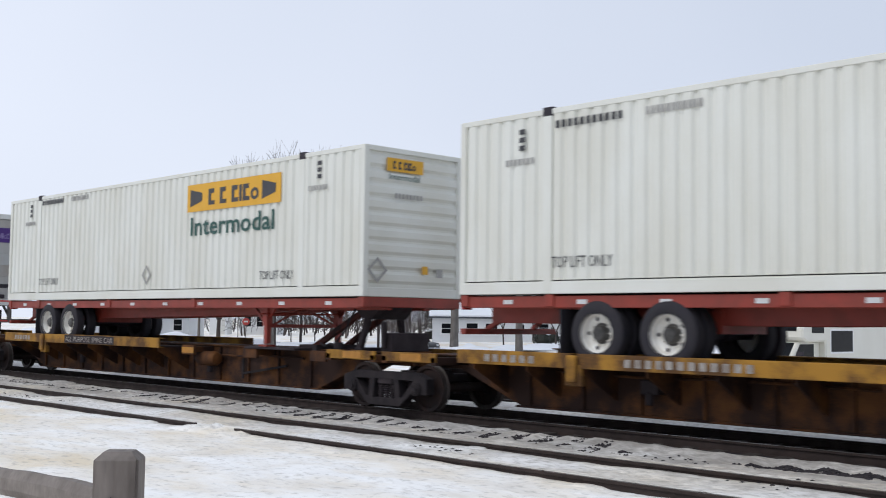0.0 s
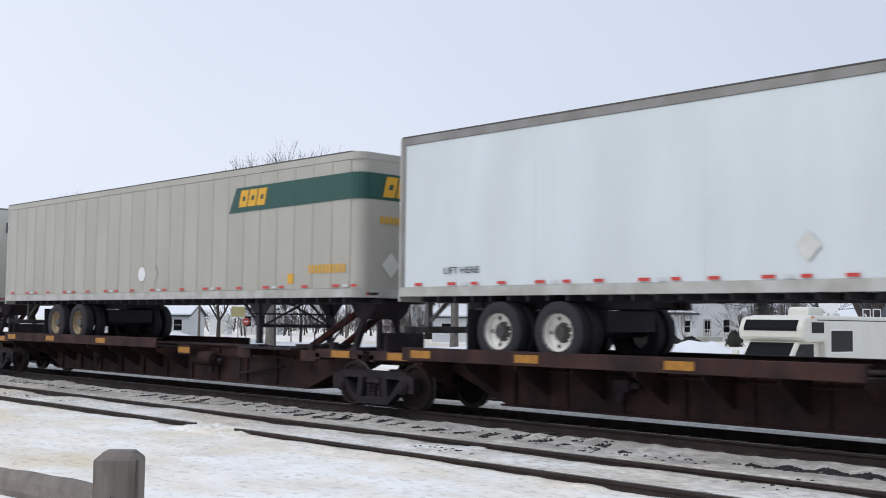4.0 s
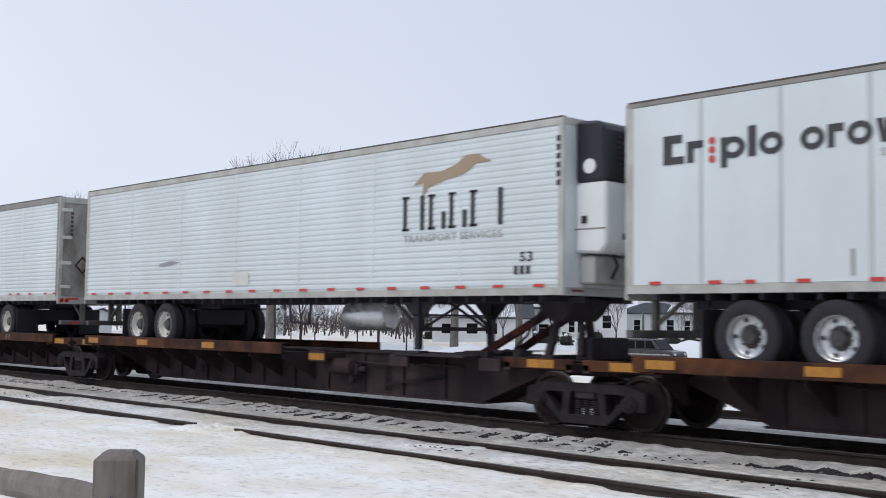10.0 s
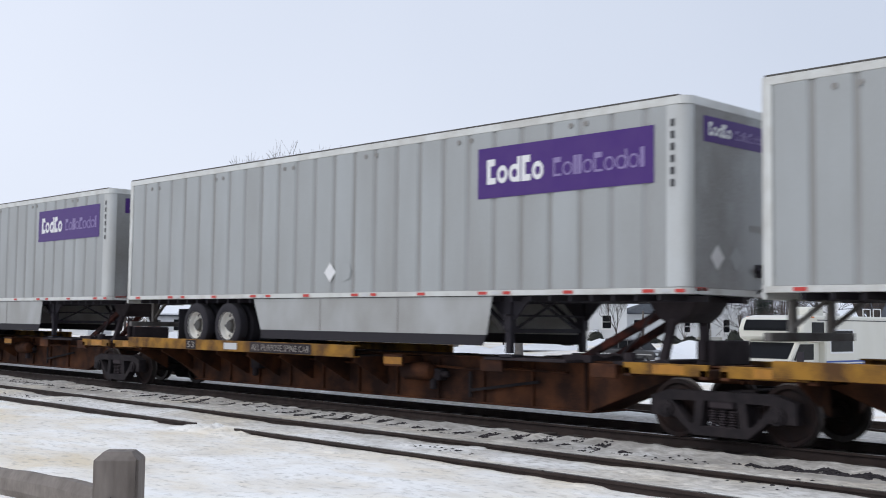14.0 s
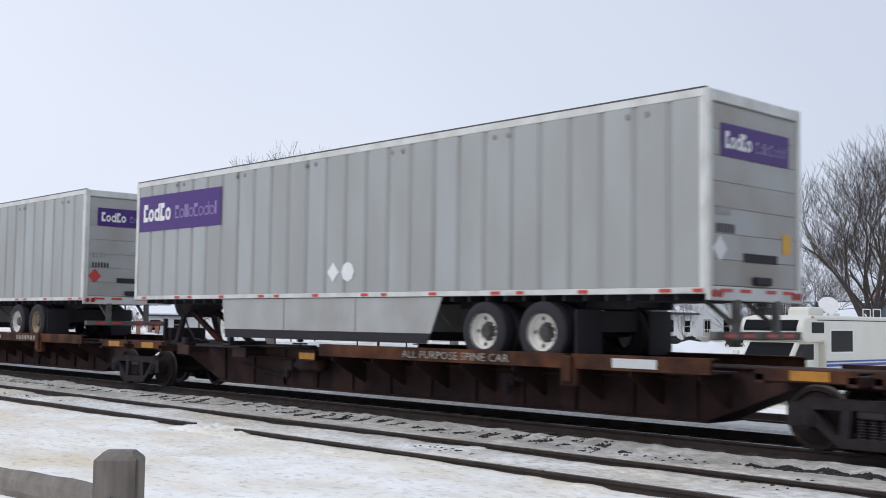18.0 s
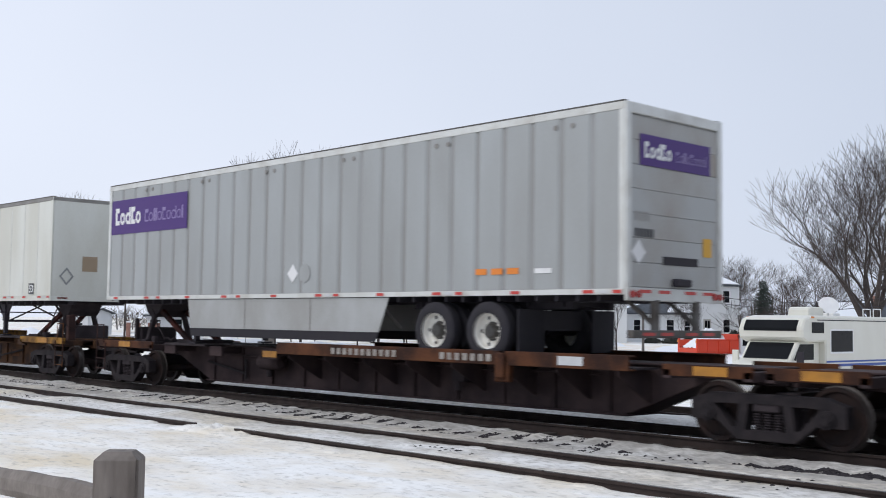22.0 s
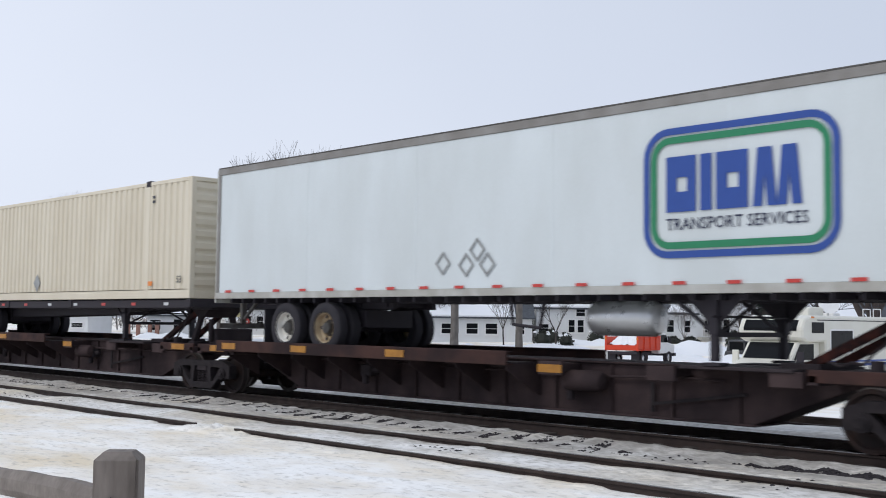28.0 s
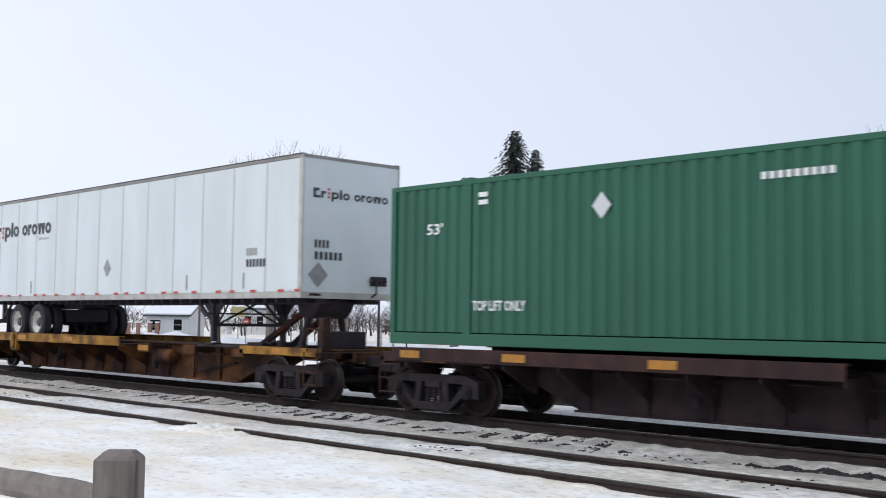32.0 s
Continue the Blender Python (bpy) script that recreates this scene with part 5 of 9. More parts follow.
def ground():
    xs = np.concatenate([[-4000, -1500, -700, -400, -260], np.arange(-200, -60, 5), np.arange(-60, -32, 1.0), np.arange(-32, 2, 0.13), np.arange(2, 20, 1.0), np.arange(20, 120, 6), [160, 260, 400, 700, 1500, 4000]])
    ys = np.concatenate([[-2000, -500, -150, -60, -30, -15], np.arange(-8, 2, 0.6), np.arange(2, 12.3, 0.2), np.arange(12.3, 13.9, 0.08), np.arange(13.9, 17, 0.2), np.arange(17, 30, 0.6), np.arange(30, 230, 4), [260, 320, 420, 700, 1500, 4000]])
    g = Geo()
    nx, ny = len(xs), len(ys)
    g.v = [(float(x), float(y), ground_z(float(x), float(y))) for y in ys for x in xs]
    g.f = [(j * nx + i, j * nx + i + 1, (j + 1) * nx + i + 1, (j + 1) * nx + i) for j in range(ny - 1) for i in range(nx - 1)]
    ob = new("ground", mesh("ground", g, SNOW, smooth=True))
    return tagged(ob, "snow-covered ground with tan icy patches beside the railway", "ground", kind="structure")


def rail_profile(h):
    return [(-0.07, 0), (0.07, 0), (0.07, 0.012), (0.014, 0.032), (0.01, h - 0.04), (0.036, h - 0.034), (0.036, h - 0.004), (0.03, h), (-0.03, h), (-0.036, h - 0.004), (-0.036, h - 0.034), (-0.01, h - 0.04), (-0.014, 0.032), (-0.07, 0.012)]


def rail(y, top, x0, x1, label, y_far=None):
    g = Geo()
    h = 0.17
    g.prism([(y + p, top - h + q) for p, q in rail_profile(h)], x0, x1, "x")
    me = mesh("rail", g, STEEL_RAIL)
    me.materials.append(RAIL_TOP)
    for p in me.polygons:
        if p.normal.z > 0.9 and p.center.z > top - 0.01 and top > -0.01:
            p.material_index = 1
    ob = new("rail", me)
    return tagged(ob, label, "rail", "rails", kind="structure")


ground()
for s in (-1, 1):
    rail(TRACK_Y + s * 0.7525, 0.0, -260, 90, "worn steel rail of the main track")

# ---------- the train ----------
LOADS = {}


def fx(u, d, label, rim=RIM, seams=26, nose=4.91, tandem=3.7, paint=ALU, brackets=False):
    """A ribbed aluminium van with skirts and a pierced pale bracket over each landing leg."""
    tr, ex = van(u, d, "post", label, paint, PALE_RAIL, PALE_RAIL, seams=seams, r_front=0.16 if d > 0 else 0.05, rim=rim, tandem=tandem, leg=12.42, skirted=(5.35, 12.3), skirt_mat=SKIRT_ALU, tail="roll", door_mat=DOOR_SHEET, tape=(10, 2), tape_z=2.09, sill_h=0.09, rail_h=0.12, top=4.985, drop=4.985 - nose)
    for s in (-1, 1) if brackets else ():
        def bracket():
            g = Geo().prism([(-0.62, 2.07), (-0.36, 1.84), (0.36, 1.84), (0.62, 2.07)], -0.012, 0.012)
            return mesh("leg_bracket", g, ALU_PALE)
        br = part("leg_bracket", shared("leg_bracket", bracket), tr, (ex(12.36), s * 1.285, 0), "pale pierced leg bracket")
        part("bracket_brace", shared("leg_brace", lambda: mesh("bracket_brace", Geo().beam((-0.36, 0, 1.86), (0, 0, 1.5), 0.03, 0.07).beam((0.36, 0, 1.86), (0, 0, 1.5), 0.03, 0.07), ALU_PALE)), br)
        if s < 0:
            for k, r in ((-0.34, 0.03), (-0.2, 0.035), (0.0, 0.055), (0.2, 0.04), (0.34, 0.03)):
                part("bracket_hole", shared(("leg_hole", r), lambda: mesh("bracket_hole", Geo().cyl((0, -0.013, 1.965), r, 0.006, "y", 10), BLACK)), br, (k, 0, 0))
    return tr, ex


FX_LABEL = "grey ribbed aluminium semi-trailer with a purple panel and side skirts"
T = {}
C0, _ = container(300.84, 1, "white corrugated container on a red chassis", CONT_WHITE, 2.09, CHASSIS_RED, tandem=3.59, tall=2.96)
C1, _ = container(282.12, 1, "white corrugated container with a yellow panel and green word", CONT_WHITE, 2.09, CHASSIS_RED, tandem=3.26, tall=2.89)
T["2"] = fx(261.68, -1, FX_LABEL, nose=4.95, brackets=True)
OLD = dict(style="sheet", top=4.95, roof=RAIL_GREY, sill=SILL, r_front=0.22, rail_h=0.14, sill_h=0.17, tape=(16, 2), tape_z=2.26)
T["3"] = van(242.30, 1, label="plain white semi-trailer with rounded nose and grey roof rail", rim=(RIM, RIM_TAN), tandem=3.05, paint=CREAM_WHITE, **OLD)
T["4"] = van(225.04, 1, label="plain white semi-trailer with grey roof rail", rim=RIM, tandem=3.05, paint=WHITE, **OLD)
T["a"] = van(207.70, 1, "plate", "tan semi-trailer with a dark green stripe and yellow marks", TAN, TAN, SILL, seams=26, r_front=0.25, rim=RIM_TAN, tape=(14, 2), rail_h=0.14, sill_h=0.17, tape_z=2.27, top=4.86, tandem=3.93)
T["b"] = van(190.40, 1, "rib", "cream ribbed semi-trailer with huge navy marks and white skirts", CREAM, RAIL_GREY, SILL, seams=32, rim=(RIM_ALU, RIM_TAN), skirted=(4.85, 12.3), tape=(18, 1), rail_h=0.05, tape_z=2.2, tandem=3.33, top=4.89)
T["c"] = van(172.36, -1, "plate", "clean white plate semi-trailer with aluminium rims", WHITE, WHITE, WHITE, seams=13, rim=RIM_ALU, tape=(14, 2), tape_z=2.24, tandem=2.98, top=4.88)
T["d"] = van(153.47, 1, "sheet", "white refrigerated semi-trailer with green marks", WHITE, RAIL_GREY, SILL, rim=(RIM_TAN, RIM), reefer="slope", tank=True, rail_h=0.06, tape=(15, 2), r_front=0.12, tandem=2.95, top=4.86)
T["e"] = van(135.73, 1, "plate", "white plate semi-trailer with a small sign and white skirts", WHITE, RAIL_GREY, SILL, seams=14, rim=RIM_ALU, skirted=(5.3, 12.5), tape=(20, 1), rail_h=0.06, tandem=3.36, top=4.93)
T["f"] = van(118.54, 1, "plate", "white plate semi-trailer with dark blocks near the tail", WHITE, RAIL_GREY, SILL, seams=13, rim=RIM_ALU, tape=(14, 2), rail_h=0.07, tape_z=2.2, tandem=2.60, top=4.91)
T["g"] = van(101.15, 1, "hcorr", "white finely ribbed refrigerated semi-trailer", WHITE, SILL, SILL, rim=RIM, reefer="box", tape=(18, 1), tank=True, rail_h=0.12, tape_z=2.2, tandem=3.35, top=4.89)
T["h"] = van(83.31, -1, "hcorr", "white finely ribbed refrigerated semi-trailer with grimy rear doors", WHITE, RAIL_GREY, SILL, rim=(RIM, RIM), reefer="box", tape=(14, 2), tank=True, rail_h=0.16, tape_z=2.24, door_mat=GRIME_DOOR, tandem=3.92, top=4.90)
for k, u, d, nose, tandem in (("i", 63.72, 1, 4.93, 3.7), ("j", 45.94, 1, 4.91, 3.7), ("k", 28.56, 1, 4.93, 3.7), ("l", 11.36, 1, 4.91, 3.7), ("m", -6.75, -1, 4.91, 3.7), ("o", -26.36, 1, 4.92, 3.7), ("A1", -46.53, -1, 4.91, 3.7),
                             ("A2", -65.44, -1, 4.91, 3.45), ("A3", -84.60, 1, 4.89, 3.6), ("A4", -103.32, 1, 4.91, 3.68), ("A5", -123.74, -1, 4.93, 3.5)):
    T[k] = fx(u, d, FX_LABEL, RIM if k not in ("A2", "i") else (RIM_TAN, RIM), nose=nose, tandem=tandem, paint=ALU_DULL if k == "A3" else ALU, brackets=k in ("i", "j"))
T["A6"] = van(-143.14, 1, "plate", "aged cream semi-trailer with a dark roof rail and scuffed nose", CREAM, RAIL_GREY, CREAM, seams=18, rim=RIM_DARK, tape=(14, 2), rail_h=0.1, tape_z=2.15, tandem=3.89, top=4.93)
T["A7"] = van(-160.49, 1, label="plain white semi-trailer with rounded nose and grey bands", rim=(RIM_DARK, RIM_TAN), tandem=3.64, paint=WHITE, **OLD)
T["A8"] = van(-177.80, 1, "rib", "white ribbed semi-trailer with an orange and blue square", WHITE, RAIL_GREY, SILL, seams=32, rim=RIM_ALU, skirted=(4.9, 12.4), tape=(18, 1), rail_h=0.05, tape_z=2.18, tandem=2.59)
T["B1"] = van(-195.28, 1, "plate", "plain white plate semi-trailer with aluminium rims", WHITE, WHITE, SILL, seams=13, rim=RIM_ALU, tape=(14, 2), tape_z=2.22, tandem=3.81)
T["B2"] = van(-213.34, -1, "hcorr", "white finely ribbed semi-trailer with a dark shield emblem", WHITE, WHITE, WHITE, rim=RIM_ALU, skirted=(5.2, 10.7), skirt_mat=CREAM, tape=(20, 2), sill_h=0.3, rail_h=0.14, tape_z=2.2, tandem=3.77, top=4.88)
T["B3"] = van(-232.59, 1, "sheet", "white refrigerated semi-trailer with a blue and green badge", WHITE, RAIL_GREY, SILL, rim=(RIM, RIM_TAN), reefer="box", tank=True, tape=(18, 1), rail_h=0.14, tape_z=2.2, tandem=3.19, top=4.93)
C4, _ = container(-249.85, 1, "beige corrugated container on a black chassis", BEIGE, 2.09, BLACK, tandem=3.72, tall=2.80)
T["B5"] = van(-266.98, 1, "plate", "white plate semi-trailer with a long blue stripe", WHITE, RAIL_GREY, SILL, seams=15, rim=RIM, tape=(18, 1), rail_h=0.05, tape_z=2.17, tandem=3.69, top=4.91)
T["B6"] = van(-283.96, 1, "sheet", "aged cream refrigerated semi-trailer with rubbed-off marks", CREAM, RAIL_GREY, SILL, rim=RIM, reefer="box", tape=(16, 1), rail_h=0.16, tape_z=2.19, top=4.87, tandem=4.05)
C7, _ = container(-302.17, 1, "green corrugated container with an orange square", GREEN, 1.23, tall=2.835)
T["B8"] = van(-321.03, 1, "plate", "white plate semi-trailer with dark blocks at both ends", WHITE, RAIL_GREY, SILL, seams=13, rim=RIM, tape=(14, 2), rail_h=0.07, tape_z=2.2, tandem=3.23)

# cars: trucks from front to back, paint, sill paint (under-deck shade in its tone), long decks
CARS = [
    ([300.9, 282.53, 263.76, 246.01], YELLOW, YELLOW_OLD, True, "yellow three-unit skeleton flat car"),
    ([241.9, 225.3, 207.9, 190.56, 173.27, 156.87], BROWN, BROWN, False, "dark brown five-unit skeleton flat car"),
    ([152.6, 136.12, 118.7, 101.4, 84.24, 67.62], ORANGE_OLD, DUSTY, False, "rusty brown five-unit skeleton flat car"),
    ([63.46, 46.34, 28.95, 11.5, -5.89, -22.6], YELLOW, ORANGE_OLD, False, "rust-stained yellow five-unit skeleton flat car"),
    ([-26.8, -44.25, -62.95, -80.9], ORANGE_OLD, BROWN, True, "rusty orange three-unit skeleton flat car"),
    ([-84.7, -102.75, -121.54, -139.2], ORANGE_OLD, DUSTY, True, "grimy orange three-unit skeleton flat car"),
    ([-143.55, -160.11, -177.67, -195.0, -212.43, -228.98], YELLOW, YELLOW_GRIME_SHADE, False, "dirty yellow five-unit skeleton flat car"),
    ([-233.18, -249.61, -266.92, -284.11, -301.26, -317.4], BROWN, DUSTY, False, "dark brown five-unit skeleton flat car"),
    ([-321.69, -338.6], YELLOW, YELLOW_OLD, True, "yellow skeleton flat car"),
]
FRONTS = [300.84, 282.12, 261.68, 242.30, 225.04, 207.70, 190.40, 172.36, 153.47, 135.73, 118.54, 101.15, 83.31, 63.72, 45.94, 28.56, 11.36, -6.75, -26.36, -46.53, -65.44,
          -84.60, -103.32, -123.74, -143.14, -160.49, -177.80, -195.28, -213.34, -232.59, -249.85, -266.98, -283.96, -302.17, -321.03]
BACKWARD = {2, 7, 12, 17, 19, 20, 23, 28}
STENCILS = {0: [(1.2, "#", 0.9), (4.6, "#", 1.7)], 1: [(5.2, "ALL PURPOSE SPINE CAR", 2.6), (1.2, "#", 0.8)], 2: [(3.2, "#", 0.9), (6.9, "#", 1.0)], 9: [(2.4, "53", 0.35), (4.6, "#", 1.2)], 12: [(3.0, "53", 0.3), (5.9, "#", 1.5)],
            13: [(4.8, "#", 1.5), (0.5, "w", 0.5)], 14: [(3.0, "53", 0.3), (6.4, "#", 1.4), (5.2, "w", 0.5)], 15: [(3.0, "53", 0.3), (6.4, "ALL PURPOSE SPINE CAR", 2.0), (4.6, "w", 0.5)], 16: [(3.0, "53", 0.3), (6.6, "#", 1.0), (5.4, "w", 0.4)],
            17: [(3.0, "53", 0.3), (5.4, "#", 1.5), (1.0, "w", 0.5)], 18: [(1.6, "#", 1.0), (4.3, "#", 1.9)], 19: [(5.0, "ALL PURPOSE SPINE CAR", 2.6), (1.2, "w", 0.8)], 20: [(3.3, "#", 1.0), (6.0, "#", 1.6)],
            21: [(3.3, "#", 1.0), (6.0, "#", 1.5)], 22: [(4.0, "ALL PURPOSE SPINE CAR", 2.4), (7.4, "y", 0.6)], 23: [(3.3, "#", 1.0), (6.0, "#", 1.5), (1.0, "w", 0.5)], 24: [(7.0, "53", 0.35), (3.6, "#", 1.7)],
            25: [(2.4, "53", 0.3), (5.4, "y", 0.5), (8.0, "y", 0.5), (1.0, "y", 0.7)], 26: [(2.4, "53", 0.3), (8.0, "y", 0.5), (5.8, "y", 0.4)], 27: [(3.4, "y", 0.5), (6.0, "y", 0.5), (1.2, "y", 0.7)], 28: [(2.2, "53", 0.35), (6.2, "#", 1.6), (0.6, "y", 0.6)]}
i = 0
for trucks, paint, sill_paint, long_deck, lab in CARS:
    for k, u in enumerate(trucks):
        rail_truck(u)
    for k in range(len(trucks) - 1):
        d = -1 if i in BACKWARD else 1
        rear = FRONTS[i] - (BODY_L if d > 0 else 0)
        marks = STENCILS.get(i, [(3.1, "y", 0.5), (6.0, "y", 0.5), (0.6, "y", 0.5)])
        spine_unit(trucks[k + 1], trucks[k], rear, d, paint, sill_paint, k == len(trucks) - 2, k == 0, long_deck, marks, hitch=i != 33, label=lab.replace("five-unit ", "").replace("three-unit ", "") + " unit that carries a load")
        i += 1


# ---------- marks on the loads ----------
def mark_fx(key, fwd, hazard, orange=False, dx=0.0, dz=0.0):
    tr, ex = T[key]
    x0 = 4.15 + dx if fwd else -7.92
    on_side(tr, "purple_panel", plate(3.6, 0.85, PURPLE, "purple_panel"), x0, 3.70 + dz, 0.004, "purple vinyl panel")
    on_side(tr, "emblem", shared("fx_word", lambda: blocks("hodho", 1.28, 0.42, WHITE_INK)), x0 + 0.2, 3.93 + dz, 0.009, "white block emblem")
    on_side(tr, "emblem", shared("fx_word2", lambda: blocks("hoiiohodoi", 1.78, 0.30, LILAC_INK, hole=0.74)), x0 + 1.66, 3.95 + dz, 0.009, "pale lilac block emblem")
    for e in (0.2, 0.55, 3.0, 3.3, 5.6, 5.9, 8.2, 8.5, 10.7, 11.0, 13.2, 13.5):
        x = ex(e + 0.8)
        part("vent_plug", shared("vent_plug", lambda: mesh("vent_plug", Geo().cyl((0, 0, 0), 0.045, 0.012, "y", 10), RAIL_GREY)), tr, (x, -HALF_W - 0.004, 4.72))
    for k, (dx, mt) in enumerate(hazard):
        part("placard", shared(("plac", mt.name, k % 2), lambda: diamond(0.36 if k % 2 == 0 else 0.4, 0.38, mt) if k % 2 == 0 else mesh("placard", Geo().cyl((0, -0.002, 0), 0.19, 0.004, "y", 8), mt)), tr, (dx, -HALF_W - 0.006, 2.56))
    if fwd:
        on_end(tr, "purple_panel", plate(1.75, 0.38, PURPLE, "purple_panel"), 1, -0.9, 4.3, 0.008, "purple vinyl panel")
        on_end(tr, "emblem", shared("fx_word_s", lambda: blocks("hodho", 0.62, 0.2, WHITE_INK)), 1, -0.78, 4.4, 0.014)
        on_end(tr, "emblem", shared("fx_word_s2", lambda: blocks("hoiiohodoi", 0.8, 0.14, LILAC_INK, hole=0.74)), 1, -0.05, 4.41, 0.014)
        zt = HEIGHTS[tr.name] - 0.125
        outer = [(BODY_L / 2 - 0.36, -HALF_W)] + rounded(-BODY_L / 2, BODY_L / 2, -HALF_W, HALF_W, 0.17, 1)[:6]
        inner = [(BODY_L / 2 - 0.36, -1.26)] + rounded(-BODY_L / 2, BODY_L / 2 - 0.03, -HALF_W + 0.03, HALF_W, 0.14, 1)[:6]
        part("nose_corner", shared(("fx_corner", zt), lambda: mesh("nose_corner", Geo().prism(outer + inner[::-1], 2.175, zt, "z"), ALU_PALE, smooth=True)), tr, (0, 0, 0), "pale curved corner sheet")
        on_side(tr, "number_mark", digits_down(6, 0.085, 1.05, INK), 7.78, 4.6, 0.008)
        for y, mt in ((-0.55, hazard[0][1]), (-0.05, hazard[-1][1])):
            on_end(tr, "placard", shared(("plac", mt.name, 0), lambda: diamond(0.36, 0.38, mt)), 1, y, 2.62, 0.01)
        on_end(tr, "number_mark", digits(4, 0.5, 0.1, GREY_INK), 1, 0.35, 3.05, 0.01)
        on_end(tr, "nose_sheet", shared(("nose_sheet", zt), lambda: mesh("nose_sheet", Geo().box(0, 2.3, -0.005, 0.02, 0, zt - 2.17), NOSE_GRIME)), 1, -1.12, 2.17, 0.0, "soot-stained front sheet")
    else:
        on_end(tr, "purple_panel", plate(1.9, 0.48, PURPLE, "purple_panel"), 1, -0.95, 4.05, 0.032, "purple vinyl panel")
        on_end(tr, "emblem", shared("fx_word_r", lambda: blocks("hodho", 0.72, 0.25, WHITE_INK)), 1, -0.85, 4.17, 0.04)
        on_end(tr, "emblem", shared("fx_word_r2", lambda: blocks("hoiiohodoi", 0.85, 0.17, LILAC_INK, hole=0.74)), 1, -0.02, 4.18, 0.04)
        on_end(tr, "number_mark", digits(4, 0.42, 0.14, GREY_INK), 1, -1.08, 3.2, 0.03)
        on_end(tr, "number_mark", digits(6, 0.5, 0.13, INK), 1, -1.08, 2.95, 0.03)
        on_end(tr, "grab_slot", plate(0.95, 0.13, BLACK, "grab_slot"), 1, -0.35, 2.55, 0.03)
        on_end(tr, "placard", shared(("plac", hazard[0][1].name, 0), lambda: diamond(0.36, 0.38, hazard[0][1])), 1, -0.98, 2.72, 0.03)
        on_end(tr, "caution_label", plate(0.24, 0.3, GOLD_INK, "caution_label"), 1, 0.75, 2.72, 0.03, "yellow caution label")
    if orange:
        for x in (4.98, 5.34, 5.7):
            on_side(tr, "caution_label", plate(0.26, 0.1, ORANGE_INK, "caution_label"), x, 2.42, 0.006)
        on_side(tr, "caution_label", plate(0.36, 0.08, WHITE_INK, "caution_label"), 6.3, 2.42, 0.006)


mark_fx("2", False, [(-0.3, PATCH)], True)
mark_fx("i", True, [(-0.05, RED_INK), (0.4, PATCH)])
mark_fx("j", True, [(-0.2, WHITE_INK), (0.25, ALU)], dx=-0.25)
mark_fx("k", True, [(-0.1, WHITE_INK), (0.35, ALU)], dx=-0.25)
mark_fx("l", True, [(-0.15, PATCH), (0.35, WHITE_INK)], dx=-0.25)
mark_fx("m", False, [(-0.15, PATCH), (0.3, WHITE_INK)])
mark_fx("o", True, [(-0.15, PATCH), (0.3, PATCH)])
mark_fx("A1", False, [(-0.3, WHITE_INK), (0.15, WHITE_INK)])
mark_fx("A2", False, [(-0.4, RED_INK), (0.25, WHITE_INK)])
mark_fx("A3", True, [(-0.45, PATCH), (0.2, PATCH)], dx=-0.35, dz=-0.04)
mark_fx("A4", True, [(-0.4, PATCH), (0.2, WHITE_INK)], dx=-0.35, dz=-0.14)
mark_fx("A5", False, [(-0.2, WHITE_INK), (0.2, ALU)], True)

# white containers on red chassis
for bx in (C0, C1):
    on_side(bx, "stencil", letters("TOP LIFT ONLY", 1.2, 0.18, INK), -6.0, 2.5, 0.004)
    on_side(bx, "stencil", letters("TOP LIFT ONLY", 1.2, 0.18, INK), 4.68, 2.46, 0.004)
    on_side(bx, "number_mark", digits(11, 1.35, 0.12, INK), -5.95, 4.72, 0.004)
    on_side(bx, "number_mark", digits(11, 1.0, 0.12, GREY_INK), -4.2, 4.72, 0.004)
    for x in (-6.72, 6.6):
        on_side(bx, "number_mark", digits_down(3, 0.16, 0.4, INK), x, 4.78, 0.004)
        on_side(bx, "number_mark", digits(7, 0.65, 0.1, GREY_INK), x - 0.3, 4.2, 0.004)
    part("placard", diamond(0.42, 0.48, GREY_INK, True), bx, (-0.05, -HALF_W - 0.004, 2.66))
on_side(C1, "yellow_panel", plate(3.65, 0.62, GOLD_INK, "yellow_panel"), 1.75, 4.05, 0.004, "golden yellow panel")
on_side(C1, "emblem", blocks("h h hiho", 2.0, 0.36, INK), 2.62, 4.17, 0.009, "black block emblem")
for x in (1.88, 4.72):
    on_side(C1, "emblem", mesh("emblem", Geo().prism([(0, 0), (0.5, 0.12), (0.5, 0.3), (0, 0.4)], -0.004, 0), INK), x, 4.16, 0.009)
on_side(C1, "stencil", letters("Intermodal", 3.26, 0.42, DKGREEN_INK, 0.015), 1.91, 3.5, 0.006, "dark green word")
on_end(C1, "yellow_panel", plate(0.95, 0.26, GOLD_INK, "yellow_panel"), 1, -0.75, 4.52, 0.004)
on_end(C1, "emblem", blocks("h h hiho", 0.6, 0.15, INK), 1, -0.6, 4.57, 0.01)
on_end(C1, "stencil", letters("Intermodal", 0.8, 0.12, DKGREEN_INK), 1, -0.68, 4.36, 0.006)
on_end(C1, "number_mark", digits(8, 0.75, 0.1, GREY_INK), 1, -0.55, 4.0, 0.006)
on_end(C1, "placard", diamond(0.5, 0.5, GREY_INK, True), 1, -0.95, 2.6, 0.006)
on_end(C1, "label_patch", plate(0.16, 0.16, GOLD_INK, "label_patch"), 1, 0.2, 2.55, 0.006)
on_end(C1, "label_patch", plate(0.16, 0.16, GREY_INK, "label_patch"), 1, 0.6, 2.5, 0.006)

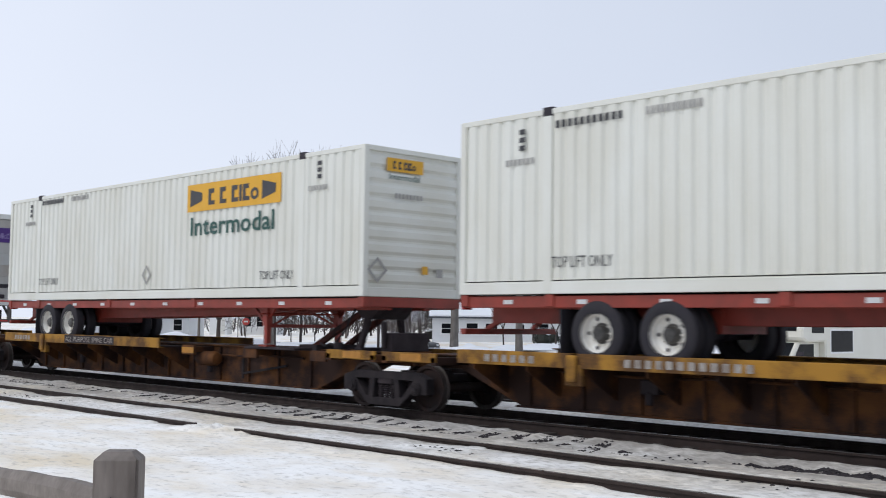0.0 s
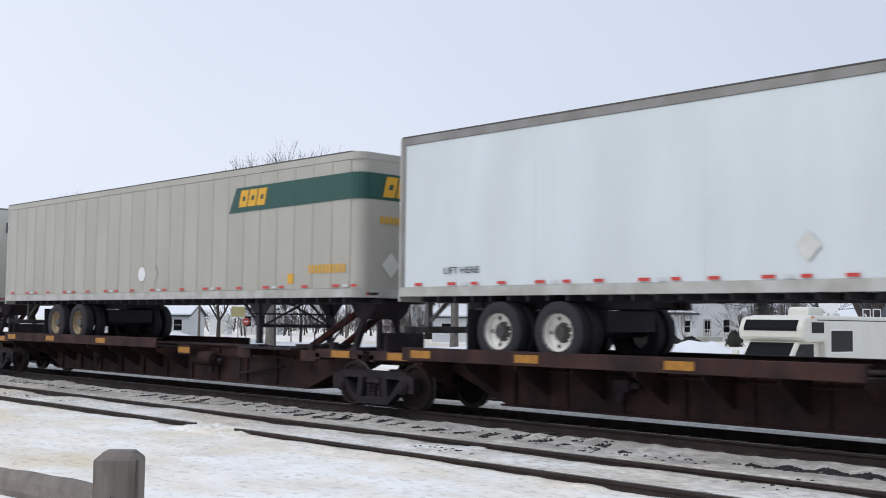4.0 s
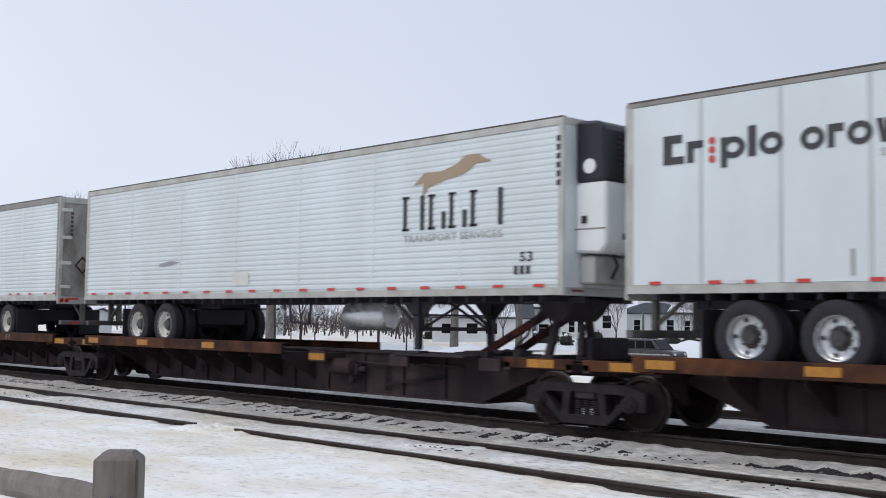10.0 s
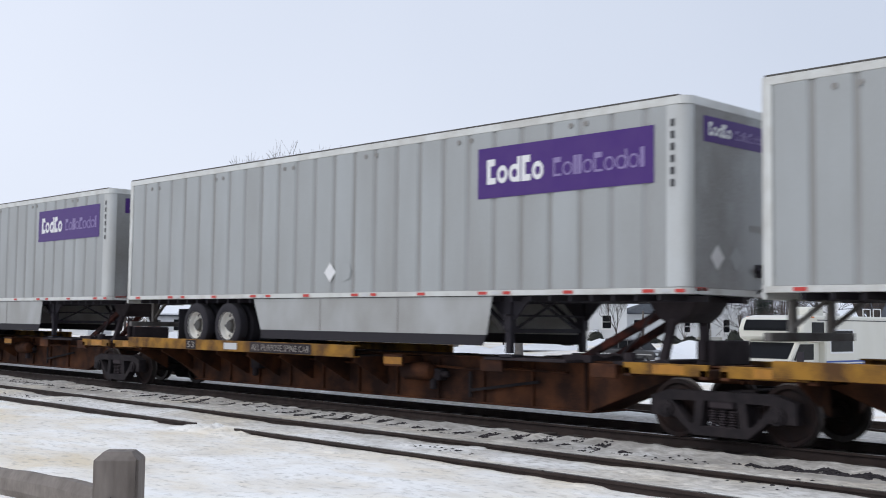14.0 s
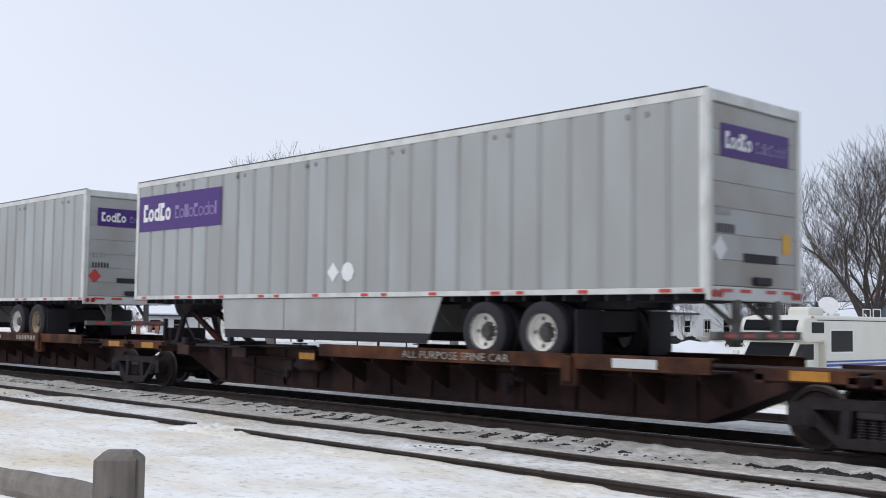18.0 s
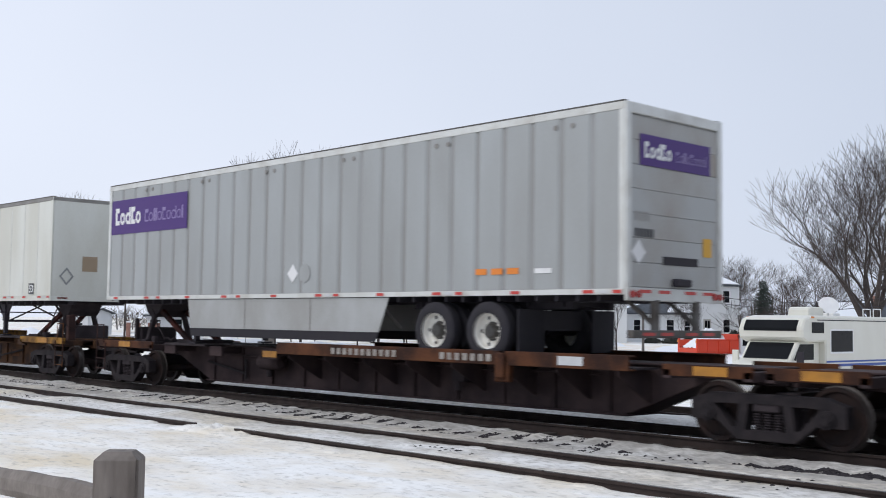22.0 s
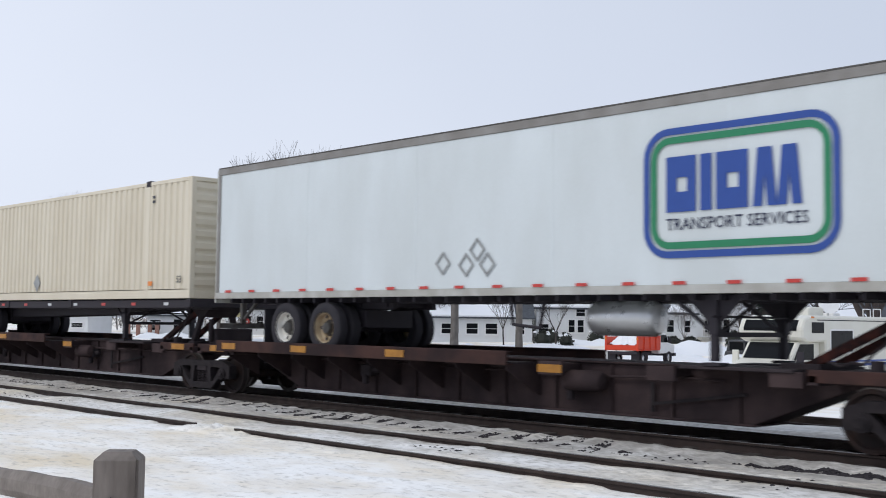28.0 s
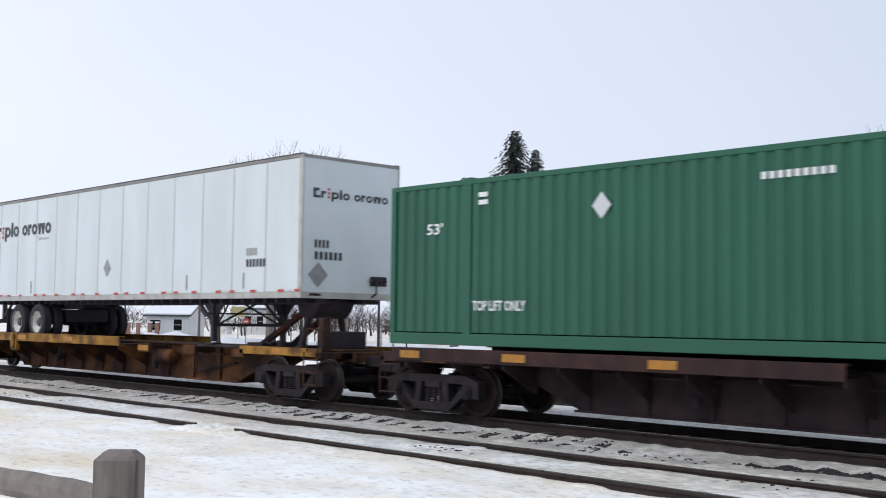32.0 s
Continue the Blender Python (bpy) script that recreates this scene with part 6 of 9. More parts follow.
# plain white vans
for key, x in (("3", 6.49), ("4", 6.49), ("A7", 7.35)):
    tr, ex = T[key]
    if key != "A7":
        on_side(tr, "size_patch", plate(0.34, 0.3, INK, "size_patch"), x - 0.04, 2.46)
    on_side(tr, "stencil", letters("53", 0.26, 0.24, INK if key == "A7" else WHITE_INK, 0.02), x, 2.5, 0.018)
    on_side(tr, "stencil", letters("LIFT HERE", 0.87, 0.13, INK, 0.01), 4.1 if key == "A7" else 4.35, 2.46)
    on_side(tr, "stencil", letters("LIFT HERE", 0.85, 0.11, INK, 0.01), -6.93, 2.46)
    part("placard", diamond(0.36, 0.42, GREY_INK if key == "A7" else PATCH, key == "A7"), tr, (-0.1, -HALF_W - 0.012, 2.68))
    on_end(tr, "placard", diamond(0.4, 0.44, PATCH_GREY, True), 1, -0.2, 2.65, 0.01)
    on_end(tr, "label_patch", plate(0.2, 0.22, PATCH_GREY, "label_patch"), 1, -0.75, 2.55, 0.01)
    on_end(tr, "label_patch", plate(0.2, 0.5, PATCH_GREY, "label_patch"), 1, 0.7, 3.3, 0.01)
tr = T["A7"][0]
on_side(tr, "outline_square", mesh("outline_square", Geo().box(0, 0.4, -0.004, 0, 0, 0.02).box(0, 0.4, -0.004, 0, 0.38, 0.4).box(0, 0.02, -0.004, 0, 0.02, 0.38).box(0.38, 0.4, -0.004, 0, 0.02, 0.38), GREY_INK), -0.26, 3.43)

# tan trailer with a green stripe
tr = T["a"][0]
g = Geo().prism([(3.62, 3.92), (7.83, 3.96), (7.83, 4.47), (3.9, 4.45)], -0.004, 0)
part("green_stripe", mesh("green_stripe", g, DKGREEN_INK), tr, (0, -HALF_W - 0.006, 0), "dark green stripe")
ring = rounded(-BODY_L / 2, BODY_L / 2, -HALF_W, HALF_W, 0.25, 1)
g = Geo()
for (a, b), (c, e) in zip(ring[:-2], ring[1:-2]):
    g.beam((a, b, 4.215), (c, e, 4.215), 0.016, 0.51)
part("nose_stripe", mesh("nose_stripe", g, DKGREEN_INK), tr, (0, 0, 0), "dark green stripe")
on_side(tr, "emblem", blocks("bbb", 1.0, 0.36, GOLD_INK, 0.25), 3.98, 4.03, 0.012, "golden block emblem")
on_end(tr, "emblem", blocks("bbb", 1.0, 0.4, GOLD_INK, 0.25), 1, -0.75, 4.02, 0.016, "golden block emblem")
on_side(tr, "number_mark", digits(11, 1.2, 0.17, GOLD_INK), 6.5, 2.55, 0.006)
on_end(tr, "number_mark", digits(11, 1.2, 0.14, GOLD_INK), 1, -0.8, 3.5, 0.016)
on_side(tr, "label_patch", plate(0.2, 0.2, GOLD_INK, "label_patch"), 5.82, 2.36, 0.006)
part("placard", mesh("placard", Geo().cyl((0, 0, 0), 0.19, 0.006, "y", 6), WHITE_INK), tr, (-0.12, -HALF_W - 0.008, 2.68))
part("placard", diamond(0.36, 0.42, TAN), tr, (0.47, -HALF_W - 0.008, 2.67))
on_end(tr, "placard", diamond(0.46, 0.5, CREAM), 1, -0.5, 2.7, 0.014)
on_end(tr, "placard", diamond(0.46, 0.5, BROWN), 1, 0.1, 2.7, 0.014)

# cream trailer with huge navy shapes
tr = T["b"][0]
for c, x, w, h, z in (("B", -7.12, 1.18, 1.48, 2.82), ("o", -6.02, 1.36, 1.66, 2.8), ("q", -4.72, 1.40, 1.63, 2.82), ("d", -3.33, 1.32, 1.52, 2.86), ("w", -2.07, 1.67, 1.57, 2.88), ("q", -0.23, 1.2, 1.6, 2.84)):
    on_side(tr, "emblem", blocks(c, w, h, NAVY), x, z, 0.004, "huge navy block emblem")
on_side(tr, "emblem", mesh("logo", Geo().prism([(0, 1.06), (0.36, 1.06), (0.62, 0.5), (0.8, 1.1), (1.15, 1.1), (0.68, -0.36), (0.3, -0.36), (0.44, 0.08)], -0.004, 0), NAVY), 1.02, 2.9, 0.004, "huge navy block emblem")
on_side(tr, "emblem", mesh("logo", Geo().lathe([(0.09, -0.002), (0.12, -0.002), (0.12, 0.002), (0.09, 0.002)], (0, 0, 0), "y", 16, True), NAVY), 2.1, 2.98, 0.006)
on_side(tr, "stencil", letters("your way.", 3.5, 0.82, INK), 3.3, 2.8, 0.006, "dark grey slogan")
on_side(tr, "number_mark", digits_down(6, 0.12, 1.1, INK), 7.96, 4.2, 0.008)
on_end(tr, "emblem", blocks("booodso", 1.5, 0.3, NAVY), 1, -0.9, 4.15, 0.01)
on_side(tr, "label_patch", plate(1.0, 0.42, PATCH, "label_patch"), -7.85, 2.34, 0.004)
for k in (0.25, 0.72):
    part("placard", shared("plac_hollow", lambda: diamond(0.36, 0.38, GREY_INK, True)), tr, (-7.85 + k, -HALF_W - 0.01, 2.55))
for x in (-2.03, 2.49, -6.5):
    for z in (4.5, 4.65):
        part("vent_plug", shared("vent_plug", lambda: None), tr, (x, -HALF_W - 0.004, z))

# clean white plate trailer
tr = T["c"][0]
part("placard", diamond(0.36, 0.4, GREY_INK), tr, (0.24, -HALF_W - 0.006, 2.68))
on_side(tr, "caution_label", plate(0.5, 0.08, ORANGE_INK, "caution_label"), 5.05, 2.34, 0.006)
on_side(tr, "stencil", letters("53", 0.2, 0.2, INK, 0.02), -7.8, 2.5, 0.006)
on_end(tr, "placard", diamond(0.36, 0.4, INK), 1, -0.75, 2.75, 0.036)

# refrigerated trailer with green marks
tr = T["d"][0]
on_side(tr, "emblem", blocks("bs", 0.62, 0.2, DKGREEN_INK), 1.6, 4.1, 0.004)
on_side(tr, "stencil", letters("TRANSPORTATION SERVICES, INC.", 3.55, 0.2, DKGREEN_INK, 0.012), 2.32, 4.1, 0.004)
on_side(tr, "green_line", plate(4.25, 0.07, DKGREEN_INK, "green_line"), 1.58, 3.98, 0.004)
on_side(tr, "stencil", letters("DALLAS, TEXAS", 1.65, 0.18, DKGREEN_INK, 0.012), 2.98, 3.77, 0.004)
ring = Geo().lathe([(0.50, -0.003), (0.57, -0.003), (0.57, 0.001), (0.50, 0.001)], (0, 0, 0), "y", 36, True)
on_side(tr, "round_badge", mesh("round_badge", ring, DKGREEN_INK), 6.78, 4.0, 0.004, "dark green ring emblem")
for k in (-0.28, 0.0, 0.28):
    on_side(tr, "emblem", mesh("logo", Geo().box(-0.09, -0.01, -0.004, 0, -0.33, 0.33).box(0.04, 0.1, -0.004, 0, -0.33, 0.33), DKGREEN_INK), 6.78 + k, 4.0, 0.004)
on_side(tr, "number_mark", digits(10, 1.3, 0.09, GREY_INK), 6.14, 3.26, 0.004)
on_side(tr, "stencil", letters("53", 0.24, 0.2, INK, 0.01), 6.7, 2.5, 0.004)
on_side(tr, "number_mark", digits_down(5, 0.09, 0.85, INK), 7.85, 4.3, 0.008)
on_side(tr, "number_mark", digits_down(4, 0.04, 0.5, GREY_INK), 5.6, 2.9, 0.004)

# small sign on a white plate trailer
tr = T["e"][0]
on_side(tr, "emblem", blocks("hohhoo", 1.12, 0.2, INK), 5.15, 4.1, 0.006)
on_side(tr, "stencil", letters("TRUCK LINE", 1.12, 0.13, RED_INK, 0.015), 5.15, 3.93, 0.006)
on_side(tr, "blue_bar", plate(1.12, 0.1, BLUE_INK, "blue_bar"), 5.15, 3.79, 0.006)
on_side(tr, "number_mark", digits_down(5, 0.1, 1.1, NAVY), 7.96, 3.6, 0.008)
on_side(tr, "stencil", letters("53", 0.24, 0.2, INK, 0.01), 7.6, 2.52, 0.006)
on_side(tr, "blue_bar", plate(0.3, 0.09, BLUE_INK, "blue_bar"), 7.6, 2.36, 0.006)
on_end(tr, "blue_bar", plate(0.22, 0.08, BLUE_INK, "blue_bar"), 1, 0.9, 4.5, 0.006)
for y in (-1.0, -0.5):
    on_end(tr, "label_patch", plate(0.18, 0.35, PATCH, "label_patch"), 1, y, 2.45, 0.006)

# trailers with dark blocks and red dots
for key in ("f", "B8"):
    tr = T[key][0]
    on_side(tr, "emblem", blocks("hr", 0.72, 0.42, INK), -7.46, 3.93, 0.006, "dark block emblem")
    for z in (3.9, 4.03, 4.16):
        part("emblem", shared("tc_dot", lambda: mesh("logo", Geo().cyl((0, -0.002, 0), 0.055, 0.004, "y", 8), RED_INK)), tr, (-6.62, -HALF_W - 0.006, z + 0.05), "red dot")
    on_side(tr, "emblem", blocks("pio", 1.0, 0.42, INK), -6.5, 3.93, 0.006, "dark block emblem")
    on_side(tr, "emblem", blocks("orowo", 1.9, 0.42, INK), -5.3, 3.93, 0.006, "dark block emblem")
    on_side(tr, "stencil", letters("Services", 0.7, 0.1, GREY_INK), -4.2, 3.76, 0.006)
    part("placard", diamond(0.36, 0.44, PATCH_GREY), tr, (-0.1, -HALF_W - 0.008, 2.88))
    on_side(tr, "number_mark", digits(4, 0.42, 0.16, GREY_INK), 6.1, 2.98, 0.006)
    on_side(tr, "number_mark", digits(6, 0.75, 0.16, INK), 6.1, 2.74, 0.006)
    for x in (-4.6, 3.7, 6.0):
        on_side(tr, "scuff", plate(0.05, 0.34, GREY_INK, "scuff"), x, 2.28, 0.006)
    on_end(tr, "emblem", blocks("hr", 0.35, 0.2, INK), 1, -1.05, 4.12, 0.006)
    on_end(tr, "emblem", shared("tc_dots", lambda: mesh("logo", Geo().cyl((0, -0.002, 0.03), 0.03, 0.004, "y", 8).cyl((0, -0.002, 0.11), 0.03, 0.004, "y", 8).cyl((0, -0.002, 0.19), 0.03, 0.004, "y", 8), RED_INK)), 1, -0.64, 4.12, 0.006)
    on_end(tr, "emblem", blocks("pio", 0.5, 0.2, INK), 1, -0.58, 4.12, 0.006)
    on_end(tr, "emblem", blocks("orowo", 0.95, 0.2, INK), 1, 0.02, 4.12, 0.006)
    on_end(tr, "number_mark", digits(4, 0.4, 0.16, INK), 1, -1.0, 3.1, 0.006)
    on_end(tr, "number_mark", digits(6, 0.75, 0.16, INK), 1, -1.0, 2.86, 0.006)
    on_end(tr, "placard", diamond(0.5, 0.52, PATCH_GREY), 1, -0.88, 2.55, 0.006)

# finely ribbed trailers with a thin serif emblem and a running-animal shape
for key, x0 in (("g", 4.3), ("h", -6.85)):
    tr = T[key][0]
    g = Geo()
    for k, w in ((0.0, 0.55), (0.68, 0.42), (1.2, 0.42), (1.72, 0.74)):
        g.box(k, k + 0.09, -0.004, 0, 0, 0.62).box(k - 0.03, k + 0.16, -0.004, 0, 0, 0.04).box(k - 0.03, k + 0.16, -0.004, 0, 0.58, 0.62)
        g.box(k + w - 0.1, k + w, -0.004, 0, 0, 0.3 if w == 0.42 else 0.62)
    on_side(tr, "emblem", mesh("logo", g, INK), x0, 3.25, 0.004, "black serif-like emblem")
    on_side(tr, "stencil", letters("TRANSPORT SERVICES", 2.45, 0.13, GREY_INK, 0.005), x0, 3.04, 0.004)
    s = -1 if key == "h" else 1
    o = [(-1.0, -0.1), (-0.7, 0.12), (-0.3, 0.1), (0.1, 0.2), (0.35, 0.34), (0.6, 0.34), (0.95, 0.18), (0.6, 0.18), (0.3, 0.02), (0.0, -0.02), (-0.3, -0.08), (-0.55, -0.12), (-0.75, -0.3), (-0.72, -0.06)]
    part("emblem", mesh("logo", Geo().prism([(s * a, b) for a, b in o], -0.004, 0), BROWN_INK if key == "g" else GREY_INK), tr, (x0 + 1.25, -HALF_W - 0.004, 4.15), "bronze running-animal shape")
    on_side(tr, "stencil", letters("53", 0.28, 0.16, INK, 0.01), 7.15 if key == "g" else -7.85, 2.62, 0.004)
    on_side(tr, "number_mark", digits(3, 0.4, 0.13, INK), 7.0 if key == "g" else -7.9, 2.42, 0.004)
tr = T["g"][0]
on_side(tr, "dent_patch", mesh("dent_patch", Geo().prism([(0, 0), (0.5, 0.02), (1.0, 0.08), (0.6, 0.12), (0.1, 0.07)], -0.004, 0), PATCH_GREY), -4.4, 2.84, 0.004)
on_side(tr, "number_mark", digits_down(6, 0.1, 0.85, INK), 7.92, 4.6, 0.01)
on_side(tr, "label_patch", plate(0.6, 0.3, PATCH, "label_patch"), -1.2, 2.35, 0.004)
tr = T["h"][0]
for dx, z in ((-0.43, 2.85), (0.22, 2.55)):
    part("placard", shared("plac_big", lambda: diamond(0.5, 0.62, GREY_INK, True)), tr, (dx, -HALF_W - 0.006, z))
on_side(tr, "scuff", plate(0.06, 0.42, GREY_INK, "scuff"), 4.0, 2.3, 0.004)
on_end(tr, "emblem", blocks("ssis", 1.3, 0.34, INK), 1, -0.55, 3.95, 0.04)
on_end(tr, "number_mark", digits_down(6, 0.09, 0.7, INK), 1, -0.98, 4.5, 0.04)
for y in (-0.6, 0.3):
    on_end(tr, "placard", shared("plac_big2", lambda: diamond(0.46, 0.5, BROWN, True)), 1, y, 3.05 if y < 0 else 2.8, 0.04)

# aged cream trailer
tr = T["A6"][0]
on_side(tr, "stencil", letters("AIR-RIDE EQUIPPED", 1.16, 0.12, INK, 0.012), -6.34, 2.48, 0.006)
on_side(tr, "stencil", letters("LIFT HERE", 0.85, 0.11, INK, 0.01), -4.99, 2.27, 0.006)
on_side(tr, "label_patch", plate(0.9, 0.5, PATCH_GREY, "label_patch"), 2.9, 2.33, 0.006)
on_side(tr, "stencil", letters("LIFT HERE", 0.85, 0.12, INK, 0.01), 2.95, 2.38, 0.012)
on_side(tr, "size_patch", plate(0.34, 0.3, INK, "size_patch"), 6.68, 2.26, 0.006)
on_side(tr, "stencil", letters("53", 0.26, 0.22, WHITE_INK, 0.02), 6.72, 2.3, 0.012)
part("placard", diamond(0.36, 0.42, PATCH_GREY, True), tr, (-0.2, -HALF_W - 0.008, 2.62))
on_end(tr, "placard", diamond(0.42, 0.5, PATCH_GREY, True), 1, -0.85, 2.75, 0.006)
on_end(tr, "label_patch", plate(0.45, 0.42, BROWN_INK, "label_patch"), 1, -0.4, 2.9, 0.006)
on_end(tr, "label_patch", plate(0.2, 0.4, PATCH_GREY, "label_patch"), 1, 0.75, 3.2, 0.006)
on_end(tr, "caution_label", plate(0.12, 0.14, LIME_INK, "caution_label"), 1, 0.95, 2.4, 0.006)

# white ribbed trailer with a two-colour square
tr = T["A8"][0]
on_side(tr, "emblem_square", plate(1.92, 0.86, ORANGE_INK, "emblem_square"), 4.86, 3.73, 0.004, "orange and blue emblem square")
on_side(tr, "emblem", mesh("logo", Geo().prism([(0.75, 0), (1.92, 0), (1.92, 0.86), (1.3, 0.86)], -0.004, 0), BLUE_INK), 4.86, 3.73, 0.009)
on_side(tr, "emblem", mesh("logo", Geo().prism([(0, 0.12), (0.38, 0.43), (0, 0.78)], -0.004, 0).prism([(1.1, 0), (1.92, 0), (1.92, 0.36), (1.3, 0.36)], -0.004, 0), RAIL_GREY), 4.86, 3.73, 0.014)
on_side(tr, "emblem", blocks("bbb", 0.55, 0.17, INK), 4.86, 3.48, 0.006)
on_side(tr, "stencil", letters("Worldwide", 1.3, 0.17, INK, 0.01), 5.5, 3.48, 0.006)
on_side(tr, "number_mark", digits_down(6, 0.09, 0.8, INK), 7.93, 4.2, 0.008)
on_end(tr, "emblem_square", plate(0.9, 0.45, ORANGE_INK, "emblem_square"), 1, -0.3, 4.0, 0.006)
for k in (0, 0.4):
    part("placard", shared("plac_hollow", lambda: None), tr, (-7.7 + k, -HALF_W - 0.006, 2.62))

# shield trailer
tr = T["B2"][0]
on_side(tr, "emblem", blocks("bbibs", 1.75, 0.46, INK, 0.1), -2.78, 3.93, 0.004, "black block emblem")
on_side(tr, "emblem", mesh("logo", Geo().prism([(0, 0), (1.75, 0.0), (1.68, 0.12), (0.02, 0.12)], -0.004, 0), INK), -2.78, 4.4, 0.004)
on_side(tr, "stencil", letters("INTERMODAL", 3.3, 0.36, INK, 0.005), -0.8, 3.93, 0.004)
sh = [(0, -0.75), (0.45, -0.5), (0.72, 0.15), (0.85, 0.33), (0, 0.5), (-0.85, 0.33), (-0.72, 0.15), (-0.45, -0.5)]
part("shield", mesh("shield", Geo().prism(sh, -0.004, 0), INK), tr, (0.0, -HALF_W - 0.004, 3.4), "dark shield emblem")
part("shield_line", mesh("shield_line", Geo().prism([(-0.35, -0.35), (-0.28, -0.35), (-0.1, 0.32), (-0.16, 0.32)], -0.004, 0).box(0.02, 0.08, -0.004, 0, -0.4, 0.34).box(0.08, 0.3, -0.004, 0, 0.1, 0.2).box(0.08, 0.34, -0.004, 0, -0.16, -0.06).box(0.08, 0.3, -0.004, 0, -0.4, -0.32), PATCH_GREY), tr, (0.0, -HALF_W - 0.01, 3.4))
on_side(tr, "emblem", mesh("logo", Geo().prism([(0, 0.05), (0.25, 0.0), (0.95, 0.02), (1.1, 0.16), (1.0, 0.26), (0.5, 0.25), (0.1, 0.22)], -0.004, 0), LIME_INK), -5.45, 2.98, 0.004, "leaf green badge")
on_side(tr, "number_mark", digits(18, 2.7, 0.1, INK), -1.39, 2.39, 0.008)
on_end(tr, "emblem", blocks("bbibs", 0.95, 0.3, INK), 1, -0.85, 4.05, 0.04)
on_end(tr, "emblem", blocks("ssss", 0.8, 0.2, INK), 1, 0.2, 4.0, 0.04)
on_end(tr, "number_mark", digits(4, 0.35, 0.1, INK), 1, -1.1, 2.72, 0.04)

# badge trailer
tr = T["B3"][0]


def round_frame(w, h, r, t, mat):
    g = Geo()
    n = 6
    pts = []
    for cx, cz, a0 in ((w / 2 - r, h / 2 - r, 0), (-w / 2 + r, h / 2 - r, 90), (-w / 2 + r, -h / 2 + r, 180), (w / 2 - r, -h / 2 + r, 270)):
        for i in range(n + 1):
            a = radians(a0 + 90 * i / n)
            pts.append((cx, cz, math.cos(a), math.sin(a)))
    k = len(pts)
    vs = [(cx + (r - q) * c, y, cz + (r - q) * s) for y in (-0.004, 0) for q in (0, t) for cx, cz, c, s in pts]
    fs = []
    for i in range(k):
        j = (i + 1) % k
        fs += [(i, j, k + j, k + i), (i, 2 * k + i, 2 * k + j, j), (k + i, k + j, 3 * k + j, 3 * k + i), (2 * k + i, 3 * k + i, 3 * k + j, 2 * k + j)]
    return mesh("badge_frame", g.add(vs, fs), mat)


part("badge_frame", round_frame(3.06, 1.88, 0.42, 0.10, BLUE_INK), tr, (4.92, -HALF_W - 0.004, 3.52), "blue rounded frame")
part("badge_frame", round_frame(2.80, 1.62, 0.32, 0.10, GREEN_INK), tr, (4.92, -HALF_W - 0.004, 3.52), "green rounded frame")
on_side(tr, "emblem", blocks("bibm", 2.2, 0.8, BLUE_INK), 3.75, 3.24, 0.004, "blue block emblem")
on_side(tr, "stencil", letters("TRANSPORT SERVICES", 2.22, 0.17, NAVY, 0.005), 3.78, 2.98, 0.004)
for dx, z in ((-0.87, 2.64), (-0.3, 2.6), (0.2, 2.6), (-0.04, 2.85)):
    part("placard", shared("plac_scuff", lambda: diamond(0.38, 0.42, PATCH_GREY, True)), tr, (dx, -HALF_W - 0.004, z))
on_side(tr, "number_mark", digits_down(6, 0.09, 0.7, INK), 7.86, 4.5, 0.01)
on_side(tr, "stencil", letters("53", 0.26, 0.16, INK, 0.01), 7.4, 2.5, 0.006)

# beige container
on_side(C4, "number_mark", digits(10, 1.15, 0.12, INK), -5.62, 4.42, 0.004)
for x in (-6.42, 6.3):
    on_side(C4, "number_mark", digits_down(2, 0.16, 0.22, INK), x, 4.55, 0.004)
part("placard", diamond(0.44, 0.5, PATCH_GREY), C4, (0.04, -HALF_W - 0.004, 2.56))
on_side(C4, "caution_label", plate(0.14, 0.12, ORANGE_INK, "caution_label"), -6.45, 2.4, 0.006)
on_side(C4, "stencil", letters("53", 0.2, 0.16, INK, 0.01), 7.5, 2.45, 0.004)
on_side(C4, "caution_label", plate(0.2, 0.1, ORANGE_INK, "caution_label"), 6.2, 2.4, 0.006)
on_end(C4, "placard", diamond(0.6, 0.62, RAIL_GREY), 1, -0.1, 2.72, 0.006)
on_end(C4, "caution_label", plate(0.3, 0.14, LIME_INK, "caution_label"), 1, -0.25, 2.62, 0.012)

# striped trailer
tr = T["B5"][0]
on_side(tr, "blue_stripe", plate(11.85, 0.1, BLUE_INK, "blue_stripe"), -8.03, 3.2, 0.006, "long blue stripe")
on_side(tr, "emblem", blocks("hohhoo", 2.4, 0.4, NAVY, 0.15), 3.9, 3.7, 0.006, "navy block emblem")
on_side(tr, "stencil", letters("TRUCK LINE   SINCE 1957", 2.4, 0.14, BROWN_INK, 0.005), 3.95, 3.5, 0.006)
on_side(tr, "stencil", letters("NORTHFIELD, MN", 1.8, 0.13, NAVY, 0.008), 4.23, 3.26, 0.006)
on_side(tr, "stencil", letters("53", 0.26, 0.2, BLUE_INK, 0.01), 7.4, 2.5, 0.006)
on_side(tr, "number_mark", digits_down(5, 0.1, 1.1, NAVY), 7.93, 3.62, 0.01)
on_side(tr, "number_mark", digits(16, 1.95, 0.09, RED_INK), -6.25, 2.9, 0.006)

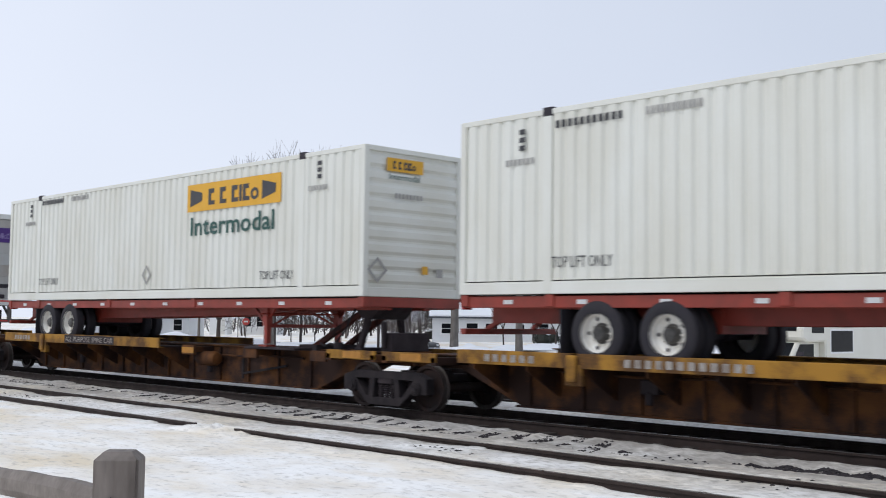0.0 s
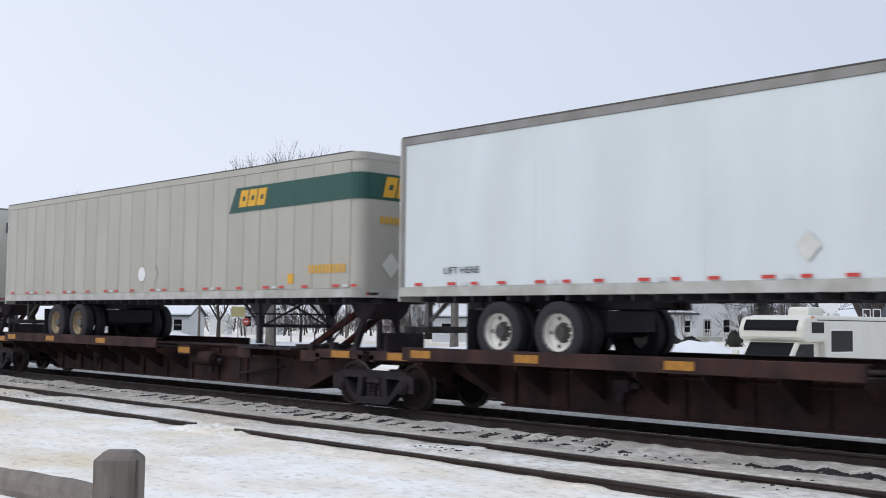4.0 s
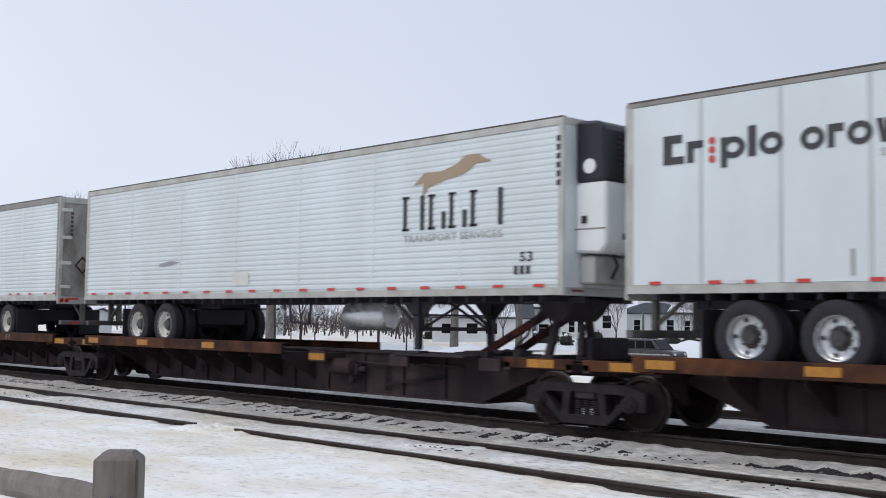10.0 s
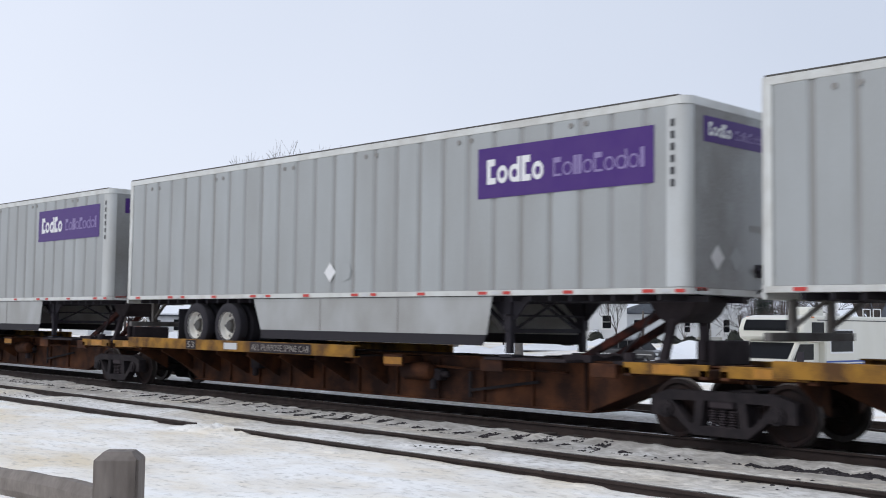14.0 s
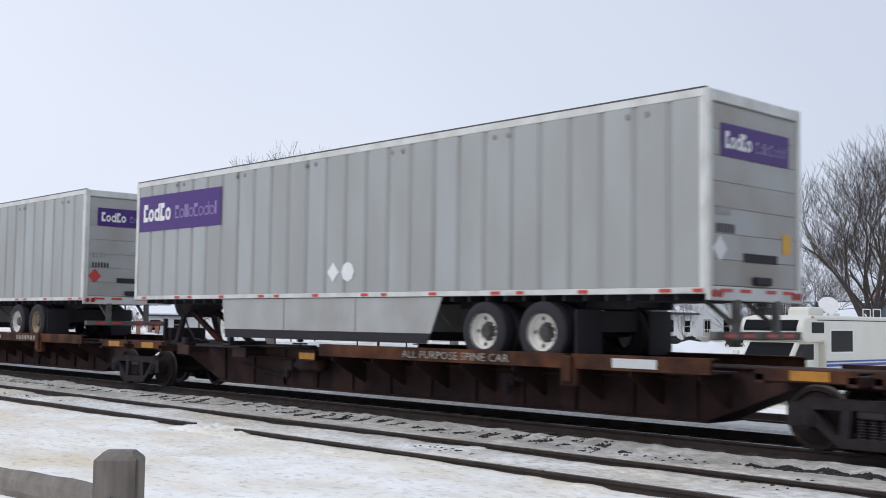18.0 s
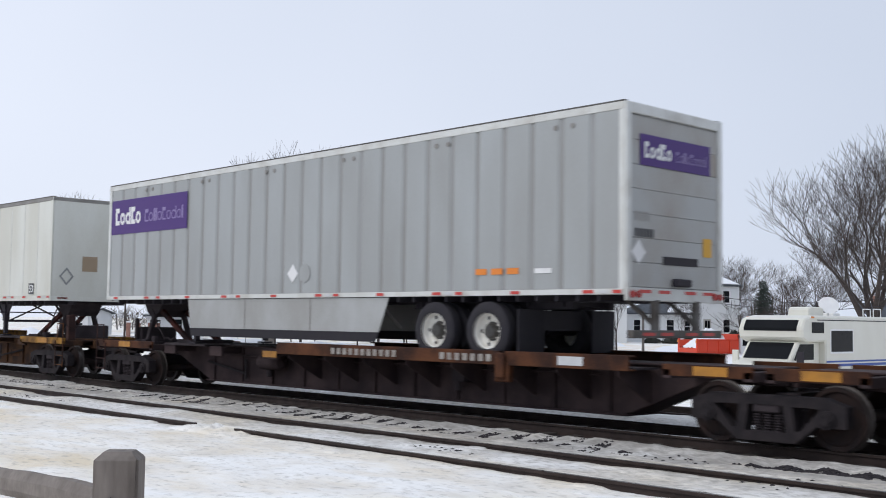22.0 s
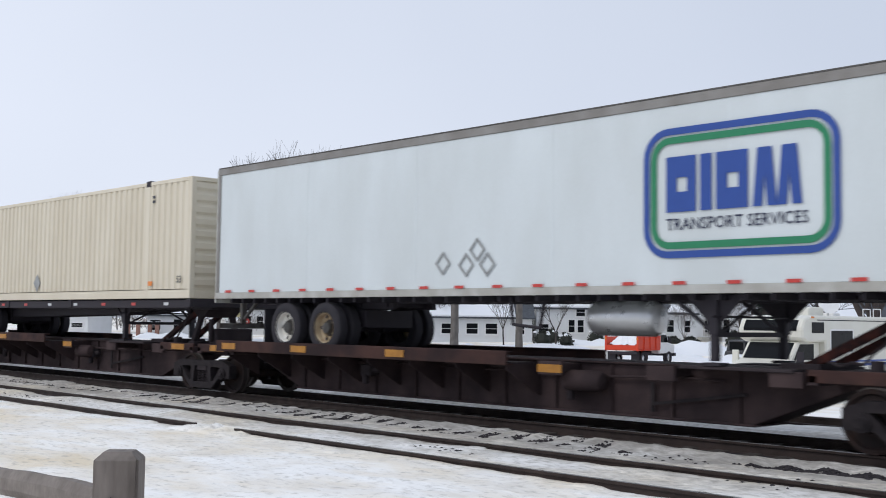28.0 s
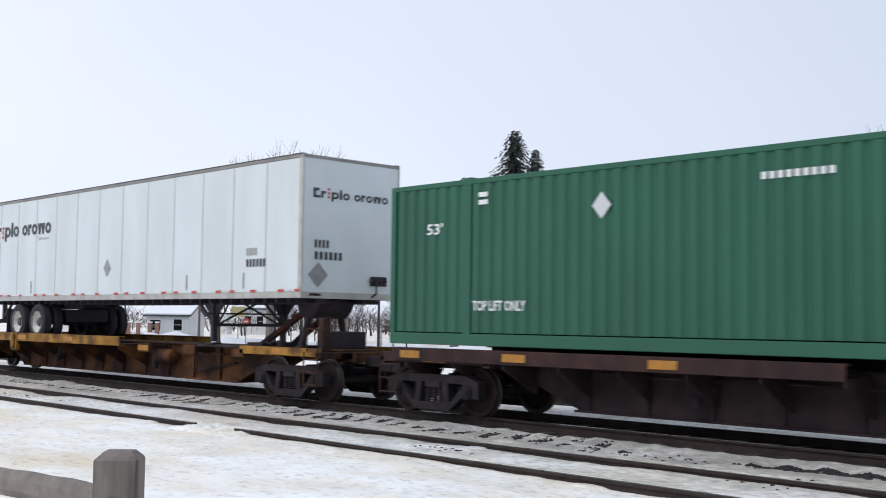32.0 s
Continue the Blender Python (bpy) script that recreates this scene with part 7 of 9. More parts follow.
# cream refrigerated trailer with rubbed-off marks
tr = T["B6"][0]
random.seed(5)
for k in range(26):
    x = random.choice([random.uniform(-6.6, -3.2), random.uniform(-6.6, -3.2), random.uniform(0, 6)])
    z = 3.45 + 0.1 * (x + 6.6) * 0.9 + random.uniform(-0.14, 0.14) if x < -3 else random.uniform(2.5, 4.6)
    r = random.uniform(0.025, 0.09)
    o = [(r * random.uniform(0.6, 1.2) * math.cos(a), r * random.uniform(0.6, 1.2) * math.sin(a)) for a in (0, 0.9, 1.8, 2.7, 3.6, 4.5, 5.4)]
    part("bare_spot", mesh("bare_spot", Geo().prism(o, -0.003, 0), GREY_INK), tr, (x, -HALF_W - 0.001, z))
for dx, mt in ((-0.42, PATCH_GREY), (0.06, PATCH)):
    part("placard", diamond(0.42, 0.5, mt), tr, (dx, -HALF_W - 0.004, 2.45))
on_side(tr, "number_mark", digits_down(8, 0.11, 1.3, INK), 7.76, 4.33, 0.01)
on_side(tr, "stencil", letters("53", 0.24, 0.18, INK, 0.01), 7.35, 2.36, 0.006)
on_side(tr, "number_mark", digits(8, 0.8, 0.07, GREY_INK), -6.8, 2.3, 0.006)

# green container
on_side(C7, "orange_square", plate(1.56, 0.98, GOLD_INK, "orange_square"), 2.27, 2.72, 0.004, "golden orange square")
on_side(C7, "emblem", blocks("b", 0.46, 0.7, BROWN), 2.42, 2.86, 0.009)
on_side(C7, "emblem", blocks("mp", 0.8, 0.6, BLUE_INK), 2.9, 2.98, 0.009)
on_side(C7, "stencil", letters("53'", 0.5, 0.22, WHITE_INK, 0.02), 6.85, 3.1, 0.004)
on_side(C7, "stencil", letters("53'", 0.4, 0.2, WHITE_INK, 0.02), -7.1, 3.15, 0.004)
on_side(C7, "number_mark", digits(10, 1.22, 0.17, WHITE_INK), 6.52, 3.5, 0.004)
for x, w in ((4.55, 1.22), (-5.95, 1.2)):
    on_side(C7, "stencil", letters("TOP LIFT ONLY", w, 0.17, WHITE_INK, 0.02), x, 1.82, 0.004)
part("placard", diamond(0.36, 0.42, TAPE_WHITE), C7, (-3.21, -HALF_W - 0.004, 3.43))
on_side(C7, "number_mark", digits(9, 1.1, 0.1, WHITE_INK), -0.52, 3.6, 0.004)
for x in (5.5, -5.85):
    on_side(C7, "number_mark", digits_down(2, 0.26, 0.26, WHITE_INK), x, 3.82, 0.004)
on_end(C7, "placard", diamond(0.42, 0.46, PATCH_GREY), 1, -0.85, 3.45, 0.004)
on_end(C7, "orange_square", plate(0.68, 0.46, GOLD_INK, "orange_square"), 1, -0.35, 3.22, 0.004)
on_end(C7, "emblem", blocks("sm", 0.5, 0.3, BLUE_INK), 1, -0.26, 3.3, 0.01)
on_end(C7, "stencil", letters("53", 0.28, 0.2, WHITE_INK, 0.02), 1, -0.1, 2.68, 0.004)
on_end(C7, "label_patch", plate(0.45, 0.3, PATCH, "label_patch"), 1, -0.6, 1.72, 0.004)
on_end(C7, "number_mark", digits_down(8, 0.2, 0.8, PATCH_GREY), 1, 0.55, 3.6, 0.004)
on_end(C7, "number_mark", digits_down(8, 0.2, 0.8, PATCH_GREY), 1, 0.55, 2.3, 0.004)


# ---------- track bed, siding and the snow between ----------
def bed(y0, y1, x0, x1, z, crown, name, label, step=0.5):
    """A strip of ballast with sloping shoulders and an uneven top."""
    xs = np.concatenate([np.arange(x0, -60, 6.0), np.arange(-60, 8, step), np.arange(8, x1, 6.0)])
    ys = [y0 - 0.35, y0, y0 + 0.25, (y0 + y1) / 2, y1 - 0.25, y1, y1 + 0.35]
    hs = [-0.12, 0.0, crown, crown, crown, 0.0, -0.12]
    g = Geo()
    for x in xs:
        for y, h in zip(ys, hs):
            wob = 0.05 * noise.noise((float(x) * 0.9, y * 0.9, 3.0))
            g.v.append((float(x), y + (0.2 * noise.noise((float(x) * 0.6, y, 7.0)) if h <= 0 else 0), z + h + wob * (0.6 if h > 0 else 1.0)))
    n = len(ys)
    g.f = [(i * n + j, (i + 1) * n + j, (i + 1) * n + j + 1, i * n + j + 1) for i in range(len(xs) - 1) for j in range(n - 1)]
    return tagged(new(name, mesh(name, g, BALLAST, smooth=True)), label, "track bed", kind="structure")


# main track ballast; its near-black colour also paints the shadow under the train
bed(13.25, 15.85, -260, 90, -0.2, 0.045, "track_bed", "stone ballast of the main track, free of snow, darkened for the train's shadow")
bed(17.75, 20.3, -260, 90, -0.3, 0.05, "track_bed", "dark stone ballast of the second track beyond")
for s in (-1, 1):
    rail(19.0 + s * 0.75, -0.06, -260, 90, "rail of the second track beyond the train")
for y in (11.0, 9.5):
    if y > 10:
        rail(y, 0.0, -120, 40, "brown rail of the snowed-in siding")
    else:
        rail(y, 0.0, -120, -15.5, "brown rail of the snowed-in siding")
        rail(y, 0.0, -14.35, 40, "brown rail of the snowed-in siding, broken by a snow patch")

# timber ties: each one where they show, beside the viewer
tie_me = mesh("tie", Geo().box(-0.115, 0.115, -1.35, 1.35, -0.2, 0.0), TIE, 0.015)
ties = tagged(new("track_ties"), "dark timber ties under the main track", "ties", kind="structure")
random.seed(11)
for k in range(100):
    x = -52 + k * 0.52
    ob = new("tie", tie_me)
    ob.parent = ties
    ob.location = (x + random.uniform(-0.04, 0.04), TRACK_Y + random.uniform(-0.06, 0.06), -0.135)
    ob.rotation_euler = (0, 0, random.uniform(-0.03, 0.03))

# dirty snow tongues lying on the tie ends
g = Geo()
for k in range(96):
    x = -52 + k * 0.52
    w, y0, y1 = random.uniform(0.12, 0.2), random.uniform(12.85, 13.0), random.uniform(13.38, 13.6)
    z, up = -0.16, random.uniform(0.045, 0.08)
    n = 6
    for i in range(n + 1):
        y = y0 + (y1 - y0) * i / n
        ww = w * (0.75 + 0.5 * math.sin(math.pi * (i + 0.7) / (n + 1.6))) * random.uniform(0.85, 1.15)
        sk = 0.1 * noise.noise((x, y * 3, 1.0))
        hh = up * (1 - 0.75 * (i / n) ** 2) + random.uniform(-0.008, 0.008)
        g.v += [(x - ww + sk, y, z), (x - ww * 0.6 + sk, y, z + hh * 0.8), (x + sk, y, z + hh), (x + ww * 0.6 + sk, y, z + hh * 0.75), (x + ww + sk, y, z)]
    o = len(g.v) - 5 * (n + 1)
    g.f += [(o + 5 * i + q, o + 5 * i + q + 1, o + 5 * i + q + 6, o + 5 * i + q + 5) for i in range(n) for q in range(4)]
tagged(new("tie_snow", mesh("tie_snow", g, SNOW, smooth=True)), "tongues of dirty snow lying on the tie ends", "snow", kind="stuff")

# loose stones and snow lumps along the shoulder
def stone_field(name, label, mat, count, zone, size, flat=0.6):
    random.seed(name)
    g = Geo()
    base = [(1, 0, 0), (-1, 0, 0), (0, 1, 0), (0, -1, 0), (0, 0, 1), (0, 0, -1)]
    fs = [(0, 2, 4), (2, 1, 4), (1, 3, 4), (3, 0, 4), (2, 0, 5), (1, 2, 5), (3, 1, 5), (0, 3, 5)]
    n = 0
    while n < count:
        x, y, keep = zone()
        if not keep:
            continue
        n += 1
        r = random.uniform(*size)
        a = random.uniform(0, 6.28)
        sx, sy, sz = (random.uniform(0.7, 1.5) for _ in range(3))
        c, s = math.cos(a), math.sin(a)
        z = ground_z(x, y) + r * 0.12
        g.add([(x + (p * sx * c - q * sy * s) * r, y + (p * sx * s + q * sy * c) * r, z + w * sz * r * flat) for p, q, w in base], fs)
    return tagged(new(name, mesh(name, g, mat)), label, "stones", kind="stuff")


def shoulder_zone():
    x, y = random.uniform(-48, 2), random.gauss(12.5, 0.17)
    gap = math.cos((x + 0.35 * y) / 0.52 * 2 * math.pi)
    patchy = noise.noise((x * 0.4, y * 1.6, 9.0))
    return x, y, 12.0 < y < 13.0 and (gap < -0.35 and patchy > -0.3 - 0.02 * (x + 14) * (x < -14) if x < -9 else patchy > 0.08 and abs(y - 12.4) < 0.16)


def siding_zone():
    x, y = random.uniform(-26, 0), random.uniform(9.7, 12.4)
    return x, y, noise.noise((x * 0.4, y * 1.2, 5.0)) > 0.32


stone_field("ballast_stone", "dark loose ballast stones showing through the snow", BALLAST, 5200, shoulder_zone, (0.016, 0.04), 0.4)
stone_field("siding_stone", "scattered dark stones and dirt in the siding's snow", BALLAST, 300, siding_zone, (0.012, 0.03), 0.4)


def lump_zone():
    x, y = random.uniform(-45, 2), random.choice([random.gauss(13.35, 0.18), random.gauss(12.4, 0.35), random.gauss(10.2, 0.5)])
    return x, y, noise.noise((x * 0.5, y, 15.0)) > 0.05


def snow_lumps():
    random.seed(21)
    g = Geo()
    n = 0
    while n < 260:
        x, y, keep = lump_zone()
        if not keep:
            continue
        n += 1
        r = random.uniform(0.05, 0.2)
        h = r * random.uniform(0.12, 0.24)
        k = 9
        z = ground_z(x, y) - 0.01
        sx = random.uniform(1.0, 2.2)
        ring = lambda q, up: [(x + math.cos(6.283 * i / k) * r * q * sx * random.uniform(0.85, 1.15), y + math.sin(6.283 * i / k) * r * q * random.uniform(0.85, 1.15), z + up) for i in range(k)]
        vs = ring(1, 0) + ring(0.7, h * 0.7) + [(x, y, z + h)]
        g.add(vs, [(i, (i + 1) % k, k + (i + 1) % k, k + i) for i in range(k)] + [(k + i, k + (i + 1) % k, 2 * k) for i in range(k)])
    return tagged(new("snow_lump", mesh("snow_lump", g, SNOW, smooth=True)), "small ridges and lumps of snow between the tracks", "snow", kind="stuff")


snow_lumps()
# the icy, dirty hump that buries the siding rail
g = Geo()
for j in range(15):
    for i in range(41):
        x, y = -15.9 + 2.0 * i / 40, 9.05 + 0.95 * j / 14
        e = max(0, 1 - ((x + 14.9) / 1.0) ** 2) * max(0, 1 - ((y - 9.52) / 0.47) ** 2)
        g.v.append((x, y, ground_z(x, y) - 0.02 + 0.085 * e ** 0.6 + 0.07 * e * noise.noise((x * 5, y * 5, 3.0)) + 0.03 * e * noise.noise((x * 14, y * 14, 5.0))))
g.f = [(j * 41 + i, j * 41 + i + 1, (j + 1) * 41 + i + 1, (j + 1) * 41 + i) for j in range(14) for i in range(40)]
tagged(new("snow_hump", mesh("snow_hump", g, SNOW, smooth=True)), "low icy hump of dirty snow over a siding rail", "snow")
plank = tagged(new("plank_piece", mesh("plank_piece", Geo().prism([(-0.5, 0), (0.3, -0.03), (0.55, 0.03), (0.2, 0.06)], -0.06, 0.06), TIE, 0.008)), "dark broken timber piece lying in the snow", "debris")
plank.location = (-6.6, 9.75, -0.1)

# ---------- fence by the viewer ----------
GREY_WOOD = material("weathered_grey_wood", (0.27, 0.235, 0.21), 0.85, dark=(0.085, 0.07, 0.062), scale=9.0, amount=0.9, bump=0.014, grain=40.0, streak=0.9, bands=(0.3, 0.75))


GREY_WOOD_X = material("weathered_grey_rail_wood", (0.27, 0.24, 0.215), 0.85, dark=(0.11, 0.09, 0.08), scale=5.0, amount=0.85, bump=0.012, grain=50.0, bands=(0.3, 0.75))


def fence():
    f = thing("split_rail_fence", (-3.53, 1.875, -0.12), "weathered grey split-rail fence with chamfered post", "fence")
    h, w = 1.3, 0.074

    def post_mesh():
        bm = bmesh.new()
        r = bmesh.ops.create_cube(bm, size=1.0)
        for v in bm.verts:
            v.co = Vector((v.co.x * 2 * w, v.co.y * 2 * w * 0.9, (v.co.z + 0.5) * h))
        top = [e for e in bm.edges if all(v.co.z > h - 0.01 for v in e.verts)]
        bmesh.ops.bevel(bm, geom=top, offset=0.028, segments=1, affect="EDGES")
        ups = [e for e in bm.edges if abs(e.verts[0].co.z - e.verts[1].co.z) > 0.5]
        bmesh.ops.bevel(bm, geom=ups, offset=0.008, segments=2, affect="EDGES")
        me = bpy.data.meshes.new("post")
        bm.to_mesh(me)
        bm.free()
        me.materials.append(GREY_WOOD)
        return me
    pm = post_mesh()
    for x, y in ((0, 0), (-2.41, 0.27)):
        ob = part("post", pm, f, (x, y, 0))
        ob.rotation_euler = (0, 0, radians(50))
    part("slot_shadow", mesh("slot_shadow", Geo().prism([(-0.012, 0.0), (0.018, 0.0), (0.014, 0.05), (-0.002, 0.065), (-0.014, 0.045)], -0.004, 0.004), BLACK), f, (0.052, -0.055, 1.09)).rotation_euler = (0, 0, radians(50))
    for zz, drop in ((1.115, -0.13), (0.62, -0.1)):
        g = Geo()
        n = 40
        for i in range(n + 1):
            a = i / n
            c = Vector((-0.02 - 2.41 * a, -0.03 + 0.28 * a, zz + drop * a + 0.008 * math.sin(a * 6)))
            for k in range(8):
                an = math.pi / 8 + k * math.pi / 4
                r = 1.0 + 0.12 * noise.noise((a * 7 + k, zz, k * 0.7))
                taper = 0.75 if i == 0 else 1.0
                g.v.append((c.x, c.y + 0.034 * r * math.cos(an) * 1.08, c.z + 0.056 * r * taper * math.sin(an) * 1.08))
        g.f = [(i * 8 + k, i * 8 + (k + 1) % 8, (i + 1) * 8 + (k + 1) % 8, (i + 1) * 8 + k) for i in range(n) for k in range(8)] + [tuple(range(8)), tuple(n * 8 + k for k in reversed(range(8)))]
        part("rail", mesh("rail", g, GREY_WOOD_X), f)
    return f


fence()

# ---------- the street beyond: vehicles ----------
GLASS_DARK = material("dark_window_glass", (0.008, 0.009, 0.011), 0.15, scale=2.0, amount=0.2, gloss=0.1)
RV_CREAM = material("cream_fibreglass", (0.74, 0.73, 0.66), 0.35, dark=(0.62, 0.60, 0.52), scale=1.0, amount=0.4, streak=0.6)
PLOW_RED = material("orange_red_truck_paint", (0.62, 0.045, 0.012), 0.4, scale=2.0, amount=0.3)
VAN_GREY = material("dark_grey_car_paint", (0.03, 0.032, 0.04), 0.3, dark=(0.07, 0.065, 0.06), scale=2.0, amount=0.5, coat=0.3)
CHROME = material("dull_chrome", (0.55, 0.55, 0.56), 0.25, 0.9, scale=4.0)
HEADLIGHT = material("clear_lamp_glass", (0.75, 0.76, 0.75), 0.1, scale=4.0)


def road_wheel(parent, x, y, r=0.37, w=0.24):
    t = part("wheel", shared(("car_tyre", r, w), lambda: mesh("wheel", Geo().lathe([(r * 0.6, -w / 2), (r * 0.95, -w / 2), (r, -w / 3), (r, w / 3), (r * 0.95, w / 2), (r * 0.6, w / 2)], (0, 0, 0), "y", 20, True), RUBBER, smooth=True)), parent, (x, y, r))
    part("rim", shared(("car_rim", r, w), lambda: mesh("rim", Geo().lathe([(0, -w * 0.4), (r * 0.3, -w * 0.42), (r * 0.6, -w * 0.3), (r * 0.6, w * 0.3), (r * 0.3, w * 0.42), (0, w * 0.4)], (0, 0, 0), "y", 16), CHROME, smooth=True)), t)


def motorhome():
    """Local x is ahead of it, y to its left."""
    rv = thing("motorhome", (-19.72, 34.14, -0.95), "cream motorhome with a blue stripe parked beside the street", "motorhome")
    rv.rotation_euler = (0, 0, radians(-90))
    prof = [(-7.2, 0.55), (-1.6, 0.55), (-1.6, 2.08), (-0.4, 2.04), (-0.05, 2.16), (0.0, 2.5), (-0.22, 2.84), (-0.9, 2.95), (-7.2, 2.95)]
    part("body", mesh("body", Geo().prism(prof, -1.2, 1.2), RV_CREAM, 0.06), rv)
    cab = [(-1.62, 0.5), (0.9, 0.5), (0.97, 1.2), (0.85, 1.34), (0.3, 1.47), (-0.2, 2.07), (-1.62, 2.07)]
    cb = part("cab", mesh("cab", Geo().prism(cab, -0.95, 0.95), RV_CREAM, 0.05), rv)
    part("windshield", mesh("windshield", Geo().prism([(0.3, 1.5), (0.315, 1.505), (-0.16, 2.03), (-0.175, 2.02)], -0.82, 0.82), GLASS_DARK), cb)
    part("grille", mesh("grille", Geo().box(0.95, 0.985, -0.6, 0.6, 0.68, 0.95), BLACK, 0.01), cb)
    part("front_bumper", mesh("front_bumper", Geo().box(0.92, 1.08, -1.0, 1.0, 0.42, 0.6), CHROME, 0.03), cb)
    for s in (-1, 1):
        part("headlight", mesh("headlight", Geo().box(0.955, 0.99, s * 0.78 - 0.12, s * 0.78 + 0.12, 0.72, 0.9), HEADLIGHT, 0.01), cb)
        part("side_window", mesh("side_window", Geo().prism([(-1.2, 1.46), (0.12, 1.46), (-0.28, 1.98), (-1.2, 1.98)], *sorted((s * 0.95, s * 0.96))), GLASS_DARK), cb)
        part("mirror", mesh("mirror", Geo().box(0.1, 0.2, *sorted((s * 1.08, s * 1.32)), 1.3, 1.75).beam((0.1, s * 0.98, 1.45), (0.15, s * 1.1, 1.5), 0.04, 0.04), BLACK if s > 0 else RV_CREAM, 0.02), rv)
        for w, a, b, c, e in ((0, -3.5, -1.95, 1.72, 2.44), (1, -1.45, -0.62, 2.36, 2.72)):
            part("side_window", mesh("side_window", Geo().box(a, b, *sorted((s * 1.2, s * 1.212)), c, e), GLASS_DARK, 0.004), rv)
        for za, zb in ((1.36, 1.42), (1.22, 1.31)):
            part("blue_stripe", mesh("blue_stripe", Geo().box(-7.2, -1.62, *sorted((s * 1.2, s * 1.206)), za, zb), BLUE_INK), rv, (0, 0, 0), "blue side stripe")
        part("window_frame", mesh("window_frame", Geo().box(-3.56, -1.89, *sorted((s * 1.2, s * 1.208)), 1.66, 2.5), WHITE_INK, 0.002), rv)
        part("marker_lamp", mesh("marker_lamp", Geo().box(-0.75, -0.6, *sorted((s * 1.2, s * 1.23)), 2.86, 2.91), LAMP_AMBER), rv)
        part("trim_strip", mesh("trim_strip", Geo().box(-7.2, -1.0, *sorted((s * 1.2, s * 1.208)), 2.78, 2.81), BLACK), rv)
        part("lower_skirt", mesh("lower_skirt", Geo().box(-7.15, -1.65, *sorted((s * 1.1, s * 1.19)), 0.3, 0.56), RV_CREAM, 0.02), rv)
    part("bunk_window", mesh("bunk_window", Geo().prism([(-0.03, 2.42), (0.0, 2.42), (0.012, 2.52), (-0.165, 2.79), (-0.2, 2.77)], -0.98, 0.98), GLASS_DARK), rv)
    for x in (0.1, -5.4):
        for s in (-1, 1):
            road_wheel(rv, x, s * 0.95, 0.38, 0.26)
    part("air_conditioner", mesh("air_conditioner", Geo().prism([(-3.0, 2.92), (-1.9, 2.92), (-1.95, 3.2), (-2.1, 3.26), (-2.9, 3.26), (-3.0, 3.2)], -0.4, 0.4), RV_CREAM, 0.04), rv)
    part("roof_vent", mesh("roof_vent", Geo().box(-4.4, -3.9, -0.3, 0.3, 2.92, 3.08), WHITE_INK, 0.03), rv)
    part("roof_ladder", mesh("roof_ladder", Geo().tube((-7.2, 0.5, 3.25), (-6.6, 0.5, 3.25), 0.02).tube((-7.2, 0.1, 3.25), (-6.6, 0.1, 3.25), 0.02).tube((-7.25, 0.5, 0.8), (-7.2, 0.5, 3.25), 0.02).tube((-7.25, 0.1, 0.8), (-7.2, 0.1, 3.25), 0.02).tube((-6.6, 0.5, 3.25), (-6.6, 0.5, 2.92), 0.02).tube((-6.6, 0.1, 3.25), (-6.6, 0.1, 2.92), 0.02), WHITE_INK), rv)
    gd = Geo().lathe([(0.02, 0.0), (0.2, 0.05), (0.36, 0.16)], (0, 0, 0), "x", 16)
    dish = part("satellite_dish", mesh("satellite_dish", gd, WHITE_INK, smooth=True), rv, (-3.3, 0.4, 3.25))
    dish.rotation_euler = (0, radians(-35), radians(40))
    part("dish_arm", mesh("dish_arm", Geo().tube((-3.3, 0.4, 2.92), (-3.3, 0.4, 3.25), 0.03), WHITE_INK), rv)
    return rv


motorhome()


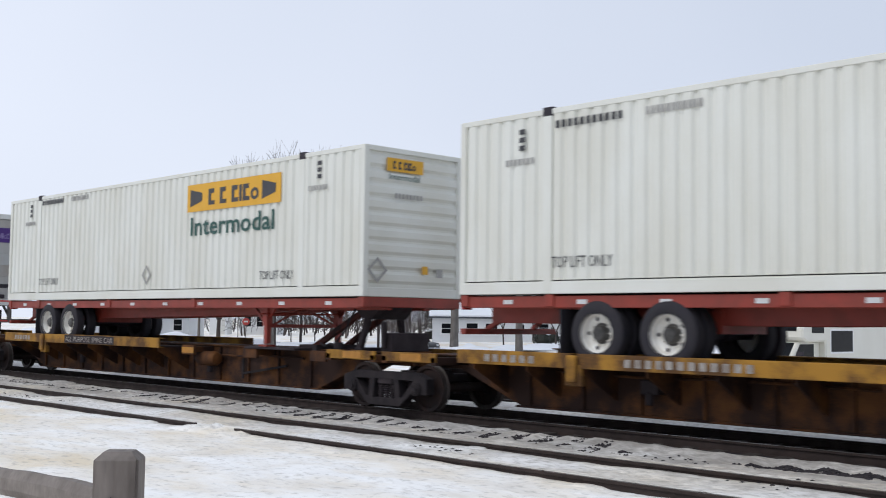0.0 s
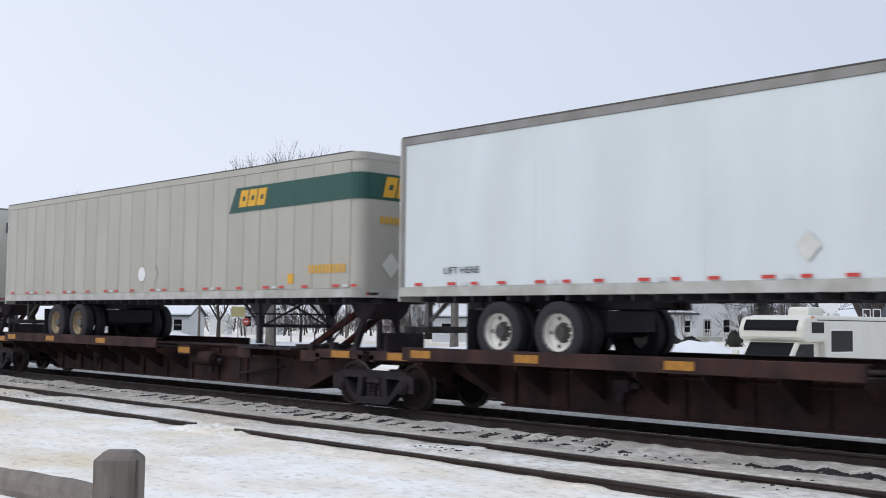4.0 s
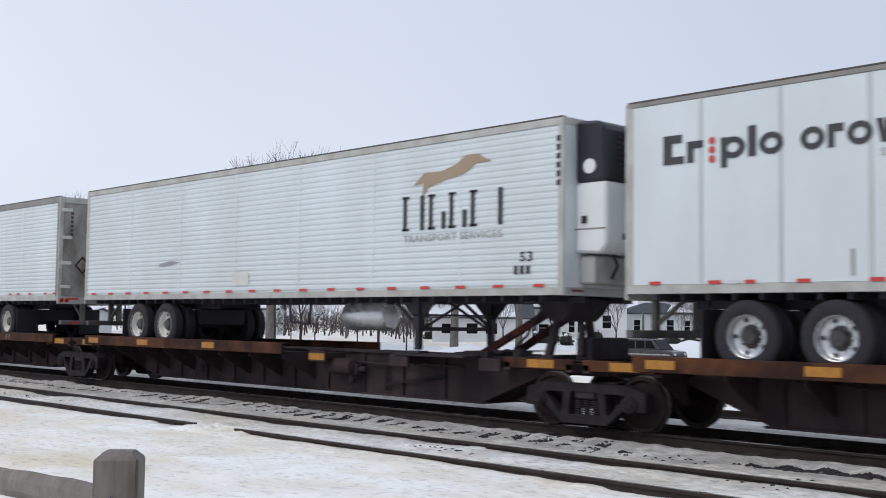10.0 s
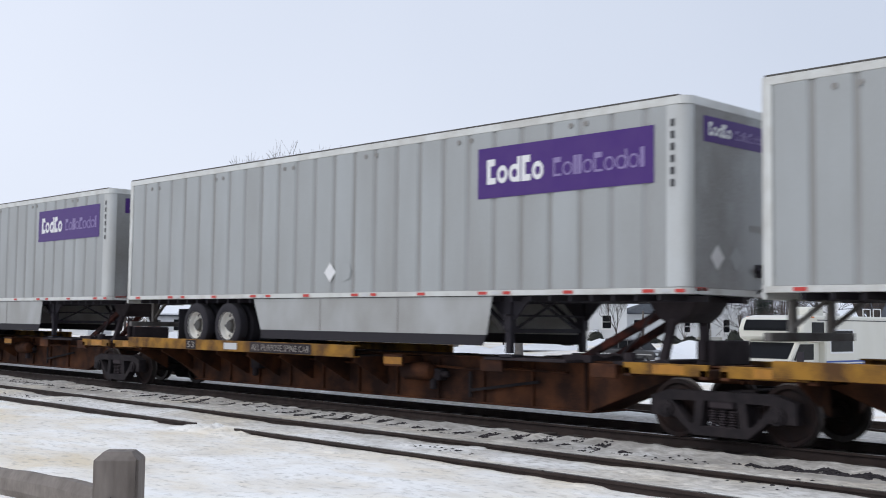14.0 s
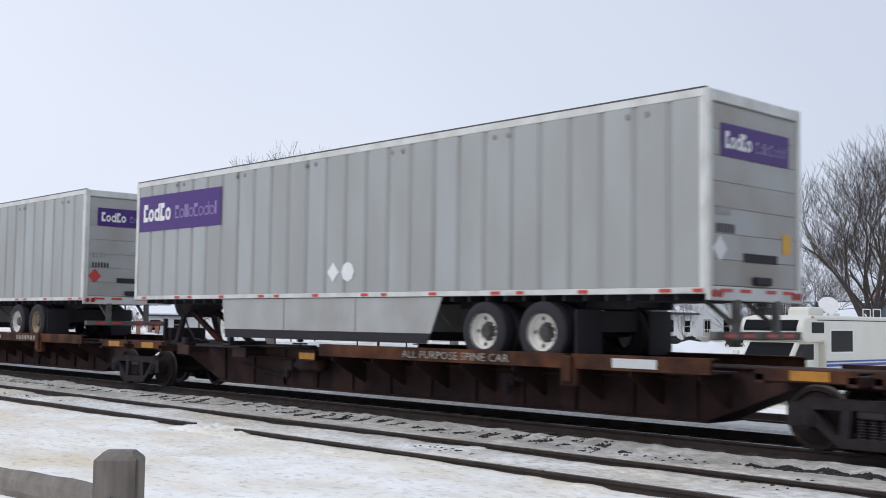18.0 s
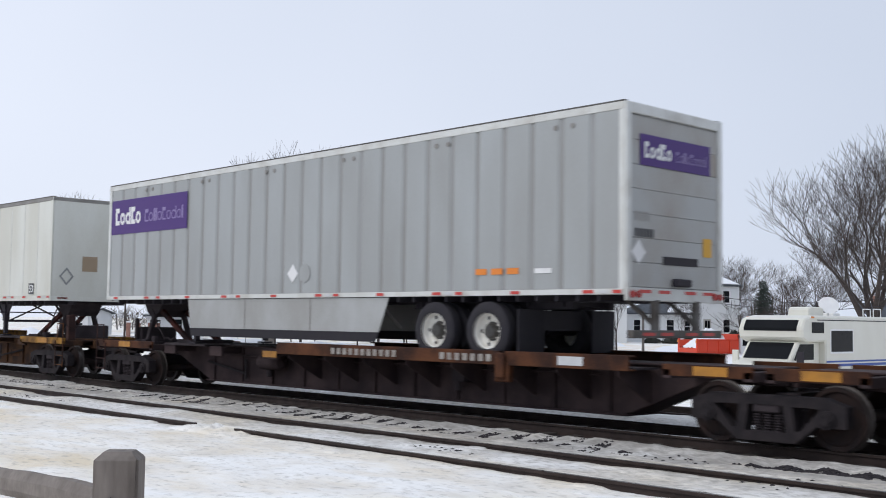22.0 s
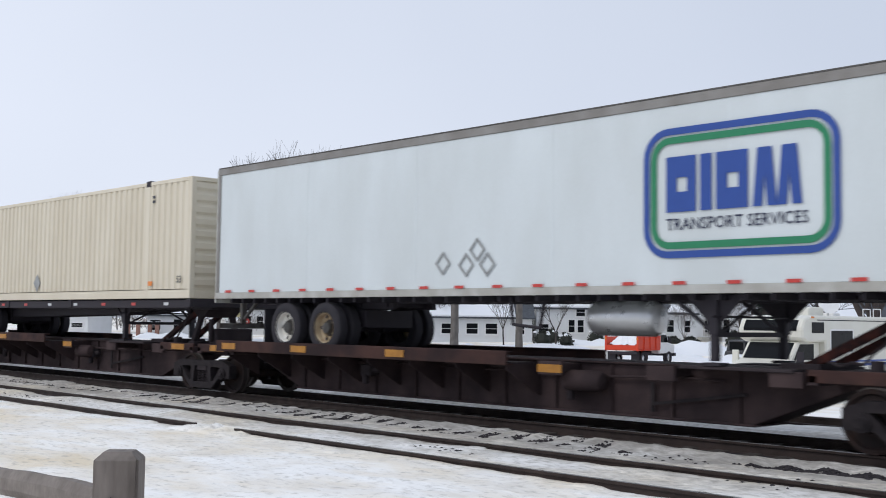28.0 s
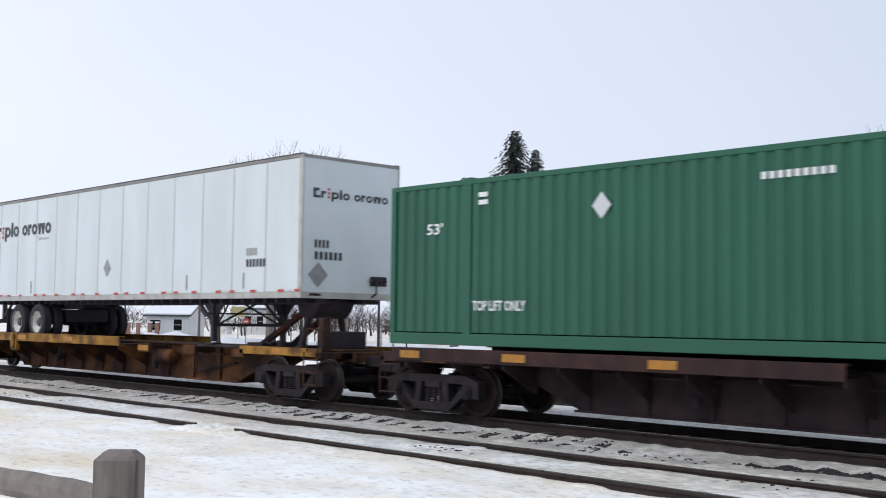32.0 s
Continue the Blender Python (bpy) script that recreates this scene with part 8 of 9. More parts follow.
def dump_truck():
    """Local x ahead; a load of snow in its box."""
    tr = thing("dump_truck", street(26, 76), "white-cabbed dump truck with an orange box heaped with snow", "truck")
    tr.scale = (0.98, 0.98, 0.98)
    part("chassis", mesh("chassis", Geo().box(-2.2, 2.9, -0.42, 0.42, 0.62, 0.84), BLACK, 0.02), tr)
    bx = part("dump_box", mesh("dump_box", Geo().box(-2.35, 0.65, -1.15, 1.15, 0.92, 1.02).box(-2.35, 0.65, -1.18, -1.1, 1.02, 1.78).box(-2.35, 0.65, 1.1, 1.18, 1.02, 1.78).box(0.57, 0.65, -1.1, 1.1, 1.02, 2.12), PLOW_RED, 0.02), tr, (0, 0, 0), "orange-red steel dump box")
    part("tailgate", mesh("tailgate", Geo().box(-2.42, -2.35, -1.1, 1.1, 0.95, 1.26), PLOW_RED, 0.02), bx)
    part("top_rail", mesh("top_rail", Geo().box(-2.35, 0.65, -1.2, -1.08, 1.78, 1.84), PLOW_RED), bx)
    part("cab_shield", mesh("cab_shield", Geo().box(0.6, 1.15, -1.0, 1.0, 2.1, 2.17).box(0.62, 0.7, -1.0, 1.0, 1.9, 2.1), PLOW_RED, 0.01), bx)
    for s in (-1, 1):
        part("corner_post", mesh("corner_post", Geo().box(-2.44, -2.3, s * 1.14 - 0.07, s * 1.14 + 0.07, 0.9, 1.86), PLOW_RED, 0.02), bx)
        part("warning_lamp", mesh("warning_lamp", Geo().box(-2.47, -2.44, s * 1.14 - 0.06, s * 1.14 + 0.06, 1.6, 1.75), LAMP_AMBER), bx)
        for k in range(3):
            part("side_rib", mesh("side_rib", Geo().box(-1.65 + k * 0.8, -1.55 + k * 0.8, *sorted((s * 1.18, s * 1.23)), 1.0, 1.78), PLOW_RED), bx)
        part("mud_flap", mesh("mud_flap", Geo().box(-2.2, -2.18, s * 0.85 - 0.28, s * 0.85 + 0.28, 0.25, 0.85), RUBBER), tr)
        for x in (-1.45, 2.2):
            road_wheel(tr, x, s * 0.88, 0.42, 0.4 if x < 0 else 0.26)
    cab = [(0.85, 0.7), (3.05, 0.7), (3.1, 1.25), (2.25, 1.4), (1.9, 2.0), (0.95, 2.05), (0.85, 1.95)]
    cb = part("cab", mesh("cab", Geo().prism(cab, -0.98, 0.98), WHITE_INK, 0.06), tr, (0, 0, 0), "white pickup-style cab")
    part("windshield", mesh("windshield", Geo().prism([(2.24, 1.44), (2.26, 1.45), (1.94, 1.96), (1.92, 1.95)], -0.86, 0.86), GLASS_DARK), cb)
    part("rear_window", mesh("rear_window", Geo().box(0.845, 0.86, -0.6, 0.6, 1.55, 1.92), GLASS_DARK), cb)
    for s in (-1, 1):
        part("side_window", mesh("side_window", Geo().prism([(1.05, 1.42), (2.1, 1.42), (1.82, 1.92), (1.05, 1.92)], *sorted((s * 0.98, s * 0.99))), GLASS_DARK), cb)
        part("headlight", mesh("headlight", Geo().box(3.08, 3.12, s * 0.75 - 0.12, s * 0.75 + 0.12, 0.95, 1.12), HEADLIGHT), cb)
        part("mirror", mesh("mirror", Geo().box(1.98, 2.06, *sorted((s * 1.02, s * 1.24)), 1.4, 1.72), BLACK, 0.02), cb)
    part("front_bumper", mesh("front_bumper", Geo().box(3.05, 3.22, -1.0, 1.0, 0.5, 0.72), BLACK, 0.03), cb)
    part("rear_light_bar", mesh("rear_light_bar", Geo().box(-2.36, -2.28, -1.05, 1.05, 0.68, 0.86), BLACK, 0.01), tr)
    g = Geo()
    n = 17
    for j in range(n + 1):
        for i in range(n + 1):
            x, y = -2.3 + 2.85 * i / n, -1.08 + 2.16 * j / n
            e = min(i, n - i, j, n - j) / (n / 2)
            g.v.append((x, y, 1.3 + 1.25 * min(1, e * 1.2) * (0.85 + 0.3 * noise.noise((x * 1.2, y * 1.2, 2.2))) + 0.16 * noise.noise((x * 3.5, y * 3.5, 0.4))))
    g.f = [(j * (n + 1) + i, j * (n + 1) + i + 1, (j + 1) * (n + 1) + i + 1, (j + 1) * (n + 1) + i) for j in range(n) for i in range(n)]
    part("snow_heap", mesh("snow_heap", g, SNOW_CLEAN), tr, (0, 0, 0), "heaped chunks of snow")
    return tr


TRUCK = dump_truck()


def minivan():
    vn = thing("minivan", (-76.8, 70, -0.9), "dark grey passenger van with silver trim on the street", "van")
    lower = [(-2.5, 0.35), (2.45, 0.35), (2.5, 0.8), (2.35, 1.0), (1.35, 1.12), (-2.45, 1.12), (-2.52, 0.7)]
    upper = [(-2.42, 1.1), (1.4, 1.1), (0.55, 1.86), (-2.2, 1.9)]
    bd = part("body", mesh("body", Geo().prism(lower, -0.95, 0.95).prism(upper, -0.86, 0.86), VAN_GREY, 0.06), vn)
    for s in (-1, 1):
        for a, b in ((-2.1, -1.0), (-0.85, -0.1), (0.0, 0.62)):
            part("side_window", mesh("side_window", Geo().prism([(a, 1.2), (b + (0.25 if b > 0.5 else 0), 1.2), (b - (0.1 if b > 0.5 else 0), 1.76), (a, 1.76)], *sorted((s * 0.86, s * 0.872))), GLASS_DARK), vn)
        part("trim_strip", mesh("trim_strip", Geo().box(-2.4, 2.2, *sorted((s * 0.95, s * 0.965)), 0.72, 0.8), CHROME), vn)
        part("headlight", mesh("headlight", Geo().box(2.44, 2.5, s * 0.66 - 0.16, s * 0.66 + 0.16, 0.72, 0.88), HEADLIGHT, 0.01), vn)
        for x in (-1.6, 1.6):
            road_wheel(vn, x, s * 0.84, 0.34, 0.22)
    part("windshield", mesh("windshield", Geo().prism([(1.34, 1.15), (1.37, 1.16), (0.6, 1.84), (0.57, 1.83)], -0.78, 0.78), GLASS_DARK), vn)
    part("front_bumper", mesh("front_bumper", Geo().box(2.42, 2.6, -0.9, 0.9, 0.36, 0.6), CHROME, 0.03), vn)
    part("roof_rack", mesh("roof_rack", Geo().tube((-1.9, -0.6, 1.95), (0.1, -0.6, 1.95), 0.02).tube((-1.9, 0.6, 1.95), (0.1, 0.6, 1.95), 0.02).tube((-1.2, -0.6, 1.95), (-1.2, 0.6, 1.95), 0.02).tube((-0.4, -0.6, 1.95), (-0.4, 0.6, 1.95), 0.02), BLACK), vn)
    return vn


VAN = minivan()

# ---------- houses ----------
SIDING = material("white_clapboard_siding", (0.74, 0.75, 0.76), 0.55, dark=(0.62, 0.63, 0.63), scale=0.7, amount=0.4)
SHINGLE = material("dark_blue_grey_shingle", (0.075, 0.085, 0.10), 0.8, dark=(0.045, 0.05, 0.06), scale=3.0, amount=0.7, bump=0.01)
BROWN_SIDING = material("brown_wood_siding", (0.16, 0.085, 0.06), 0.7, dark=(0.10, 0.055, 0.04), scale=1.0)
BRICK = material("pale_red_brick", (0.32, 0.17, 0.13), 0.85, dark=(0.22, 0.12, 0.10), scale=4.0, amount=0.7)


def house(a, b, w, d, wall_h, roof_h, label, windows, yaw, hip=True, snow=0.5, walls=None, ridge=0.3, door=None, chimney=False):
    """A house whose front faces the viewer; windows: (along the front from its middle, sill height, width, height)."""
    walls = walls or SIDING
    h = thing("house", street(a, b, -0.05), label, "house", "houses along the street")
    h.rotation_euler = (0, 0, radians(YAW + yaw))
    part("wall", mesh("wall", Geo().box(-w / 2, w / 2, 0, d, 0, wall_h), walls, 0.02), h)
    g = Geo()
    e = 0.35
    n = int(wall_h / 0.24)
    for k in range(n):
        g.box(-w / 2 - 0.012, w / 2 + 0.012, -0.014, 0.0, k * 0.24 + 0.012, k * 0.24 + 0.228)
    tagged(part("clapboard", mesh("clapboard", g, walls), h), kind="stuff")
    if hip:
        rx = w / 2 * ridge
        v = [(-w / 2 - e, -e, wall_h), (w / 2 + e, -e, wall_h), (w / 2 + e, d + e, wall_h), (-w / 2 - e, d + e, wall_h), (-rx, d / 2, wall_h + roof_h), (rx, d / 2, wall_h + roof_h)]
        v = v + [(p[0], p[1], p[2] - 0.15) for p in v[:4]]
        f = [(0, 1, 5, 4), (1, 2, 5), (2, 3, 4, 5), (3, 0, 4), (0, 6, 7, 1), (1, 7, 8, 2), (2, 8, 9, 3), (3, 9, 6, 0), (6, 9, 8, 7)]
        part("roof", mesh("roof", Geo().add(v, f), SHINGLE), h, (0, 0, 0.0), "dark shingle hip roof")
        cr, rd = Vector((w / 2 + e, -e, wall_h)), Vector((rx, d / 2, wall_h + roof_h))
        up = Vector((0, -0.06, 0.1))
        tri = [cr + (rd - cr) * 0.8, cr + Vector((-(w + 2 * e) * 0.42, 0, 0)) + (rd - cr) * 0.06, cr + Vector((-0.3, 0, 0)) + (rd - cr) * 0.03, Vector((w / 2 + e, d * 0.6, wall_h))]
        part("roof_snow", mesh("roof_snow", Geo().add([p + up * 0.2 for p in tri] + [p + up for p in tri], [(0, 1, 2), (0, 2, 3), (4, 6, 5), (4, 7, 6), (0, 4, 5, 1), (1, 5, 6, 2), (2, 6, 7, 3), (3, 7, 4, 0)]), SNOW_CLEAN), h)
    else:
        part("roof", mesh("roof", Geo().prism([(-e, wall_h - 0.1), (d / 2, wall_h + roof_h), (d + e, wall_h - 0.1), (d + e, wall_h - 0.25), (d / 2, wall_h + roof_h - 0.18), (-e, wall_h - 0.25)], -w / 2 - e, w / 2 + e, "x"), SHINGLE), h)
        part("gable_wall", mesh("gable_wall", Geo().prism([(0, wall_h), (d, wall_h), (d / 2, wall_h + roof_h - 0.25)], -w / 2, w / 2, "x"), walls), h)
        if snow:
            part("roof_snow", mesh("roof_snow", Geo().prism([(-e, wall_h - 0.06), (-e, wall_h + 0.14), (d / 2 * 0.96, wall_h + roof_h + 0.1), (d / 2 * 0.96, wall_h + roof_h - 0.06)], -w / 2 - e, w / 2 + e - w * (1 - snow), "x"), SNOW_CLEAN, 0.03), h)
    for x, z, ww, hh in windows:
        wd = part("window", mesh("window", Geo().box(x - ww / 2 - 0.09, x + ww / 2 + 0.09, -0.06, -0.015, z - 0.09, z + hh + 0.09), WHITE_INK), h)
        for k in (0, 1):
            part("pane", mesh("pane", Geo().box(x - ww / 2 + 0.03, x + ww / 2 - 0.03, -0.075, -0.06, z + k * hh / 2 + 0.03, z + (k + 1) * hh / 2 - 0.02), GLASS_DARK), wd)
        part("sill", mesh("sill", Geo().box(x - ww / 2 - 0.14, x + ww / 2 + 0.14, -0.12, -0.015, z - 0.16, z - 0.09), WHITE_INK), wd)
    if door is not None:
        dr = part("door", mesh("door", Geo().box(door - 0.5, door + 0.5, -0.06, -0.012, 0.7, 2.85), SILL, 0.01), h)
        part("pane", mesh("pane", Geo().box(door - 0.32, door - 0.03, -0.075, -0.06, 1.2, 2.65).box(door + 0.03, door + 0.32, -0.075, -0.06, 1.2, 2.65), GLASS_DARK), dr)
        st = part("porch", mesh("porch", Geo().box(door - 1.3, door + 1.3, -1.6, -0.016, 0.0, 0.62), SILL, 0.02), h)
        for k in range(9):
            part("baluster", mesh("baluster", Geo().box(door - 1.25 + k * 0.31, door - 1.2 + k * 0.31, -1.58, -1.53, 0.62, 1.5), WHITE_INK), st)
        part("handrail", mesh("handrail", Geo().box(door - 1.3, door + 1.3, -1.6, -1.51, 1.5, 1.58), WHITE_INK), st)
    if chimney:
        part("chimney", mesh("chimney", Geo().box(w * 0.2, w * 0.2 + 0.7, d / 2 - 0.3, d / 2 + 0.4, wall_h, wall_h + roof_h + 0.8), BRICK, 0.02), h)
    return h


def lat(px, b):
    return (px - 784) / 1986 * b


house(lat(1240, 140), 140, 10.2, 9.0, 7.1, 2.3, "white two-storey house with a dark hip roof patched with snow", [(-3.3, 4.9, 0.9, 1.5), (1.45, 4.9, 0.9, 1.5), (3.35, 4.9, 0.9, 1.5), (3.4, 1.2, 0.85, 1.6)], 8, True, door=0.9)
house(lat(1172, 131), 131, 8.4, 5.0, 3.4, 1.25, "low white house wing with a dark snow-edged roof", [(-3.0, 1.2, 0.8, 1.4), (1.0, 1.2, 0.9, 1.45), (3.1, 1.2, 0.7, 1.4)], 8, True)
house(lat(1078, 124), 124, 4.0, 6.0, 5.0, 1.8, "narrow white gabled house end", [(-0.2, 1.6, 1.0, 1.45)], 0, False, 1.0)
house(lat(1000, 125), 125, 6.2, 6.0, 3.9, 1.6, "white house with a snowy roof and dark windows", [(-2.3, 1.1, 1.1, 0.9), (0.8, 1.1, 0.7, 1.4), (1.8, 1.1, 0.7, 1.4), (1.8, 2.9, 1.0, 0.9)], 0, False, 1.0)
house(lat(855, 122), 122, 10.8, 6.0, 2.8, 1.4, "low white house with wide grey windows and a snowy roof", [(-3.8, 0.9, 1.25, 1.1), (-1.1, 0.9, 1.25, 1.15), (1.0, 0.9, 1.3, 1.15), (4.2, 0.9, 0.75, 1.1)], 0, False, 0.8)
house(lat(300, 140), 140, 5.4, 6.0, 3.0, 1.3, "small white house with a bay window seen far down the street", [(-1.6, 1.0, 1.4, 1.3), (1.3, 1.0, 1.1, 1.4)], -6, False, 1.0)
house(lat(136, 130), 130, 3.2, 6.0, 2.7, 0.5, "white flat-fronted building at the far end of the street", [(0.3, 0.9, 1.4, 0.5)], -10, False, 1.0)
house(lat(1545, 120), 120, 9.0, 6.0, 3.0, 1.9, "brown house with a snow-dusted roof behind the trees", [(-2.5, 1.0, 1.0, 1.2), (1.5, 1.0, 1.0, 1.2)], 10, False, 0.4, BROWN_SIDING, chimney=True)
house(lat(460, 150), 150, 5.0, 6.0, 3.6, 1.6, "grey-white house with dark shutters behind bare trees", [(-1.4, 1.1, 0.9, 1.4), (0.2, 1.1, 0.9, 1.4), (1.7, 1.1, 0.9, 1.4)], 0, False, 1.0)

# ---------- trees ----------
BARK = material("grey_brown_bark", (0.075, 0.06, 0.055), 0.9, dark=(0.04, 0.032, 0.03), scale=4.0, amount=0.7, bump=0.02)
BARK_PALE = material("pale_grey_bark", (0.20, 0.18, 0.165), 0.9, dark=(0.11, 0.10, 0.09), scale=3.0, amount=0.8, bump=0.02, streak=0.6)
NEEDLE = material("dark_spruce_needles", (0.022, 0.036, 0.028), 0.8, dark=(0.012, 0.02, 0.017), scale=1.5, amount=0.7)
NEEDLE_SNOW = material("snow_on_branches", (0.75, 0.77, 0.80), 0.7, scale=2.0)
SHRUB = material("dull_evergreen_shrub", (0.02, 0.028, 0.022), 0.9, dark=(0.035, 0.03, 0.025), scale=5.0, amount=0.7)
DRY_GRASS = material("dry_tan_grass", (0.34, 0.24, 0.12), 0.9, dark=(0.22, 0.15, 0.08), scale=5.0, amount=0.7)


def tree_meshes(seed, height, spread, vase, levels, mat, trunk_r, kids=3, first=0.28, stout=1.0):
    """Trunk with limbs, and a crown of fine twigs."""
    rnd = random.Random(seed)
    wood, twig = Geo(), Geo()

    def grow(p, d, length, r, lev):
        segs = 3 if lev < 2 else 2
        for k in range(segs):
            bend = Vector((rnd.uniform(-1, 1), rnd.uniform(-1, 1), rnd.uniform(-0.3, 0.7))) * (0.16 if lev else 0.04)
            d = (d + bend).normalized()
            q = p + d * (length / segs)
            r2 = r * (0.86 if lev else 0.9)
            least = (0.05, 0.04, 0.032, 0.025, 0.02, 0.016, 0.013)[min(lev, 6)] * stout * height / 16
            (wood if lev < 3 else twig).tube(p, q, max(r, least), max(r2, least * 0.75), 6 if lev < 2 else (4 if lev < 3 else 3))
            p, r = q, r2
            if lev > 0 and lev < levels and k < segs - 1 and rnd.random() < 0.75:
                side = Vector((rnd.uniform(-1, 1), rnd.uniform(-1, 1), rnd.uniform(0.0, 0.6))).normalized()
                grow(p, (d * 0.7 + side * 0.7).normalized(), length * rnd.uniform(0.5, 0.68), r * 0.55, lev + 1)
        if lev < levels:
            n = kids + (1 if lev == 0 else 0) + (1 if rnd.random() < 0.35 else 0)
            a0 = rnd.uniform(0, 6.28)
            for i in range(n):
                a = a0 + 6.283 * i / n + rnd.uniform(-0.4, 0.4)
                out = Vector((math.cos(a), math.sin(a), 0))
                t = spread * rnd.uniform(0.7, 1.25)
                nd = (d * (1.0 if lev else 0.75) + out * t + Vector((0, 0, vase))).normalized()
                grow(p, nd, length * rnd.uniform(0.62, 0.86) if lev else height * rnd.uniform(0.26, 0.36), r * rnd.uniform(0.55, 0.7), lev + 1)
    grow(Vector((0, 0, -0.3)), Vector((0, 0, 1)), height * first + 0.3, trunk_r, 0)
    return mesh("trunk", wood, mat, smooth=True), mesh("crown", twig, mat)


def bare_tree(a, b, key, make, scale, turn, label, group="bare trees"):
    wood, twig = shared(key, make)
    t = thing("bare_tree", street(a, b, -0.05), label, "tree", group)
    t.rotation_euler = (0, 0, turn)
    t.scale = scale if isinstance(scale, tuple) else (scale, scale, scale)
    part("trunk", wood, t)
    part("crown", twig, t, (0, 0, 0), "fine bare winter twigs")
    return t


BIG1 = lambda: tree_meshes(3, 16, 0.62, 0.16, 6, BARK, 0.42, 3, stout=1.4)
BIG2 = lambda: tree_meshes(8, 16, 0.7, 0.1, 6, BARK, 0.42, 3, 0.22, 1.4)
BIG3 = lambda: tree_meshes(14, 16, 0.6, 0.2, 6, BARK, 0.36, 3, 0.25)
WIDE = lambda: tree_meshes(23, 16, 0.66, 0.14, 6, BARK, 0.62, 3, 0.2, 0.85)
SMALL = lambda: tree_meshes(5, 5.0, 0.42, 0.28, 5, BARK, 0.085, 3, 0.3)
SMALL2 = lambda: tree_meshes(6, 5.0, 0.5, 0.2, 5, BARK, 0.085, 3, 0.26)
bare_tree(lat(487, 110), 110, "big1", BIG1, (0.66, 0.66, 0.94), 0.4, "tall bare tree with many fine upright twigs")
bare_tree(lat(390, 116), 116, "big2", BIG2, (0.6, 0.6, 0.66), 1.4, "broad bare tree behind the street")
bare_tree(lat(535, 118), 118, "big3", BIG3, (0.45, 0.45, 0.72), 2.2, "slender bare tree beside a taller one")
bare_tree(lat(112, 160), 160, "big2", BIG2, (0.66, 0.66, 1.0), 3.0, "distant bare tree far down the street")
bare_tree(lat(1543, 66), 66, "wide", WIDE, (0.66, 0.66, 0.79), 0.9, "wide bare tree with dark forking limbs behind the motorhome")
bare_tree(lat(1440, 105), 105, "big3", BIG3, 0.45, 0.2, "smaller bare tree behind the motorhome")
bare_tree(lat(1290, 160), 160, "big2", BIG2, 0.6, 4.0, "bare tree behind the two-storey house")
bare_tree(lat(1640, 95), 95, "big1", BIG1, 0.6, 5.0, "bare tree beyond the parked motorhome")
for px, b, k, sc in ((635, 112, "small", 1.0), (722, 110, "small2", 1.05), (893, 112, "small", 1.1), (985, 108, "small2", 1.1), (1092, 104, "small", 1.15), (1212, 112, "small2", 0.8), (518, 118, "small", 0.9), (560, 116, "small2", 0.95), (945, 126, "small2", 0.8), (775, 124, "small", 1.1)):
    bare_tree(lat(px, b), b, k, SMALL if k == "small" else SMALL2, sc, px * 0.7, "young bare street tree with a slim trunk", "young street trees")


def big_trunk(a, b, r, h, seed, label):
    t = thing("bare_tree", street(a, b, -0.1), label, "tree", "old street trees")
    rnd = random.Random(seed)
    g = Geo()
    p = Vector((0, 0, 0))
    prof = [(1.35, 0.0), (1.05, 0.6), (0.95, 2.0), (0.9, 4.0), (0.85, h)]
    for (r0, z0), (r1, z1) in zip(prof, prof[1:]):
        g.tube((rnd.uniform(-0.03, 0.03), 0, z0), (rnd.uniform(-0.03, 0.03), 0, z1), r * r0, r * r1, 12)
    crown = Geo()
    for k in range(5):
        a0 = k * 1.26 + rnd.random()
        q = Vector((math.cos(a0) * 2.4, math.sin(a0) * 2.4, h + rnd.uniform(1.5, 3)))
        g.tube((0, 0, h - 0.3), q, r * 0.55, r * 0.3, 8)
        for j in range(26):
            d = Vector((rnd.uniform(-1, 1), rnd.uniform(-1, 1), rnd.uniform(-0.2, 1))).normalized()
            m = q + d * rnd.uniform(0.8, 1.6)
            crown.tube(q, m, 0.05, 0.03, 3)
            for i in range(3):
                e = Vector((rnd.uniform(-1, 1), rnd.uniform(-1, 1), rnd.uniform(-0.2, 1))).normalized()
                crown.tube(m, m + (d + e).normalized() * rnd.uniform(0.6, 1.3), 0.025, 0.008, 3)
    part("trunk", mesh("trunk", g, BARK_PALE, smooth=True), t)
    part("crown", mesh("crown", crown, BARK), t)


big_trunk(lat(920, 100), 100, 0.34, 6.5, 1, "thick pale street tree trunk with bare limbs")
big_trunk(lat(806, 106), 106, 0.42, 6.5, 2, "thick forked street tree trunk")
big_trunk(lat(480, 108), 108, 0.4, 6.5, 3, "straight pale street tree trunk")


